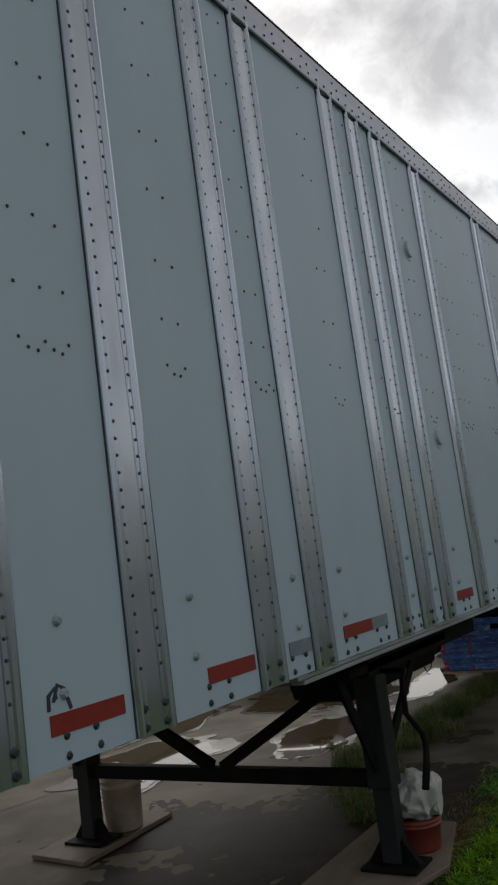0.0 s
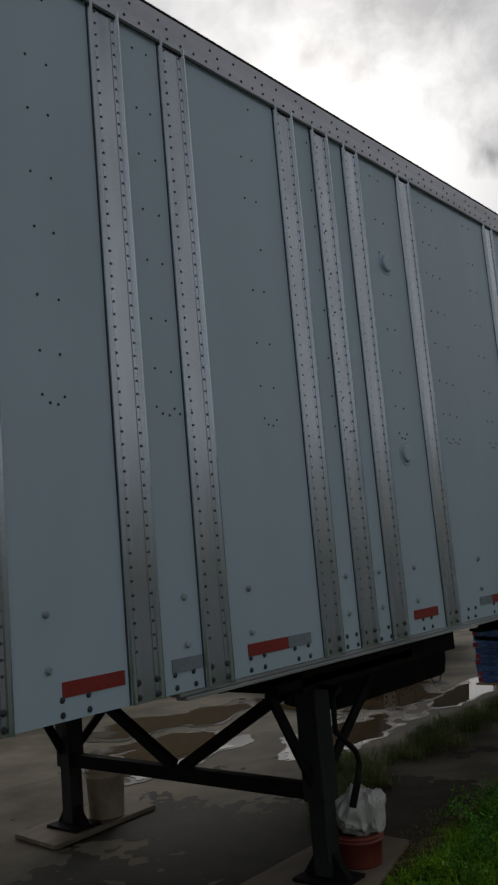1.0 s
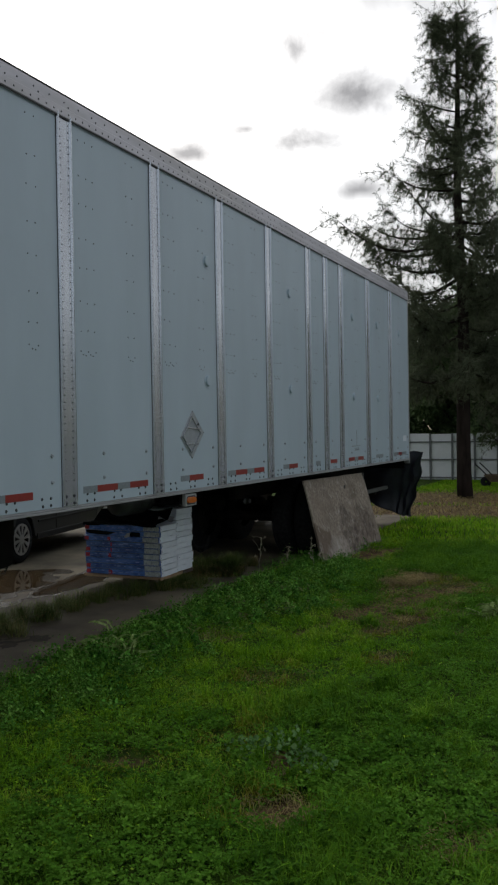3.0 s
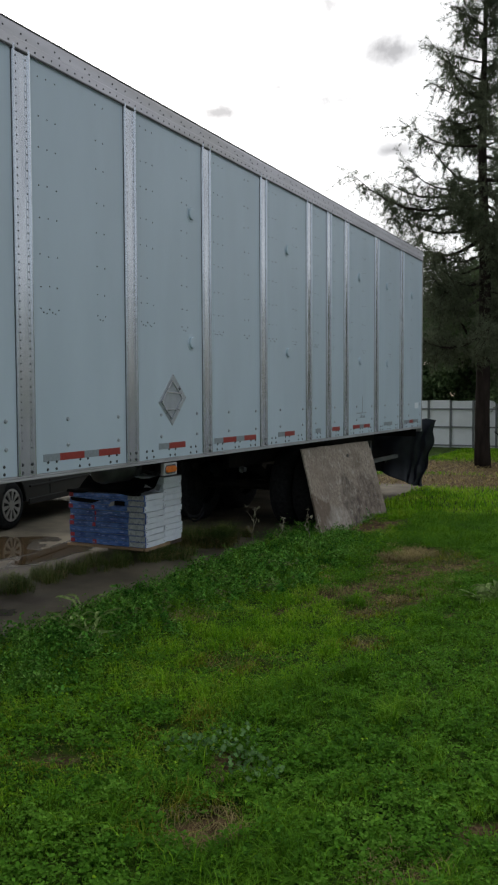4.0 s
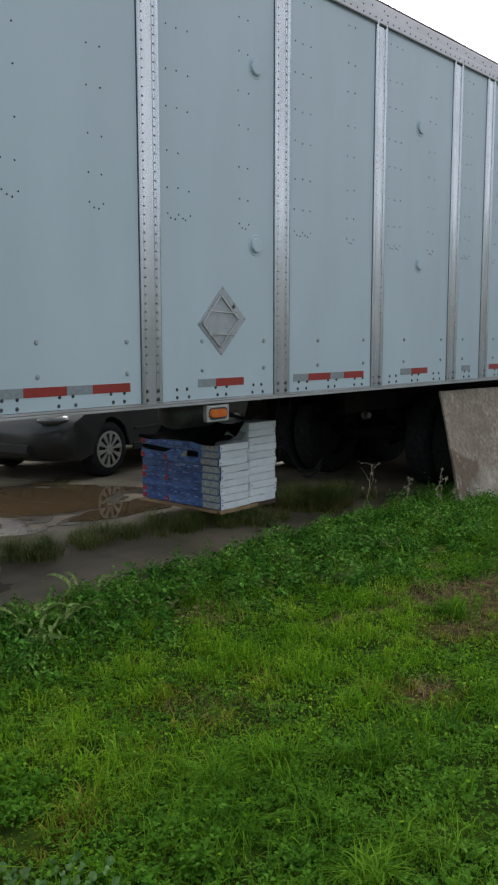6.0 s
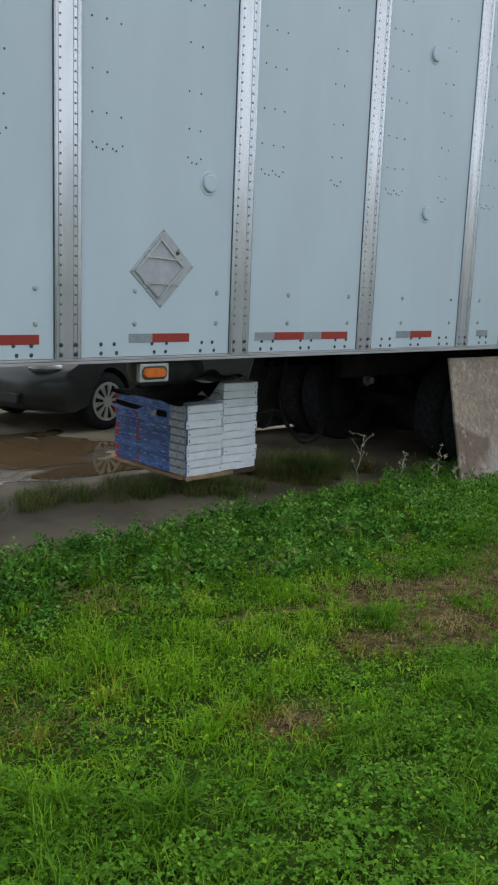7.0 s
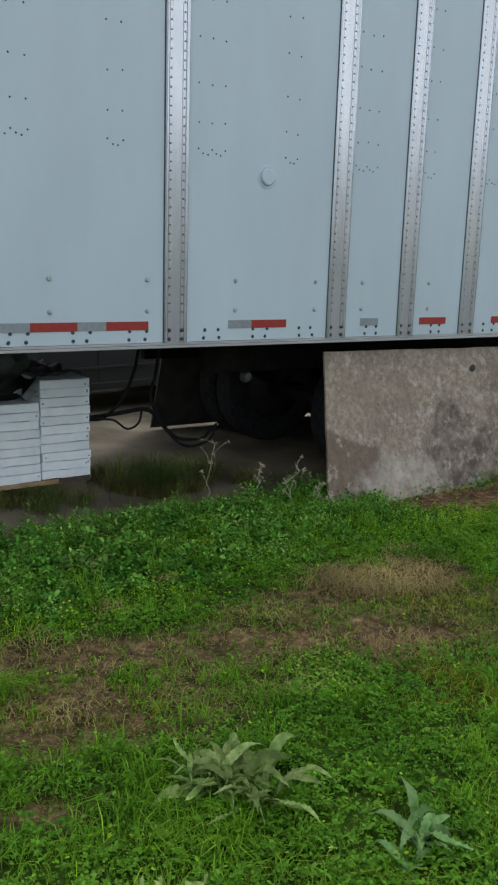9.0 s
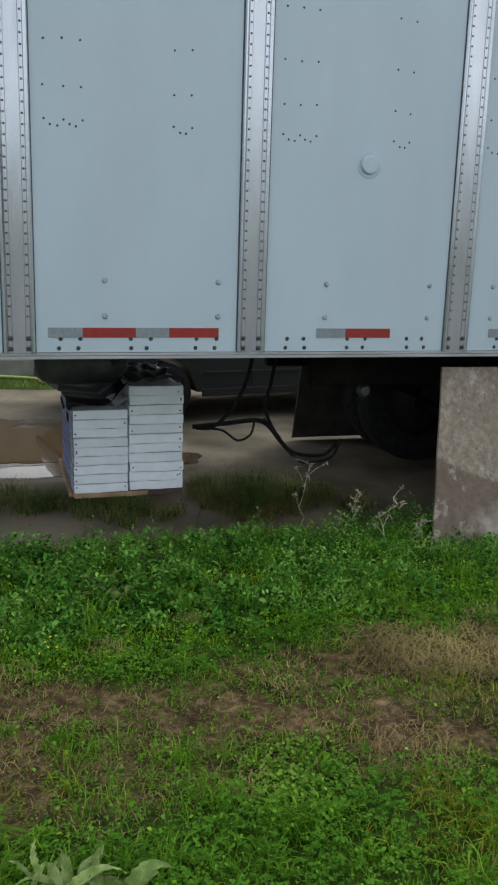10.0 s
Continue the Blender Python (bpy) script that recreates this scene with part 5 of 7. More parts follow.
torn_patch("torn_hole", [(0.015, 7.95), (0.03, 7.45), (0.10, 7.30), (0.20, 7.22), (0.31, 7.18), (0.37, 7.45), (0.42, 7.72), (0.30, 7.78), (0.17, 7.92), (0.07, 8.0)], M_TARP, "ragged dark tear in the wrapping", 0.003)
torn_patch("torn_hole", [(0.61, 7.02), (0.74, 7.0), (0.74, 7.72), (0.66, 7.80), (0.61, 7.76)], M_TARP, "ragged dark tear in the wrapping", 0.003)
torn_patch("torn_corner", [(0.55, 6.75), (0.60, 6.95), (0.615, 7.75), (0.57, 7.55), (0.535, 7.0)], M_PAPER, "pale torn corner of wrapping", 0.006)
for k in range(11):
    pack(9.402, 9.762, 0.148 + k * H * 1.045, H * 1.045, False)

TOPL = 0.148 + 9 * H


def drape(u, v):
    x = PX0 - 0.02 + u * 0.95
    y = 9.395 - v * 0.46
    z = TOPL + 0.012 + 0.006 * math.sin(u * 11 + v * 3) + 0.12 * max(0.0, 1 - v * (3.0 + 1.2 * u)) + 0.006 * math.sin(v * 9 + u * 23)
    z += 0.05 * max(0.0, (u - 0.86) / 0.14) * (1 - v)
    if y < 9.022:
        y, z = 9.018 + 0.006 * math.sin(u * 13), TOPL + 0.010 - 0.022 * max(0.0, math.sin(u * 8 + 0.5))
    return (x, y, z)


sheet("plastic_sheet", drape, 40, 18, M_TARP, "black plastic sheet draped over the lower stack of packs", "plastic sheet", 0.003)
TOPR = 0.148 + 11 * H * 1.045


def torn_cover(u, v):
    x = PX0 - 0.01 + u * (0.93 + 0.05 * math.sin(v * 5))
    y = 9.395 + v * (0.375 - 0.05 * math.sin(u * 7) ** 2)
    return (x, y, TOPR + 0.020 + 0.014 * math.sin(u * 17 + v * 6) + 0.012 * math.sin(v * 13 - u * 9) + 0.03 * u * u * (1 - v))


sheet("torn_wrap", torn_cover, 30, 14, M_OLDWRAP, "torn dark wrapping lying over the taller stack of packs", "wrapping", 0.003)


def loose_flap(u, v):
    return (-2.70 + u * 0.16 - 0.03 * v, 9.27 + v * 0.11 + 0.04 * u, TOPL + 0.05 + 0.012 * math.sin(u * 5 + v * 4) + 0.03 * v - 0.02 * u)


sheet("paper_flap", loose_flap, 10, 8, M_PAPER, "loose grey paper flap lying on the lower packs", "paper", 0.003)


# ---- the parked car behind the trailer ----
def build_car(at):
    """Its nose points along local -y; local x is across; the front axle is at y = 0."""
    car = thing("parked_car", "dark grey parked car with silver hubcaps, seen under the trailer", "car", at=at)
    half = 0.86
    prof = [(-0.92, 0.30), (-0.98, 0.45), (-0.95, 0.62), (-0.86, 0.74), (-0.40, 0.90), (0.10, 1.00), (0.62, 1.36), (1.2, 1.48), (2.4, 1.46), (3.2, 1.15), (3.55, 1.02), (3.62, 0.6), (3.55, 0.30)]
    belt = 0.86

    def outline(wheel_y):
        return [(wheel_y + 0.37 * math.cos(a), 0.32 + 0.37 * math.sin(a)) for a in np.linspace(0, math.pi, 11)]
    low = [(3.55, 0.26)] + [(y, z) for y, z in outline(2.70)] + [(y, z) for y, z in outline(0.0)] + [(-0.80, 0.24)]
    ring = [(-0.93, 0.32), (-0.97, 0.45), (-0.965, 0.56), (-0.93, 0.66), (-0.84, 0.74), (-0.40, 0.88), (0.15, 0.95), (3.55, 1.0), (3.62, 0.6)]
    bm = bmesh.new()
    pts = low + ring
    layers = []
    for k in range(11):
        u = -1 + 2 * k / 10
        x = half * math.copysign(abs(u) ** 0.8, u)
        nose = 0.34 * abs(u) ** 3.2
        layers.append([bm.verts.new((x * (1 - 0.05 * max(0, z - 0.55)) * (1 - 0.03 * max(0, 0.45 - z)), y + (nose * max(0, min(1, (0.1 - y) / 0.9)) if z > 0.2 else 0), z - (0.05 * abs(u) ** 3 if z > 0.7 else 0)))
                       for y, z in pts])
    for a, b in zip(layers, layers[1:]):
        for k in range(len(pts)):
            k2 = (k + 1) % len(pts)
            bm.faces.new((a[k], a[k2], b[k2], b[k]))
    bm.faces.new(layers[0])
    bm.faces.new(layers[-1][::-1])
    bmesh.ops.triangulate(bm, faces=[f for f in bm.faces if len(f.verts) > 4])
    bmesh.ops.recalc_face_normals(bm, faces=bm.faces)
    body = part("body", bm, M_CARPAINT, car, smooth=True)
    bm = bmesh.new()
    cab = [(0.15, 0.97), (0.80, 1.42), (1.4, 1.50), (2.5, 1.46), (3.2, 1.05)]
    rows = [[bm.verts.new((sx * (half - 0.03 - 0.22 * max(0, z - 0.97)), y, z)) for y, z in cab] for sx in (-1, 1)]
    for k in range(len(cab) - 1):
        bm.faces.new((rows[0][k], rows[0][k + 1], rows[1][k + 1], rows[1][k]))
    bm.faces.new(rows[0])
    bm.faces.new(rows[1][::-1])
    bmesh.ops.recalc_face_normals(bm, faces=bm.faces)
    part("cabin", bm, M_CARGLASS, car, "dark glazed cabin")
    for sx in (-1, 1):
        bm = bmesh.new()
        box(bm, sx * half - 0.012, sx * half + 0.012, 0.42, 2.28, 0.27, 0.35, 0.01)
        part("sill", bm, M_CARTRIM, body)
        bm = bmesh.new()
        box(bm, sx * half - 0.01, sx * half + 0.012, 0.45, 2.30, 0.50, 0.53, 0.005)
        part("side_moulding", bm, M_CARTRIM, body)
        bm = bmesh.new()
        box(bm, sx * half - 0.004, sx * half + 0.003, 0.98, 0.99, 0.37, 0.95)
        part("door_gap", bm, M_CARTRIM, body)
        bm = bmesh.new()
        bmesh.ops.create_uvsphere(bm, u_segments=16, v_segments=10, radius=1, matrix=Matrix.Translation((sx * 0.64, -0.66, 0.70)) @ Matrix.Diagonal((0.17, 0.20, 0.065, 1)))
        part("headlight", bm, M_LENS, body, "clear headlight", smooth=True)
    bm = bmesh.new()
    box(bm, -0.55, 0.55, -0.975, -0.93, 0.34, 0.44, 0.01)
    part("grille", bm, M_CARTRIM, body)
    for sx in (-1, 1):
        for y in (0.0, 2.70):
            wheel = new("wheel")
            wheel.parent = car
            wheel.matrix_basis = pose(sx * (half - 0.10), y, 0.315)
            bm = bmesh.new()
            lathe(bm, [(0.19, -0.09), (0.25, -0.10), (0.295, -0.09), (0.315, -0.06), (0.317, 0.06), (0.295, 0.09), (0.25, 0.10), (0.19, 0.09)], (0, 0, 0), (1, 0, 0), 32)
            part("tyre", bm, M_RUBBER, wheel, smooth=True)
            bm = bmesh.new()
            lathe(bm, [(0.205, 0.08 * sx), (0.20, 0.03 * sx), (0.0, 0.02 * sx)], (0, 0, 0), (1, 0, 0), 28)
            part("rim", bm, M_CARTRIM, wheel)
            bm = bmesh.new()
            seg = 40
            rings = [[bm.verts.new((sx * (0.104 - 0.30 * max(0.0, rad - 0.16) ** 1.5), rad * math.cos(2 * math.pi * k / seg), rad * math.sin(2 * math.pi * k / seg))) for k in range(seg)]
                     for rad in (0.045, 0.062, 0.185, 0.212)]
            bm.faces.new(rings[0])
            for j, (ra, rb) in enumerate(zip(rings, rings[1:])):
                for k in range(seg):
                    if j != 1 or k % 4 < 2:
                        bm.faces.new((ra[k], ra[(k + 1) % seg], rb[(k + 1) % seg], rb[k]))
            ext = bmesh.ops.extrude_face_region(bm, geom=bm.faces[:])
            bmesh.ops.translate(bm, verts=[v for v in ext["geom"] if isinstance(v, bmesh.types.BMVert)], vec=(-0.014 * sx, 0, 0))
            bmesh.ops.recalc_face_normals(bm, faces=bm.faces)
            part("hubcap", bm, M_HUBCAP, wheel, "silver ten-spoke hubcap")
    return car


build_car(pose(-6.18, 10.0, 0.0, 0, 0, 10))

# ---- far side of the yard ----
bm = bmesh.new()
box(bm, -8.95, -8.70, -14, 40, 0.0, 0.24, 0.015)
solid("kerb", bm, M_KERB, "grey concrete kerb along the garden strip", "kerb", kind="structure")
bm = bmesh.new()
box(bm, -9.7, -9.5, -14, 40, 0.0, 1.38)
box(bm, -9.73, -9.47, -14, 40, 1.381, 1.44, 0.008)
solid("boundary_wall", bm, M_WALL, "low beige rendered boundary wall", "wall", kind="structure")
bm = cable([(-8.6, 5.0, 0.05), (-8.5, 7.4, 0.05), (-8.45, 8.5, 0.06), (-8.2, 9.15, 0.05), (-7.95, 9.42, 0.05), (-7.85, 9.25, 0.05), (-8.05, 9.10, 0.06), (-8.0, 9.8, 0.05), (-8.1, 11.5, 0.05)], 0.016, 10)
solid("garden_hose", bm, M_HOSE, "yellow-green garden hose lying in loops on the grass", "hose", smooth=True)

# ---- sheet fence behind ----
fence = thing("sheet_fence", "white sheet-metal fence with grey posts and rails", "fence", at=pose(-4.0, 29.0, 0, 0, 0, 0))
for i in range(-9, 22):
    bm = bmesh.new()
    x = i * 0.72
    box(bm, x + 0.03, x + 0.69, 0.03, 0.045, 0.05, 1.55 + 0.01 * (i % 3))
    part("sheet", bm, M_FENCE, fence)
    bm = bmesh.new()
    box(bm, x - 0.03, x + 0.03, -0.03, 0.03, 0.0, 1.57)
    part("fence_post", bm, M_FENCEPOST, fence)
for z in (0.12, 0.71, 1.29):
    bm = bmesh.new()
    box(bm, -9 * 0.72, 21.4 * 0.72, -0.012, 0.028, z - 0.02, z + 0.02)
    part("rail", bm, M_FENCEPOST, fence)


# ---- trees ----
def tufts(rng, centres, dirs, size, per, width):
    """Sprays of narrow needles round each centre."""
    n = len(centres)
    c = np.repeat(np.array(centres), per, axis=0)
    d = np.repeat(np.array(dirs), per, axis=0)
    v = rng.normal(size=(n * per, 3))
    v /= np.linalg.norm(v, axis=1)[:, None]
    v = v * 0.8 + d
    v /= np.linalg.norm(v, axis=1)[:, None]
    length = size * rng.uniform(0.6, 1.3, (n * per, 1))
    side = np.cross(v, rng.normal(size=(n * per, 3)))
    side /= np.linalg.norm(side, axis=1)[:, None] + 1e-9
    base = c + rng.normal(size=(n * per, 3)) * size * 0.25
    p0 = base - side * width * 0.5
    p1 = base + side * width * 0.5
    p2 = base + v * length * 0.6 + side * width * 0.6
    p3 = base + v * length
    verts = np.stack([p0, p1, p2, p3], axis=1).reshape(-1, 3)
    k = np.arange(n * per)[:, None] * 4
    tris = np.concatenate([k + np.array([0, 1, 2]), k + np.array([0, 2, 3])], axis=1).reshape(-1, 3)
    return verts, tris


def conifer(x, y, height, radius, base_z, seed, label, density=1.0, needle=None, lean=0.0):
    rng = np.random.default_rng(seed)
    tree = thing("conifer_tree", label, "tree", at=pose(x, y, 0))
    bm = bmesh.new()
    zs = np.linspace(-0.2, height, 16)
    r0 = 0.0140 * height
    rad = [r0 * (1 - z / height) ** 0.8 + 0.02 + (0.12 * r0 if z < 0.2 else 0) for z in np.maximum(zs, 0)]
    tube(bm, [(lean * z / height + 0.04 * math.sin(z * 0.9 + seed), 0.04 * math.cos(z * 0.7), z) for z in zs], rad, 14)
    trunk = part("trunk", bm, M_BARK, tree, "rough dark trunk", smooth=True)
    centres, dirs = [], []
    z = base_z
    while z < height - 0.25:
        f = (z - base_z) / (height - base_z)
        reach = radius * (1.0 - f) ** 0.62 * (0.75 + 0.25 * math.sin(f * 9 + seed)) + 0.22
        for k in range(rng.integers(2, 5)):
            a = rng.uniform(0, 2 * math.pi)
            ln = reach * rng.uniform(0.55, 1.12) * (1 - 0.22 * math.cos(a))
            droop = rng.uniform(0.20, 0.42) * (1 - f)
            pts = []
            for s in np.linspace(0, 1, 8):
                px = math.cos(a + 0.3 * s * math.sin(seed + k)) * ln * s
                py = math.sin(a + 0.3 * s * math.sin(seed + k)) * ln * s
                pz = z + ln * (f * 0.42 * s - droop * math.sin(s * 2.6) + 0.16 * s * s)
                pts.append(Vector((lean * z / height + px, py, pz)))
            limbs = bmesh.new()
            tube(limbs, pts, [max(0.006, 0.018 * ln * (1 - s) + 0.006) for s in np.linspace(0, 1, 8)], 5, False)
            twigs = int(density * (5 + ln * 9) * (1.7 if f < 0.35 else 1.0))
            for i in range(twigs):
                s = 0.2 + 0.8 * rng.uniform(0, 1) ** 0.75
                p = pts[min(7, int(s * 7))].lerp(pts[min(7, int(s * 7) + 1)], s * 7 % 1)
                out = Vector((math.cos(a), math.sin(a), 0))
                tip = p + out * rng.uniform(-0.05, 0.22) + Vector((rng.normal() * 0.21, rng.normal() * 0.21, rng.uniform(-0.55, 0.25)))
                if i % 2 == 0:
                    tube(limbs, [p, (p + tip) / 2 + Vector((0, 0, 0.03)), tip], [0.007, 0.005, 0.004], 4, False)
                for j in range(4):
                    q = p.lerp(tip, 0.25 + 0.25 * j)
                    centres.append((q.x, q.y, q.z))
                    w = (tip - p).normalized()
                    dirs.append((w.x * 0.7, w.y * 0.7, w.z * 0.7))
            part("limb", limbs, M_BARK, trunk)
        z += rng.uniform(0.14, 0.30)
    v, t = tufts(rng, centres, dirs, 0.10, 12, 0.0095)
    crown = new("crown", tri_mesh("crown", v, t, needle or M_NEEDLE))
    crown.parent = tree
    tagged(crown, "open drooping sprays of dark needles", kind="stuff")
    return tree


conifer(-1.64, 22.2, 11.9, 3.0, 3.2, 4, "tall dark conifer with a bare lower trunk and open drooping limbs", 1.9, lean=-0.12)
conifer(0.9, 25.0, 10.6, 3.8, 1.8, 9, "dense dark conifer standing behind the first one", 0.9)


def bushy_tree(x, y, height, radius, seed):
    rng = np.random.default_rng(seed)
    tree = thing("broad_tree", "dark dense tree behind the fence", "tree", at=pose(x, y, 0))
    bm = bmesh.new()
    tube(bm, [(0, 0, -0.1), (0.1, 0, height * 0.3), (0.05, 0.1, height * 0.6)], [0.2, 0.15, 0.08], 9)
    for k in range(9):
        a = k * 2.4
        tube(bm, [(0.08, 0, height * (0.2 + 0.03 * k)), (math.cos(a) * radius * 0.4, math.sin(a) * radius * 0.4, height * (0.35 + 0.04 * k)), (math.cos(a) * radius * 0.8, math.sin(a) * radius * 0.8, height * (0.42 + 0.05 * k))],
             [0.07, 0.045, 0.02], 6, False)
    part("trunk", bm, M_BARK, tree)
    blobs = [(rng.normal() * radius * 0.45, rng.normal() * radius * 0.45, height * rng.uniform(0.2, 0.92), rng.uniform(0.35, 0.8)) for _ in range(46)]
    centres, dirs = [], []
    for bx, by, bz, br in blobs:
        for _ in range(70):
            d = rng.normal(size=3)
            d /= np.linalg.norm(d)
            r = br * rng.uniform(0.6, 1.1)
            centres.append((bx + d[0] * r, by + d[1] * r, bz + d[2] * r * 0.75))
            dirs.append(tuple(d * 0.6 + np.array([0, 0, -0.2])))
    v, t = tufts(rng, centres, dirs, 0.16, 7, 0.075)
    crown = new("crown", tri_mesh("crown", v, t, M_HEDGE))
    crown.parent = tree
    tagged(crown, "dense dark leaf clumps", kind="stuff")


for x, y, h, r, s in ((-7.0, 33, 5.2, 2.0, 1), (-4.6, 33.5, 6.8, 2.4, 2), (-2.2, 32.6, 7.2, 2.4, 3), (0.2, 33.2, 8.2, 2.6, 5), (3.0, 33, 7.6, 2.5, 6), (-10.5, 35, 5.5, 2.4, 7), (6.0, 34, 6.5, 2.5, 8), (-3.3, 30.4, 6.0, 2.0, 9), (-1.3, 30.6, 7.4, 2.3, 10), (0.9, 30.2, 7.8, 2.4, 11)):
    bushy_tree(x, y, h, r, s)

# ---- puddles on the concrete ----
def pool(x0, x1, y0, y1, level, height):
    """A flat film wherever level(x, y) is above zero, with a ragged shore."""
    step = 0.022
    nx_, ny_ = int((x1 - x0) / step), int((y1 - y0) / step)
    f = [[level(x0 + i * step, y0 + j * step) for j in range(ny_ + 1)] for i in range(nx_ + 1)]
    bm = bmesh.new()
    made = {}

    def corner(i, j):
        if (i, j) not in made:
            made[(i, j)] = bm.verts.new((x0 + i * step, y0 + j * step, height))
        return made[(i, j)]

    def cut(a, b):
        key = (min(a, b), max(a, b))
        if key not in made:
            fa, fb = f[a[0]][a[1]], f[b[0]][b[1]]
            t = fa / (fa - fb)
            made[key] = bm.verts.new((x0 + (a[0] + (b[0] - a[0]) * t) * step, y0 + (a[1] + (b[1] - a[1]) * t) * step, height))
        return made[key]
    for i in range(nx_):
        for j in range(ny_):
            ring = [(i, j), (i + 1, j), (i + 1, j + 1), (i, j + 1)]
            poly = []
            for a, b in zip(ring, ring[1:] + ring[:1]):
                ina, inb = f[a[0]][a[1]] > 0, f[b[0]][b[1]] > 0
                if ina:
                    poly.append(corner(*a))
                if ina != inb:
                    poly.append(cut(a, b))
            if len(poly) >= 3:
                bm.faces.new(poly)
    return bm


def puddle(x0, x1, y0, y1, level, film):
    water = solid("puddle", pool(x0, x1, y0, y1, level, film + 0.003), M_WATER, "shallow muddy rain puddle on the concrete", "puddle", "puddles in the yard", kind="structure")
    part("wet_margin", pool(x0 - 0.4, x1 + 0.4, y0 - 0.5, y1 + 0.5, lambda x, y: level(x, y) + 0.16 + 0.22 * fnoise(x, y, 1.1, 14.0) + 0.07 * fnoise(x, y, 5.0, 8.0), film), M_WET, water, "glistening wet margin")


def blob(cx, cy, rx, ry, rot, ragged, seed):
    c, s = math.cos(rot), math.sin(rot)

    def level(x, y):
        u, w = ((x - cx) * c + (y - cy) * s) / rx, (-(x - cx) * s + (y - cy) * c) / ry
        return 1 - math.hypot(u, w) + ragged * (fnoise(x, y, 1.6, seed) + 0.5 * fnoise(x, y, 4.5, seed + 3) + 0.15 * fnoise(x, y, 13.0, seed + 5)) - 0.12
    return level


puddle(-4.8, -3.1, 5.9, 8.1, blob(-3.88, 7.0, 0.40, 0.85, 0.1, 0.55, 1.0), 0.0035)
puddle(-6.4, -3.95, 7.3, 10.2, blob(-4.85, 8.75, 0.85, 1.10, 0.45, 0.55, 2.0), 0.0042)
puddle(-4.2, -3.2, 7.9, 10.3, blob(-3.72, 8.95, 0.22, 0.95, 0.12, 0.75, 4.0), 0.0049)
puddle(-7.2, -5.2, 5.4, 8.8, blob(-6.15, 7.1, 0.55, 1.1, -0.2, 0.5, 6.0), 0.0056)
puddle(-6.2, -4.2, 4.4, 7.2, blob(-5.15, 5.8, 0.6, 0.9, 0.3, 0.5, 8.0), 0.0063)

# ---- concrete slabs of the yard ----
yard_floor = thing("concrete_yard", "stained cracked concrete yard in large slabs", "concrete yard", kind="structure", at=pose(0, 0, 0))
XS = [-7.85, -1.45]
YS = [-12, -4, 9.35, 17.8]
for xa, xb in zip(XS, XS[1:]):
    for ya, yb in zip(YS, YS[1:]):
        bm = bmesh.new()
        n = 20
        lo_y = [(xa + (xb - xa) * k / n, ya + 0.008 + 0.02 * fnoise(xa + k * 0.2, ya, 2.2, 1.0)) for k in range(n + 1)]
        hi_y = [(xa + (xb - xa) * k / n, yb - 0.004 + 0.02 * fnoise(xa + k * 0.2, yb, 2.2, 1.0)) for k in range(n + 1)]
        ring = [bm.verts.new((x + (0.005 if k == 0 else -0.005 if k == n else 0), y, 0.0)) for k, (x, y) in enumerate(lo_y)]
        ring += [bm.verts.new((x + (0.005 if k == 0 else -0.005 if k == n else 0), y, 0.0)) for k, (x, y) in reversed(list(enumerate(hi_y)))]
        f = bm.faces.new(ring)
        r = bmesh.ops.extrude_face_region(bm, geom=[f])
        bmesh.ops.translate(bm, verts=[v for v in r["geom"] if isinstance(v, bmesh.types.BMVert)], vec=(0, 0, -0.12))
        bmesh.ops.recalc_face_normals(bm, faces=bm.faces)
        part("slab", bm, M_CONCRETE, yard_floor)
bm = bmesh.new()
for pts in (((-7.7, 8.9), (-6.4, 8.5), (-5.2, 9.0), (-4.0, 8.8), (-3.6, 8.95)), ((-3.5, 9.87), (-2.9, 10.0), (-2.2, 9.8)), ((-5.5, 4.0), (-5.2, 6.0), (-4.6, 7.6), (-4.5, 9.3)), ((-3.3, 5.0), (-2.9, 6.4), (-3.1, 8.2))):
    for (ax, ay), (bx, by) in zip(pts, pts[1:]):
        prev = None
        for k in range(9):
            t = k / 8
            x, y = ax + (bx - ax) * t + 0.05 * fnoise(ax + t * 3, ay, 1.7, 3.0), ay + (by - ay) * t + 0.05 * fnoise(bx, by + t * 3, 1.7, 6.0)
            if k in (0, 8):
                x, y = (ax, ay) if k == 0 else (bx, by)
            w = 0.007 + 0.004 * fnoise(x, y, 9, 1.0)
            cur = (bm.verts.new((x - w, y - w * 0.3, 0.003)), bm.verts.new((x + w, y + w * 0.3, 0.003)))
            if prev:
                bm.faces.new((prev[0], prev[1], cur[1], cur[0]))
            prev = cur
part("cracks", bm, M_BLACK, yard_floor, "dark cracks filled with dirt")
# ragged dark brown film over the concrete round the landing legs
film_shape = blob(-2.45, 4.35, 1.35, 1.75, 0.05, 0.75, 12.0)
part("dark_film", pool(-4.8, -1.5, 1.7, 7.0, lambda x, y: film_shape(x, y) + 0.30 * fnoise(x, y, 7.0, 2.0) + 0.32 * fnoise(x, y, 16.0, 9.0), 0.0018), M_DARKFILM, yard_floor, "ragged dark film lying over the concrete")


# ---- turf ----
rng = np.random.default_rng(12)


def scatter(x0, x1, y0, y1, density):
    n = int((x1 - x0) * (y1 - y0) * density)
    return np.stack([rng.uniform(x0, x1, n), rng.uniform(y0, y1, n)], axis=1)


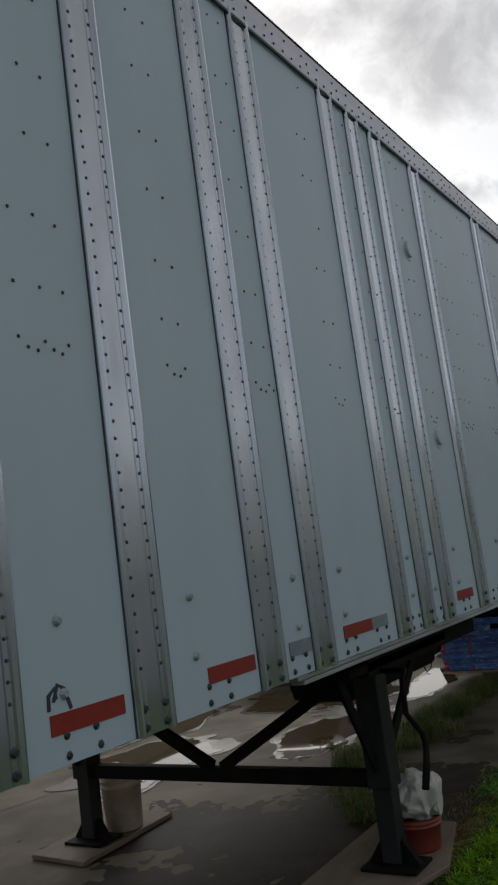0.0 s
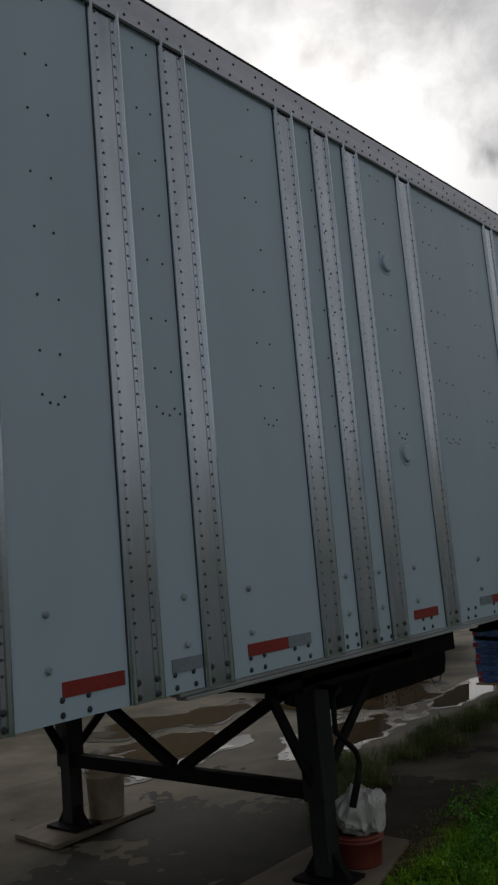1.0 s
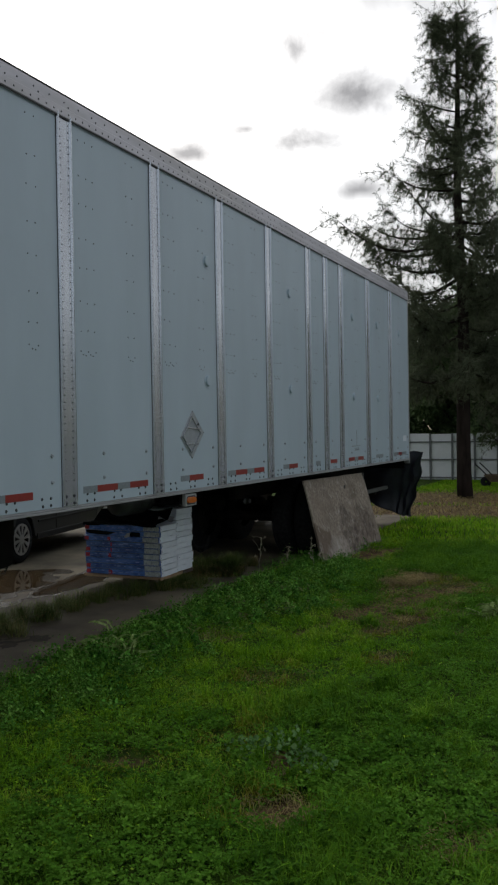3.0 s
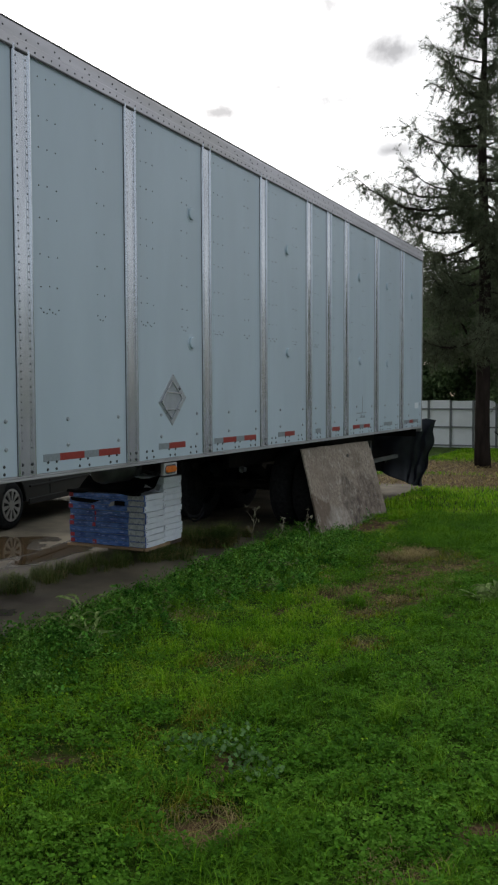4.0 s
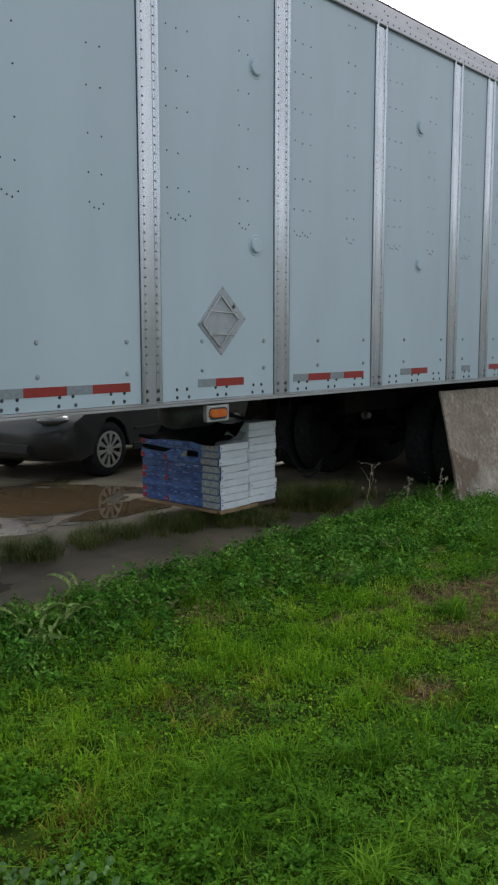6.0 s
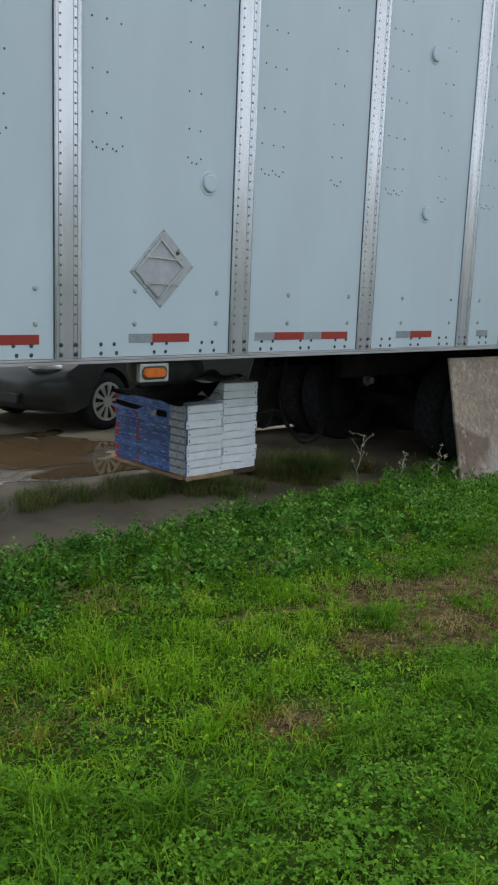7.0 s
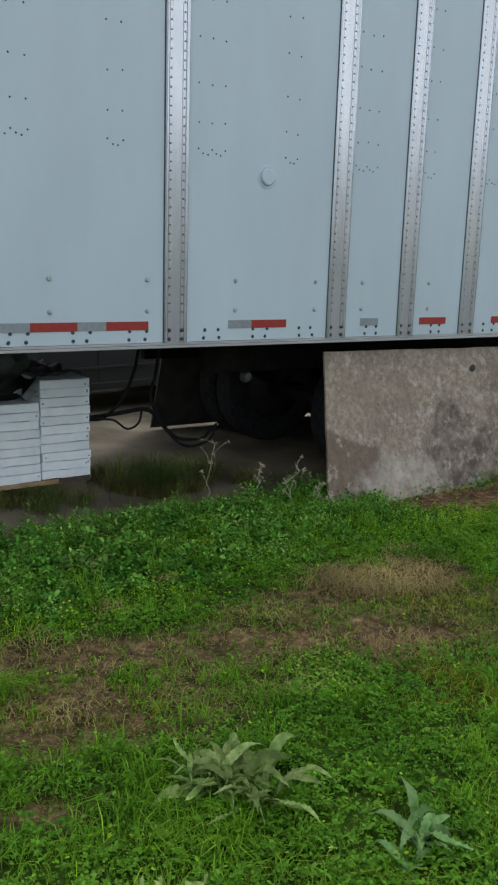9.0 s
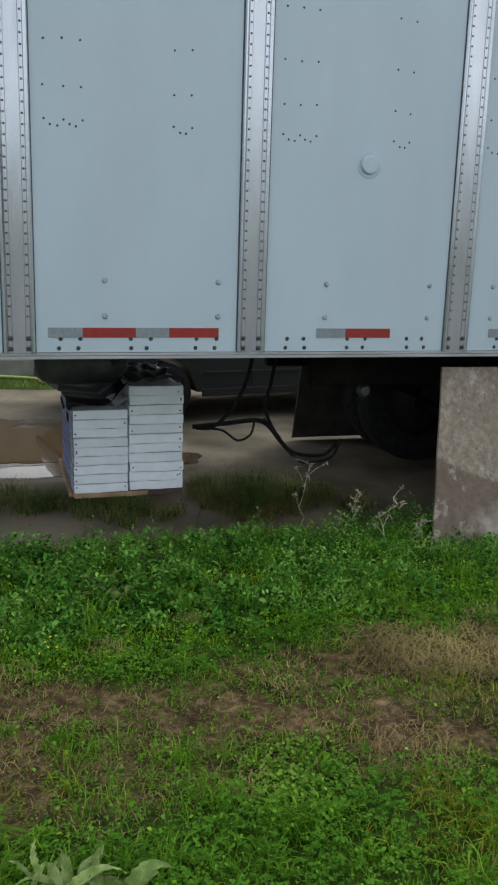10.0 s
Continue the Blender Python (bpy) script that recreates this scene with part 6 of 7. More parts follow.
CELL = 0.05
GX0, GX1, GY0, GY1 = -3.6, 2.6, 2.6, 14.0
cx = np.arange(GX0, GX1 + CELL, CELL)
cy = np.arange(GY0, GY1 + CELL, CELL)
MAP_Z = np.array([[ground_z(x, y) for y in cy] for x in cx])
MAP_BARE = np.array([[max(bare(x, y), yard(x, y)) for y in cy] for x in cx])
MAP_F = np.array([[fnoise(x, y, 6.0, 41.0) + 0.7 * fnoise(x, y, 12.5, 15.0) for y in cy] for x in cx])
MAP_N = np.array([[fnoise(x, y, 1.3, 21.0) + 0.5 * fnoise(x, y, 4.0, 5.0) for y in cy] for x in cx])


def sample(grid, p):
    i = np.clip(((p[:, 0] - GX0) / CELL).astype(int), 0, len(cx) - 1)
    j = np.clip(((p[:, 1] - GY0) / CELL).astype(int), 0, len(cy) - 1)
    return grid[i, j]


def weed_zone(p):
    """How far a place belongs to the belt of tall broad-leaved weeds beside the yard."""
    wob = sample(MAP_N, p) * 0.30
    right = np.interp(p[:, 1], [3, 5, 6, 7, 7.6, 8.2, 9, 9.5, 10.2, 11.1, 12, 13, 14], [-1.2, -0.80, -0.70, -0.78, -0.72, -0.50, -0.38, -0.33, -0.42, -0.58, -0.80, -1.0, -1.2])
    near = np.where(p[:, 1] < 5.0, np.clip((p[:, 0] + 1.62) / 0.15, 0, 1), 1.0)
    return np.clip((right + wob - p[:, 0]) / 0.42, 0, 1) * np.clip((p[:, 1] - 3.9) / 0.8, 0, 1) * near * np.clip((13.2 - p[:, 1] + 0.3 * wob) / 0.5, 0, 1)


def blades(p, z, h, w, bend):
    """Bent grass blades: three triangles each."""
    n = len(p)
    a = rng.uniform(0, 2 * math.pi, n)
    d = np.stack([np.cos(a), np.sin(a)], axis=1)
    s = np.stack([-d[:, 1], d[:, 0]], axis=1)
    b = bend[:, None]
    base = np.concatenate([p, z[:, None]], axis=1)
    mid2 = p + d * b * h[:, None] * 0.30
    tip2 = p + d * b * h[:, None]
    mid3 = np.concatenate([mid2, (z + h * 0.6)[:, None]], axis=1)
    tip3 = np.concatenate([tip2, (z + h * (1 - 0.35 * bend))[:, None]], axis=1)
    side = np.concatenate([s * w[:, None] / 2, np.zeros((n, 1))], axis=1)
    verts = np.stack([base - side, base + side, mid3 - side * 0.8, mid3 + side * 0.8, tip3], axis=1).reshape(-1, 3)
    k = np.arange(n)[:, None] * 5
    tris = np.concatenate([k + np.array(q) for q in ((0, 1, 3), (0, 3, 2), (2, 3, 4))], axis=1).reshape(-1, 3)
    return verts, tris


def leaves(p, z, size, tilt, aspect=0.75, small=False, heading=None):
    """Folded broad leaves: two triangles each side of the midrib, or one where they are small."""
    n = len(p)
    a = rng.uniform(0, 2 * math.pi, n) if heading is None else heading
    d = np.stack([np.cos(a) * np.cos(tilt), np.sin(a) * np.cos(tilt), np.sin(tilt)], axis=1)
    s = np.stack([-np.sin(a), np.cos(a), np.zeros(n)], axis=1)
    roll = rng.normal(0, 0.35, n)
    up = np.cross(s, d) * -1
    s2 = s * np.cos(roll)[:, None] + up * np.sin(roll)[:, None]
    c = np.concatenate([p, z[:, None]], axis=1)
    L = size[:, None]
    fold = np.array([0, 0, 1.0]) * L * 0.12
    if small:
        v = np.stack([c, c + d * L * 0.5 + s2 * L * aspect * 0.5 + fold, c + d * L, c + d * L * 0.5 - s2 * L * aspect * 0.5 + fold], axis=1).reshape(-1, 3)
        k = np.arange(n)[:, None] * 4
        return v, np.concatenate([k + np.array(q) for q in ((0, 1, 2), (0, 2, 3))], axis=1).reshape(-1, 3)
    v = np.stack([c, c + d * L * 0.35 + s2 * L * aspect * 0.5 + fold, c + d * L * 0.8 + s2 * L * aspect * 0.38 + fold, c + d * L, c + d * L * 0.8 - s2 * L * aspect * 0.38 + fold,
                  c + d * L * 0.35 - s2 * L * aspect * 0.5 + fold], axis=1).reshape(-1, 3)
    k = np.arange(n)[:, None] * 6
    tris = np.concatenate([k + np.array(q) for q in ((0, 1, 2), (0, 2, 3), (0, 3, 4), (0, 4, 5))], axis=1).reshape(-1, 3)
    return v, tris


def stuff(name, v, t, mat, label, category):
    return tagged(new(name, tri_mesh(name, v, t, mat)), label, category, kind="stuff")


def clumps(p, per, radius):
    """Places gathered round each of p, with the distance from the middle of the clump, 0 to 1."""
    n = len(p) * per
    c = np.repeat(p, per, axis=0)
    rad = np.repeat(radius, per)
    u = np.sqrt(rng.uniform(0, 1, n))
    a = rng.uniform(0, 2 * math.pi, n)
    return c + np.stack([np.cos(a), np.sin(a)], axis=1) * (u * rad)[:, None], u


def lush(p):
    """Where the lawn grows thick and dark: away from the trailer and off the worn tracks."""
    edge = np.interp(p[:, 1], [3, 4.2, 5, 6, 6.8, 7.8, 8.5, 10, 12, 14], [-0.8, -0.4, 0.2, 0.15, 0.5, 0.5, -0.6, -0.9, -0.9, -0.9])
    return np.clip((p[:, 0] - edge + 0.35 * sample(MAP_N, p)) / 0.3, 0, 1)


WORN = [(-0.17, 6.47, 0.28), (-0.02, 6.55, 0.20), (0.42, 7.15, 0.16), (0.45, 7.33, 0.12), (0.05, 5.35, 0.25), (-0.35, 4.9, 0.3), (0.60, 4.62, 0.18), (1.70, 8.7, 0.28), (0.50, 9.9, 0.30), (-0.1, 10.5, 0.4), (0.2, 7.9, 0.2), (0.58, 9.33, 0.10), (0.80, 9.8, 0.25), (0.25, 8.55, 0.2), (-0.35, 9.5, 0.25), (0.35, 10.3, 0.35), (0.95, 10.4, 0.25)]


def yellowing(p):
    out = np.zeros(len(p))
    for x, y, r in WORN:
        out = np.maximum(out, np.clip(1.3 - np.hypot(p[:, 0] - x, p[:, 1] - y) / r + 0.9 * sample(MAP_N, p), 0, 1))
    return out


# short lawn blades, an even cover and thicker tufts
p = scatter(-1.95, 2.25, 3.4, 13.8, 3900)
q, qu = clumps(scatter(-1.95, 2.25, 3.4, 13.8, 75), 34, rng.uniform(0.02, 0.055, int((2.25 + 1.95) * (13.8 - 3.4) * 75)))
tuft = np.concatenate([np.zeros(len(p)), 1 - 0.5 * qu])
p = np.concatenate([p, q])
keep = ((p[:, 0] > -1.66) | (p[:, 1] > 4.75)) & (sample(MAP_BARE, p) * np.where((p[:, 0] > -0.9) & (p[:, 1] > 7.7) & (p[:, 1] < 11.2), 0.72, 1.0) < rng.uniform(0.0, 1.0, len(p)) ** 0.8 * 1.02) & (rng.uniform(0, 1, len(p)) > 0.5 * weed_zone(p))
keep &= rng.uniform(0, 1, len(p)) < np.clip(0.80 + 0.75 * sample(MAP_F, p), 0.2, 1)
p, tuft = p[keep], tuft[keep]
tone = sample(MAP_N, p) + 0.7 * sample(MAP_F, p)
rich = lush(p)
pale = yellowing(p)
h = rng.uniform(0.018, 0.054, len(p)) * np.clip(1.05 + 1.0 * tone, 0.40, 2.3) * (1 + 0.9 * tuft) * (1 + 0.18 * rich) * (1 - 0.35 * pale) * (1 - 0.6 * sample(MAP_BARE, p))
kind = np.where(rng.uniform(0, 1, len(p)) < pale * 0.8, 2, np.where(rng.uniform(0, 1, len(p)) < 0.12 + 0.85 * rich, 1, 0))
for k, name, mat, label in ((0, "lawn_grass", M_GRASS, "short bright green uneven grass"), (1, "lush_grass", M_LUSH, "taller deep green grass"), (2, "yellowed_grass", M_YELLOW, "thin yellowing grass in worn patches")):
    s = kind == k
    n = int(s.sum())
    v, t = blades(p[s], sample(MAP_Z, p[s]) - 0.004, h[s], rng.uniform(0.0025, 0.0052, n), rng.uniform(0.4, 1.7, n))
    stuff(name, v, t, mat, label, "grass")

# long-bladed tussocks
c = np.array([(0.63, 6.52), (0.66, 6.46), (0.40, 6.28), (1.02, 5.9)])
p, u = clumps(c, 150, np.array([0.06, 0.07, 0.06, 0.05]))
v, t = blades(p, sample(MAP_Z, p) - 0.004, rng.uniform(0.07, 0.17, len(p)), rng.uniform(0.004, 0.008, len(p)), rng.uniform(0.2, 0.5, len(p)) + 0.6 * u)
stuff("grass_tussocks", v, t, M_LUSH, "tussocks of long arching green blades", "grass")

# clover and small weeds in clumps over the lawn, three leaflets to a stem
def trefoils(p, z, size, tilt, aspect):
    n = len(p)
    turn = np.repeat(rng.uniform(0, 2 * math.pi, n), 3) + np.tile(np.arange(3) * 2.094, n) + rng.normal(0, 0.18, 3 * n)
    return leaves(np.repeat(p, 3, axis=0), np.repeat(z, 3), np.repeat(size, 3) * rng.uniform(0.8, 1.15, 3 * n), np.repeat(tilt, 3) + rng.normal(0, 0.22, 3 * n), aspect, heading=turn)


c = scatter(-1.95, 2.25, 3.4, 13.8, 300)
tone = sample(MAP_N, c)
c = c[((c[:, 0] > -1.62) | (c[:, 1] > 4.75)) & (sample(MAP_BARE, c) < rng.uniform(0.0, 0.5, len(c))) & (rng.uniform(-0.75, 0.75, len(c)) < 0.75 * lush(c) - 0.34 - tone + 0.55 * np.clip((6.5 - c[:, 1]) / 0.8, 0, 1))]
rad = rng.uniform(0.025, 0.075, len(c))
top = rng.uniform(0.018, 0.066, len(c)) * np.clip(1.1 + 1.2 * sample(MAP_F, c), 0.4, 2.3)
lsz = rng.uniform(0.0075, 0.0145, len(c)) * (1 + 0.2 * lush(c)) * (1 + 0.30 * np.clip((6.3 - c[:, 1]) / 0.8, 0, 1))
p, u = clumps(c, 12, rad)
hh = np.repeat(top, 12) * (1 - 0.7 * u * u) * rng.uniform(0.6, 1.1, len(p)) + 0.008
v, t = trefoils(p, sample(MAP_Z, p) + hh, np.repeat(lsz, 12) * rng.uniform(0.7, 1.2, len(p)), rng.uniform(-0.3, 0.6, len(p)), 0.66)
stuff("clover", v, t, M_LEAF, "low clover and small round-leaved weeds", "clover")

# small leaves low in the lawn
p = scatter(-1.6, 2.3, 3.2, 12.0, 1900)
p = p[(sample(MAP_BARE, p) < rng.uniform(0.0, 1.0, len(p))) & (rng.uniform(0, 1, len(p)) > 0.8 * weed_zone(p)) & (rng.uniform(0, 1, len(p)) > 0.85 * yellowing(p))]
rich = lush(p)
for k, name, mat, label in ((0, "lawn_leaves", M_GRASS, "small pale leaves low in the lawn"), (1, "deep_lawn_leaves", M_LEAF, "small deep green leaves low in the lawn")):
    s = (rng.uniform(0, 1, len(p)) < 0.2 + 0.7 * rich) == (k == 1)
    n = int(s.sum())
    v, t = leaves(p[s], sample(MAP_Z, p[s]) + rng.uniform(0.008, 0.045, n) * np.clip(1 + 0.9 * sample(MAP_F, p[s]), 0.4, 2.0) * (1 + 0.4 * rich[s]), rng.uniform(0.009, 0.021, n), rng.uniform(-0.3, 0.7, n), 0.75, True)
    stuff(name, v, t, mat, label, "leaves")

# pale patch of clover by the tracks
p, u = clumps(np.array([(0.50, 9.50), (0.46, 9.60), (0.56, 9.42), (0.62, 9.58)]), 110, np.array([0.16, 0.14, 0.13, 0.13]))
v, t = leaves(p, sample(MAP_Z, p) + rng.uniform(0.015, 0.045, len(p)), rng.uniform(0.010, 0.019, len(p)), rng.uniform(-0.3, 0.4, len(p)), 0.9)
stuff("pale_clover", v, t, M_PALECLOVER, "patch of pale yellow-green clover", "clover")

# tall weeds beside the yard, plant by plant
c = scatter(-2.05, 0.1, 3.2, 13.4, 175)
zone = weed_zone(c)
ok = (np.hypot((c[:, 0] + 0.98) / 0.26, (c[:, 1] - 7.28) / 0.22) > 1) & (rng.uniform(0.05, 1, len(c)) < zone) & (sample(MAP_BARE, c) < rng.uniform(0.3, 0.95, len(c)))
c, zone = c[ok], zone[ok]
rad = rng.uniform(0.04, 0.10, len(c))
top = (0.035 + 0.085 * zone) * np.clip(1 + 0.7 * sample(MAP_N, c) + 0.7 * sample(MAP_F, c), 0.4, 2.0) * rng.uniform(0.5, 1.5, len(c))
lsz = rng.uniform(0.011, 0.024, len(c)) * np.where(rng.uniform(0, 1, len(c)) < np.clip(1.4 - np.hypot(c[:, 0] + 0.95, (c[:, 1] - 8.1) / 2.0), 0, 0.6), 1.45, 1.0)
per = 62
p, u = clumps(c, per, rad)
hh = np.repeat(top, per) * (1 - 0.75 * u * u) * rng.uniform(0.30, 1.1, len(p)) + 0.005
v, t = leaves(p, sample(MAP_Z, p) + hh, np.repeat(lsz, per) * rng.uniform(0.6, 1.35, len(p)), rng.uniform(-0.7, 1.0, len(p)), 0.52)
stuff("tall_weeds", v, t, M_WEED, "belt of tall broad-leaved green weeds", "weeds")
# long grass and broad dull leaves standing among them
q, u = clumps(scatter(-1.9, 0.0, 4.6, 12.6, 16), 30, rng.uniform(0.03, 0.08, int(1.9 * 8.0 * 16)))
q = q[(rng.uniform(0.1, 1, len(q)) < weed_zone(q)) & (sample(MAP_BARE, q) < 0.5)]
v, t = blades(q, sample(MAP_Z, q), rng.uniform(0.07, 0.19, len(q)), rng.uniform(0.003, 0.006, len(q)), rng.uniform(0.4, 1.3, len(q)))
stuff("long_grass", v, t, M_LUSH, "long arching grass among the tall weeds", "grass")
q, u = clumps(scatter(-1.5, -0.5, 6.3, 9.4, 14), 9, rng.uniform(0.05, 0.12, int(1.0 * (9.4 - 6.3) * 14)))
q = q[weed_zone(q) > 0.35]
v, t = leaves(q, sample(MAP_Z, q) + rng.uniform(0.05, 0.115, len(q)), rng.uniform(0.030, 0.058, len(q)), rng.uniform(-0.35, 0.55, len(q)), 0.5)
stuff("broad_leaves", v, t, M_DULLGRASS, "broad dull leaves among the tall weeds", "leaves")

# straw and dead stems on the bare soil and along the yard's edge
p = scatter(-2.5, 1.6, 3.0, 13.8, 2400)
b = sample(MAP_BARE, p)
keep = (b > 0.12) & (b < 0.97) & (rng.uniform(0, 1, len(p)) < 0.5)
p = p[keep]
v, t = blades(p, np.maximum(sample(MAP_Z, p), 0.0) + 0.002, rng.uniform(0.012, 0.045, len(p)), rng.uniform(0.002, 0.004, len(p)), rng.uniform(0.9, 2.2, len(p)))
stuff("dry_straw", v, t, M_DRY, "dry straw and dead stems on bare soil", "straw")

# matted dead clumps
c = np.array([(-0.98, 7.32, 0.20), (-1.05, 7.12, 0.14), (-0.29, 8.52, 0.13), (-0.36, 8.62, 0.10), (-0.72, 9.44, 0.06), (-0.18, 10.35, 0.26), (-0.10, 10.6, 0.24), (-0.3, 10.85, 0.22), (0.43, 7.28, 0.10), (-0.02, 6.5, 0.18), (-0.18, 6.44, 0.18), (0.58, 9.33, 0.08),
              (1.66, 8.06, 0.195), (1.40, 7.55, 0.10), (0.65, 4.58, 0.195), (1.50, 4.60, 0.195), (-0.10, 9.70, 0.12), (-0.5, 9.0, 0.08), (0.5, 9.95, 0.2), (0.3, 8.5, 0.1), (0.1, 9.0, 0.14)])
p, u = clumps(c[:, :2], 340, c[:, 2])
keep = rng.uniform(0, 1, len(p)) < 0.22 + 0.78 * np.repeat(c[:, 2] > 0.19, 340)
p = p[keep]
v, t = blades(p, sample(MAP_Z, p) + rng.uniform(0.0, 0.03, len(p)), rng.uniform(0.014, 0.050, len(p)), rng.uniform(0.002, 0.004, len(p)), rng.uniform(1.2, 2.6, len(p)))
q, u = clumps(np.array([(-0.18, 10.35), (-0.12, 10.62), (-0.3, 10.2)]), 420, np.array([0.24, 0.26, 0.16]))
v2, t2 = blades(q, sample(MAP_Z, q) + 0.05 * (1 - u) * rng.uniform(0.2, 1, len(q)), rng.uniform(0.03, 0.085, len(q)), rng.uniform(0.002, 0.0045, len(q)), rng.uniform(1.5, 2.8, len(q)))
v, t = np.concatenate([v, v2]), np.concatenate([t, t2 + len(v)])
stuff("matted_grass", v, t, M_DRY, "matted dead straw-coloured grass clumps", "grass")

# moss and seedlings on the trodden soil
p = scatter(-0.8, 1.2, 7.6, 11.2, 7500)
b = sample(MAP_BARE, p)
p = p[(b > 0.15) & (rng.uniform(0, 1, len(p)) < 0.9 - 0.55 * b + 0.9 * sample(MAP_N, p))]
v, t = leaves(p, sample(MAP_Z, p) + rng.uniform(0.001, 0.014, len(p)), rng.uniform(0.005, 0.014, len(p)), rng.uniform(-0.2, 0.5, len(p)), 0.8, True)
stuff("moss", v, t, M_MOSS, "dull moss and seedlings on trodden soil", "moss")

# rough grass tufts on the edge of the concrete, under the trailer
cl = []
for x, y, r, n in ((-2.88, 6.45, 0.20, 420), (-2.90, 6.90, 0.20, 520), (-3.00, 7.35, 0.18, 420), (-2.98, 7.70, 0.20, 560), (-3.02, 8.10, 0.18, 420), (-2.88, 8.40, 0.16, 380), (-2.66, 8.75, 0.18, 420),
                   (-2.54, 9.10, 0.16, 320), (-2.46, 9.50, 0.16, 320), (-2.38, 10.05, 0.17, 620), (-2.42, 10.30, 0.20, 760), (-2.52, 10.62, 0.16, 420), (-2.80, 10.45, 0.20, 420), (-3.00, 5.95, 0.20, 320),
                   (-2.84, 5.45, 0.24, 360), (-3.3, 6.1, 0.16, 200), (-2.6, 4.9, 0.2, 240)):
    for k in range(6):
        m = int(n * 0.42 * rng.uniform(0.3, 1.4))
        o = np.array([x, y]) + rng.normal(size=2) * r * np.array([0.55, 0.95])
        cl.append(np.concatenate([rng.normal(size=(m, 2)) * r * 0.24 + o, np.full((m, 1), rng.uniform(0.45, 1.5) * (2.0 if y > 9.8 else 1.35))], axis=1))
p = np.concatenate(cl)
tall, p = p[:, 2], p[:, :2]
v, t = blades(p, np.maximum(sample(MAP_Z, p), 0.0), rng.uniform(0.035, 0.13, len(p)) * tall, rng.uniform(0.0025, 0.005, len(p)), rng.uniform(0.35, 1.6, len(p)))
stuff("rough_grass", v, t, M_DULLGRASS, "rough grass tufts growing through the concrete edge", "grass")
q = p[rng.uniform(0, 1, len(p)) < np.where(p[:, 1] > 9.7, 0.85, 0.18)]
v, t = blades(q, np.maximum(sample(MAP_Z, q), 0.0), rng.uniform(0.05, 0.14, len(q)) * np.where(q[:, 1] > 9.7, 1.5, 1.0), rng.uniform(0.003, 0.005, len(q)), rng.uniform(0.6, 1.4, len(q)))
stuff("dead_grass", v, t, M_DRY, "dead straw-coloured grass among the tufts", "grass")

# farther turf, coarser
p = scatter(-3.5, 4.5, 13.6, 28.8, 650)
far_bare = np.array([max(bare(x, y), yard(x, y)) for x, y in p])
keep = far_bare < rng.uniform(0.05, 0.7, len(p))
p = p[keep]
z = np.array([ground_z(x, y) for x, y in p])
v, t = blades(p, z - 0.004, rng.uniform(0.04, 0.10, len(p)), rng.uniform(0.008, 0.018, len(p)), rng.uniform(0.2, 0.9, len(p)))
stuff("far_grass", v, t, M_GRASS, "rough green grass behind the trailer", "grass")
p = scatter(-3.2, 4.2, 16.9, 24.6, 230)
far_bare = np.array([bare(x, y) - yard(x, y) + 0.4 * fnoise(x, y, 1.1, 8.0) for x, y in p])
p = p[far_bare > rng.uniform(0.1, 0.9, len(p))]
z = np.array([ground_z(x, y) for x, y in p])
v, t = blades(p, z + 0.004, rng.uniform(0.04, 0.11, len(p)), rng.uniform(0.006, 0.014, len(p)), rng.uniform(1.2, 2.4, len(p)))
stuff("far_straw", v, t, M_DRY, "flattened straw on the bare soil behind the trailer", "straw")
p = scatter(-1.5, 4.7, -6.0, 20.0, 520)
inner = (p[:, 0] < 2.05 + 0.2 * np.sin(p[:, 1] * 3.1)) & (p[:, 1] > 3.4)
p = p[~inner & ((p[:, 0] > -1.3) | (p[:, 1] < 0))]
z = np.array([ground_z(x, y) for x, y in p])
fresh = rng.uniform(0, 1, len(p)) < np.clip((3.6 - p[:, 0]) / 1.4, 0.1, 0.85)
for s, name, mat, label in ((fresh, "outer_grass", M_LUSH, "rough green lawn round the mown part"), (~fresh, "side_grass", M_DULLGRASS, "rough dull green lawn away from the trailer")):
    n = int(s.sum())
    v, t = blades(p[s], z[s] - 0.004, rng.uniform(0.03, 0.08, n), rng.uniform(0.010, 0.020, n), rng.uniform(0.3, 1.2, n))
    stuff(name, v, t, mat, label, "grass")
p = scatter(-8.65, -7.72, 3.0, 16.0, 420)
z = np.array([ground_z(x, y) for x, y in p])
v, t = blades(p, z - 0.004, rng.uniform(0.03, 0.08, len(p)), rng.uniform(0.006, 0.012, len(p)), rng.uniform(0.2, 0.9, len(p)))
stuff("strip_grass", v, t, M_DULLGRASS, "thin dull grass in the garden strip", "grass")


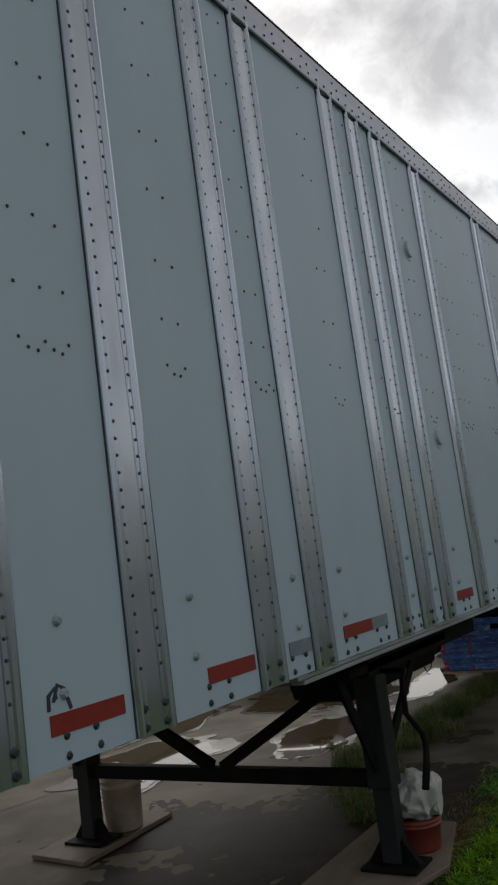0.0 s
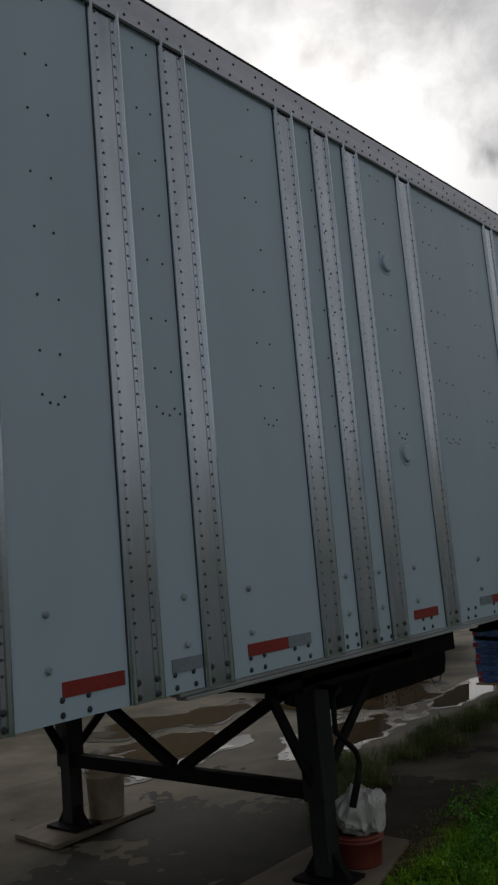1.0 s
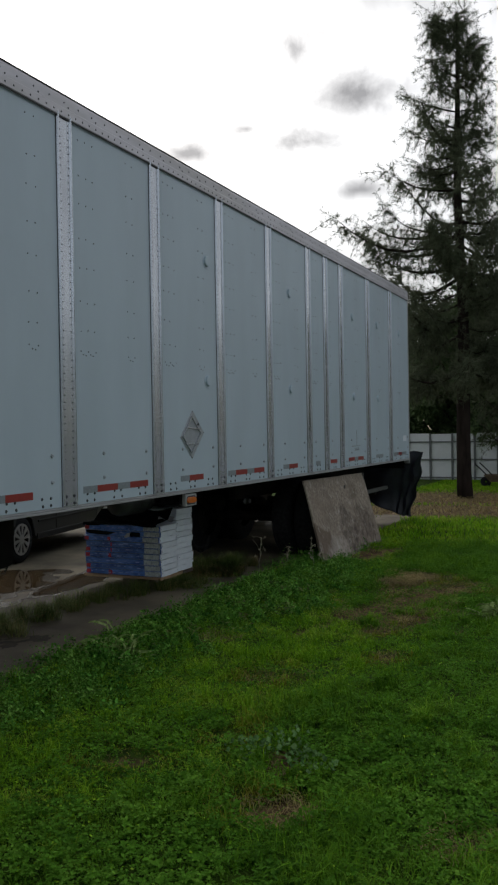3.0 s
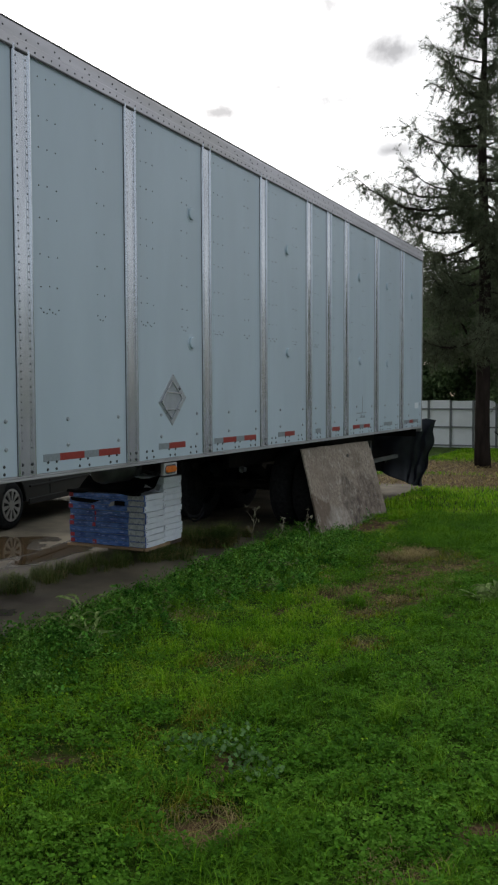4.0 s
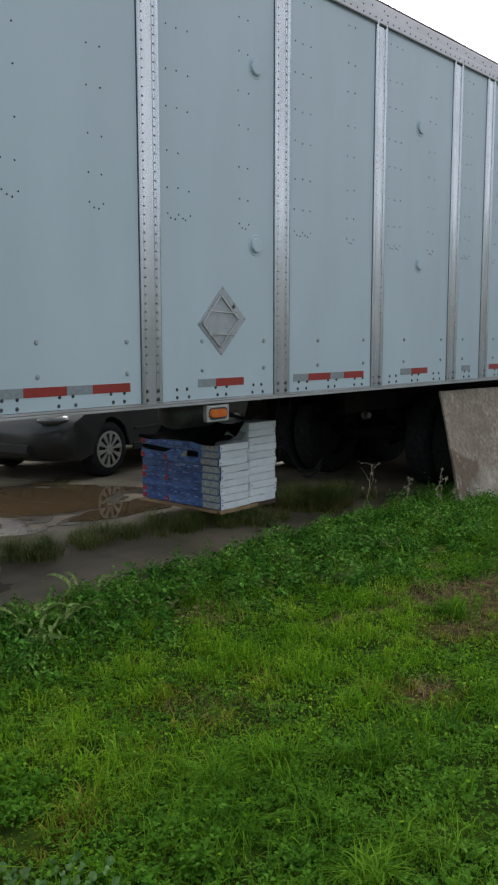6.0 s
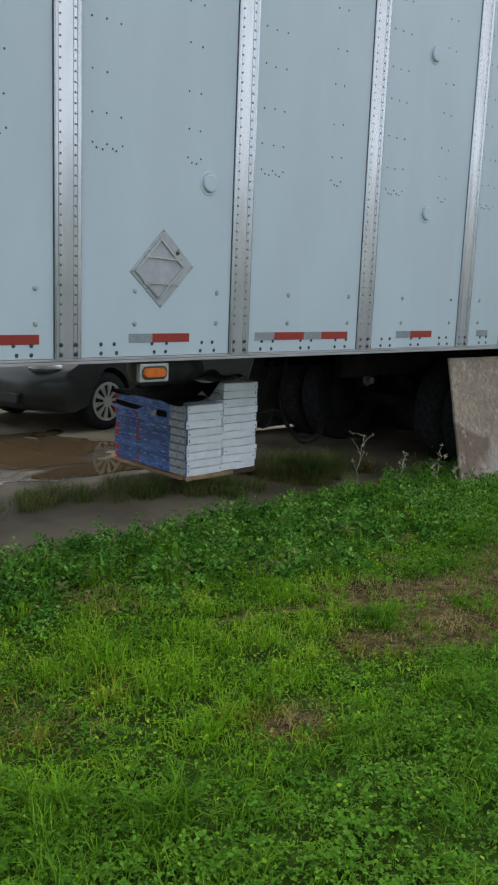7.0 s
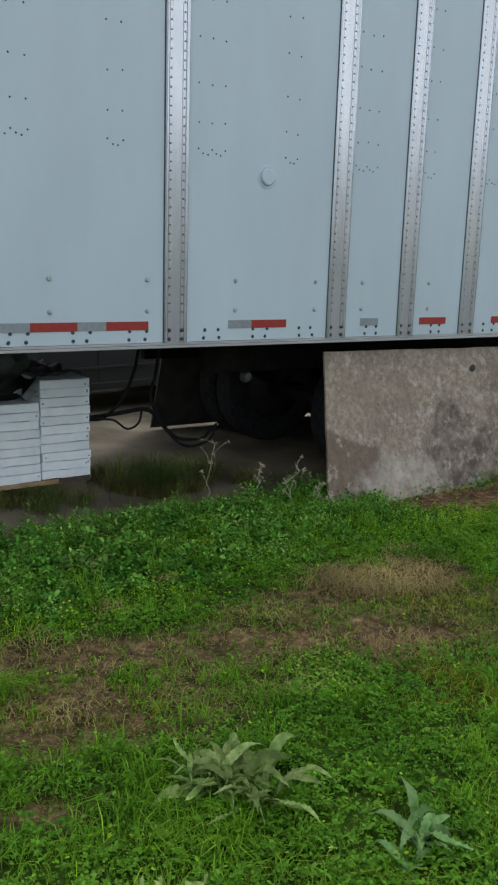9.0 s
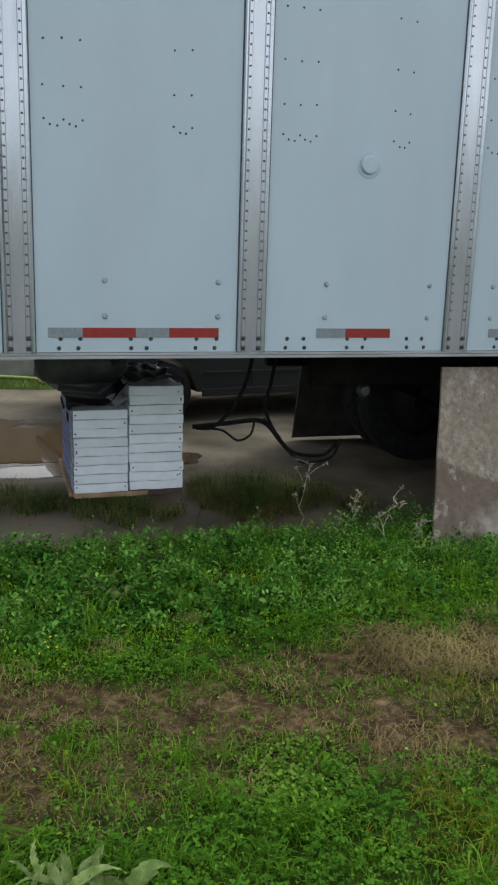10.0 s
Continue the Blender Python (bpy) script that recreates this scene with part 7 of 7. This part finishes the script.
# ---- single plants ----
def rosette(x, y, n, size, seed, label, mat, lift=0.35, wide=0.075, lobes=0.32, stem=0.0):
    r = np.random.default_rng(seed)
    plant = thing("rosette_weed", label, "weed", "broad rosettes in the lawn", at=pose(x, y, ground_z(x, y) + stem))
    for k in range(n):
        a = k * 2.399 + r.uniform(-0.9, 0.9)
        ox, oy = r.normal() * size * 0.16, r.normal() * size * 0.16
        ln = size * r.uniform(0.45, 1.12)
        el = min(1.35, lift * r.uniform(0.1, 2.0))
        tw, bow = r.normal() * 1.1, r.normal() * 0.45
        bm = bmesh.new()
        rows = []
        for i in range(18):
            s = i / 17
            w = ln * wide * math.sin(math.pi * min(1, 0.10 + 0.88 * s ** 1.25)) * (1 - lobes + 2 * lobes * (i % 2)) + 0.0015
            rad = ln * s * (0.35 + 0.65 * math.cos(el * (1 - 0.5 * s)))
            zz = ln * (math.sin(el) * s * 1.3 - 0.85 * s * s * math.sin(el)) + 0.012 + ln * 0.03 * math.sin(s * 9 + k)
            c = Vector((ox + math.cos(a + bow * s) * rad, oy + math.sin(a + bow * s) * rad, zz))
            sd = Vector((-math.sin(a) * math.cos(tw * s), math.cos(a) * math.cos(tw * s), math.sin(tw * s))) * w
            back = Vector((math.cos(a), math.sin(a), 0)) * (ln * 0.03 * (i % 2))
            rows.append([bm.verts.new(c - sd - back + Vector((0, 0, w * 0.6))), bm.verts.new(c), bm.verts.new(c + sd - back + Vector((0, 0, w * 0.6)))])
        for u, w2 in zip(rows, rows[1:]):
            for j in range(2):
                bm.faces.new((u[j], w2[j], w2[j + 1], u[j + 1]))
        part("leaf", bm, mat, plant, smooth=True)
    return plant


PALE, BROAD = "pale grey-green rosette of toothed leaves in the lawn", "rosette of broad blue-green leaves in the lawn"
for x, y, n, s, sd, lf, wd, lb in ((1.47, 8.17, 120, 0.235, 3, 0.78, 0.058, 0.40), (1.42, 7.86, 15, 0.17, 4, 0.6, 0.045, 0.35), (1.36, 7.98, 9, 0.13, 14, 0.5, 0.045, 0.35), (1.0, 8.73, 40, 0.19, 1, 0.95, 0.085, 0.10), (1.09, 8.80, 18, 0.21, 15, 0.8, 0.085, 0.10), (0.90, 8.66, 16, 0.15, 21, 0.6, 0.07, 0.12),
                                   (-1.5, 6.5, 18, 0.25, 7, 0.8, 0.05, 0.1), (-1.2, 6.38, 16, 0.22, 8, 0.8, 0.05, 0.1), (-1.36, 6.62, 14, 0.20, 11, 0.8, 0.05, 0.1), (-1.75, 7.0, 14, 0.20, 12, 0.8, 0.05, 0.1)):
    rosette(x, y, n, s, sd, PALE, M_PALELEAF, lf, wd, lb, 0.05 if x < 0 else 0.022)
for x, y, n, s, sd, lf, wd, lb in ((1.48, 9.09, 15, 0.175, 2, 0.9, 0.095, 0.12), (1.56, 8.97, 10, 0.12, 10, 0.5, 0.085, 0.2)):
    rosette(x, y, n, s, sd, BROAD, M_BLUELEAF, lf, wd, lb)
# small yellow flowers
for k in range(7):
    r = np.random.default_rng(90 + k)
    x, y = -0.47 + r.uniform(-0.07, 0.07), 8.70 + r.uniform(-0.10, 0.10)
    fl = thing("yellow_flower", "tiny yellow flower on a thin green stem", "flower", "yellow flowers by the weeds", at=pose(x, y, ground_z(x, y)))
    h = r.uniform(0.06, 0.12)
    bm = bmesh.new()
    tube(bm, [(0, 0, 0), (0.008, 0.004, h * 0.6), (0.012, 0.01, h)], [0.0022, 0.0018, 0.0015], 5)
    part("stem", bm, M_LEAF, fl)
    bm = bmesh.new()
    lathe(bm, [(0.0, 0.002), (0.0045, 0.003), (0.005, 0.001), (0.0, -0.002)], (0.012, 0.01, h), (0.3, 0.1, 1), 8)
    part("bloom", bm, M_BLOOM, fl, smooth=True)


def dead_stalk(x, y, h, seed):
    r = np.random.default_rng(seed)
    st = thing("dry_stalk", "pale dry branching weed stalk", "weed", "dry stalks by the board", at=pose(x, y, max(0.0, ground_z(x, y))))
    bm = bmesh.new()
    pts = [Vector((0, 0, 0))]
    for k in range(6):
        pts.append(pts[-1] + Vector((r.normal() * 0.02, r.normal() * 0.03, h / 6)))
    tube(bm, pts, [0.004, 0.004, 0.0035, 0.003, 0.0025, 0.002, 0.0015], 6, False)
    for k in range(5):
        b = pts[2 + k % 5]
        d = Vector((r.normal() * 0.5, r.normal(), 0.7)).normalized()
        e = b + d * h * r.uniform(0.15, 0.35)
        tube(bm, [b, (b + e) / 2 + Vector((0, 0, 0.01)), e], [0.002, 0.002, 0.0012], 5, False)
        pts.append(e)
    part("stem", bm, M_STALK, st)
    c = [(q.x, q.y, q.z) for q in pts[4:]]
    v, t = tufts(r, c, [(0, 0, 0.2)] * len(c), 0.03, 6, 0.008)
    ob = new("seed_spray", tri_mesh("seed_spray", v, t, M_STALK))
    ob.parent = st
    tagged(ob, "pale dry seed heads", kind="stuff")


for x, y, h, s in ((-2.0, 10.42, 0.42, 1), (-1.75, 10.72, 0.25, 2), (-1.45, 10.82, 0.30, 3), (-1.36, 10.94, 0.16, 4)):
    dead_stalk(x, y, h, s)


# ---- wheelbarrow parked by the fence, past the far tree ----
barrow = thing("wheelbarrow", "old wheelbarrow with a brown tray and black handles behind the tree", "wheelbarrow", at=pose(-1.45, 26.3, 0.0, 0, 0, -8))
tray = bmesh.new()
outline = [((-0.18, -0.20), (0.62, -0.24), (0.62, 0.24), (-0.18, 0.20)), ((-0.34, -0.30), (0.92, -0.36), (0.92, 0.36), (-0.34, 0.30))]
lo_r, hi_r = [[tray.verts.new((x, y, z)) for x, y in ring] for ring, z in zip(outline, (0.16, 0.36))]
tray.faces.new(lo_r[::-1])
for k in range(4):
    tray.faces.new((lo_r[k], lo_r[(k + 1) % 4], hi_r[(k + 1) % 4], hi_r[k]))
ext = bmesh.ops.extrude_face_region(tray, geom=tray.faces[:])
bmesh.ops.translate(tray, verts=[v for v in ext["geom"] if isinstance(v, bmesh.types.BMVert)], vec=(0, 0, 0.012))
bmesh.ops.recalc_face_normals(tray, faces=tray.faces)
part("tray", tray, M_RUST, barrow, "dull brown tray")
for sy in (-1, 1):
    bm = bmesh.new()
    tube(bm, [(0.55, 0.20 * sy, 0.13), (-0.15, 0.22 * sy, 0.24), (-0.40, 0.24 * sy, 0.50), (-0.62, 0.25 * sy, 0.70)], 0.018, 8)
    part("handle", bm, M_RUBBER, barrow, "black bent handle", smooth=True)
    bm = bmesh.new()
    bar(bm, (0.55, 0.20 * sy, 0.14), (0.62, 0.22 * sy, 0.0), 0.03)
    part("leg", bm, M_RUBBER, barrow)
bm = bmesh.new()
lathe(bm, [(0.06, -0.035), (0.13, -0.04), (0.155, -0.02), (0.155, 0.02), (0.13, 0.04), (0.06, 0.035), (0.02, 0.0)], (-0.36, 0.0, 0.155), (0, 1, 0), 20)
part("wheel", bm, M_RUBBER, barrow, smooth=True)
bm = bmesh.new()
bmesh.ops.create_icosphere(bm, subdivisions=3, radius=1.0)
for v in bm.verts:
    c = v.co * (1 + 0.18 * noise.noise(v.co * 1.7))
    v.co = Vector((c.x * 0.42 + 0.55, c.y * 0.30, max(-0.55, c.z) * 0.42 + 0.42))
part("load", bm, M_DARKWOOD, barrow, "dark brown heaped load", smooth=True)


# ---- round-leaved mallow in the lawn ----
def mallow(x, y, n, size, seed):
    r = np.random.default_rng(seed)
    plant = thing("mallow_plant", "low mallow plant with round blue-green leaves in the lawn", "weed", "mallows in the lawn", at=pose(x, y, ground_z(x, y)))
    for k in range(n):
        a, rad = k * 2.399 + r.uniform(-0.4, 0.4), size * math.sqrt((k + 0.6) / n)
        c = Vector((math.cos(a) * rad, math.sin(a) * rad, r.uniform(0.03, 0.085)))
        tilt = Matrix.Rotation(r.uniform(-0.9, 0.9), 3, "X") @ Matrix.Rotation(r.uniform(-0.9, 0.9), 3, "Y")
        w = r.uniform(0.010, 0.020)
        bm = bmesh.new()
        mid = bm.verts.new(c - tilt @ Vector((0, 0, 0.011)))
        rim = []
        for j in range(14):
            t = j / 14 * 2 * math.pi
            q = w * (1.0 - 0.10 * (j % 2)) * (1 - 0.45 * max(0.0, math.cos(t - a - math.pi)) ** 6)
            rim.append(bm.verts.new(c + tilt @ Vector((math.cos(t) * q, math.sin(t) * q, 0.006 * math.cos(3 * t)))))
        for j in range(14):
            bm.faces.new((mid, rim[j], rim[(j + 1) % 14]))
        part("leaf", bm, M_BLUELEAF, plant, smooth=True)
        bm = bmesh.new()
        tube(bm, [(0, 0, 0), (c.x * 0.6, c.y * 0.6, c.z * 0.7), (c.x, c.y, c.z - 0.010)], [0.002, 0.0018, 0.0014], 5, False)
        part("stalk", bm, M_LEAF, plant)


for x, y, n, size, seed in ((0.40, 5.30, 40, 0.16, 1), (0.66, 5.08, 36, 0.13, 2), (0.52, 5.20, 22, 0.10, 3), (0.28, 5.16, 26, 0.12, 4)):
    mallow(x, y, n, size, seed)
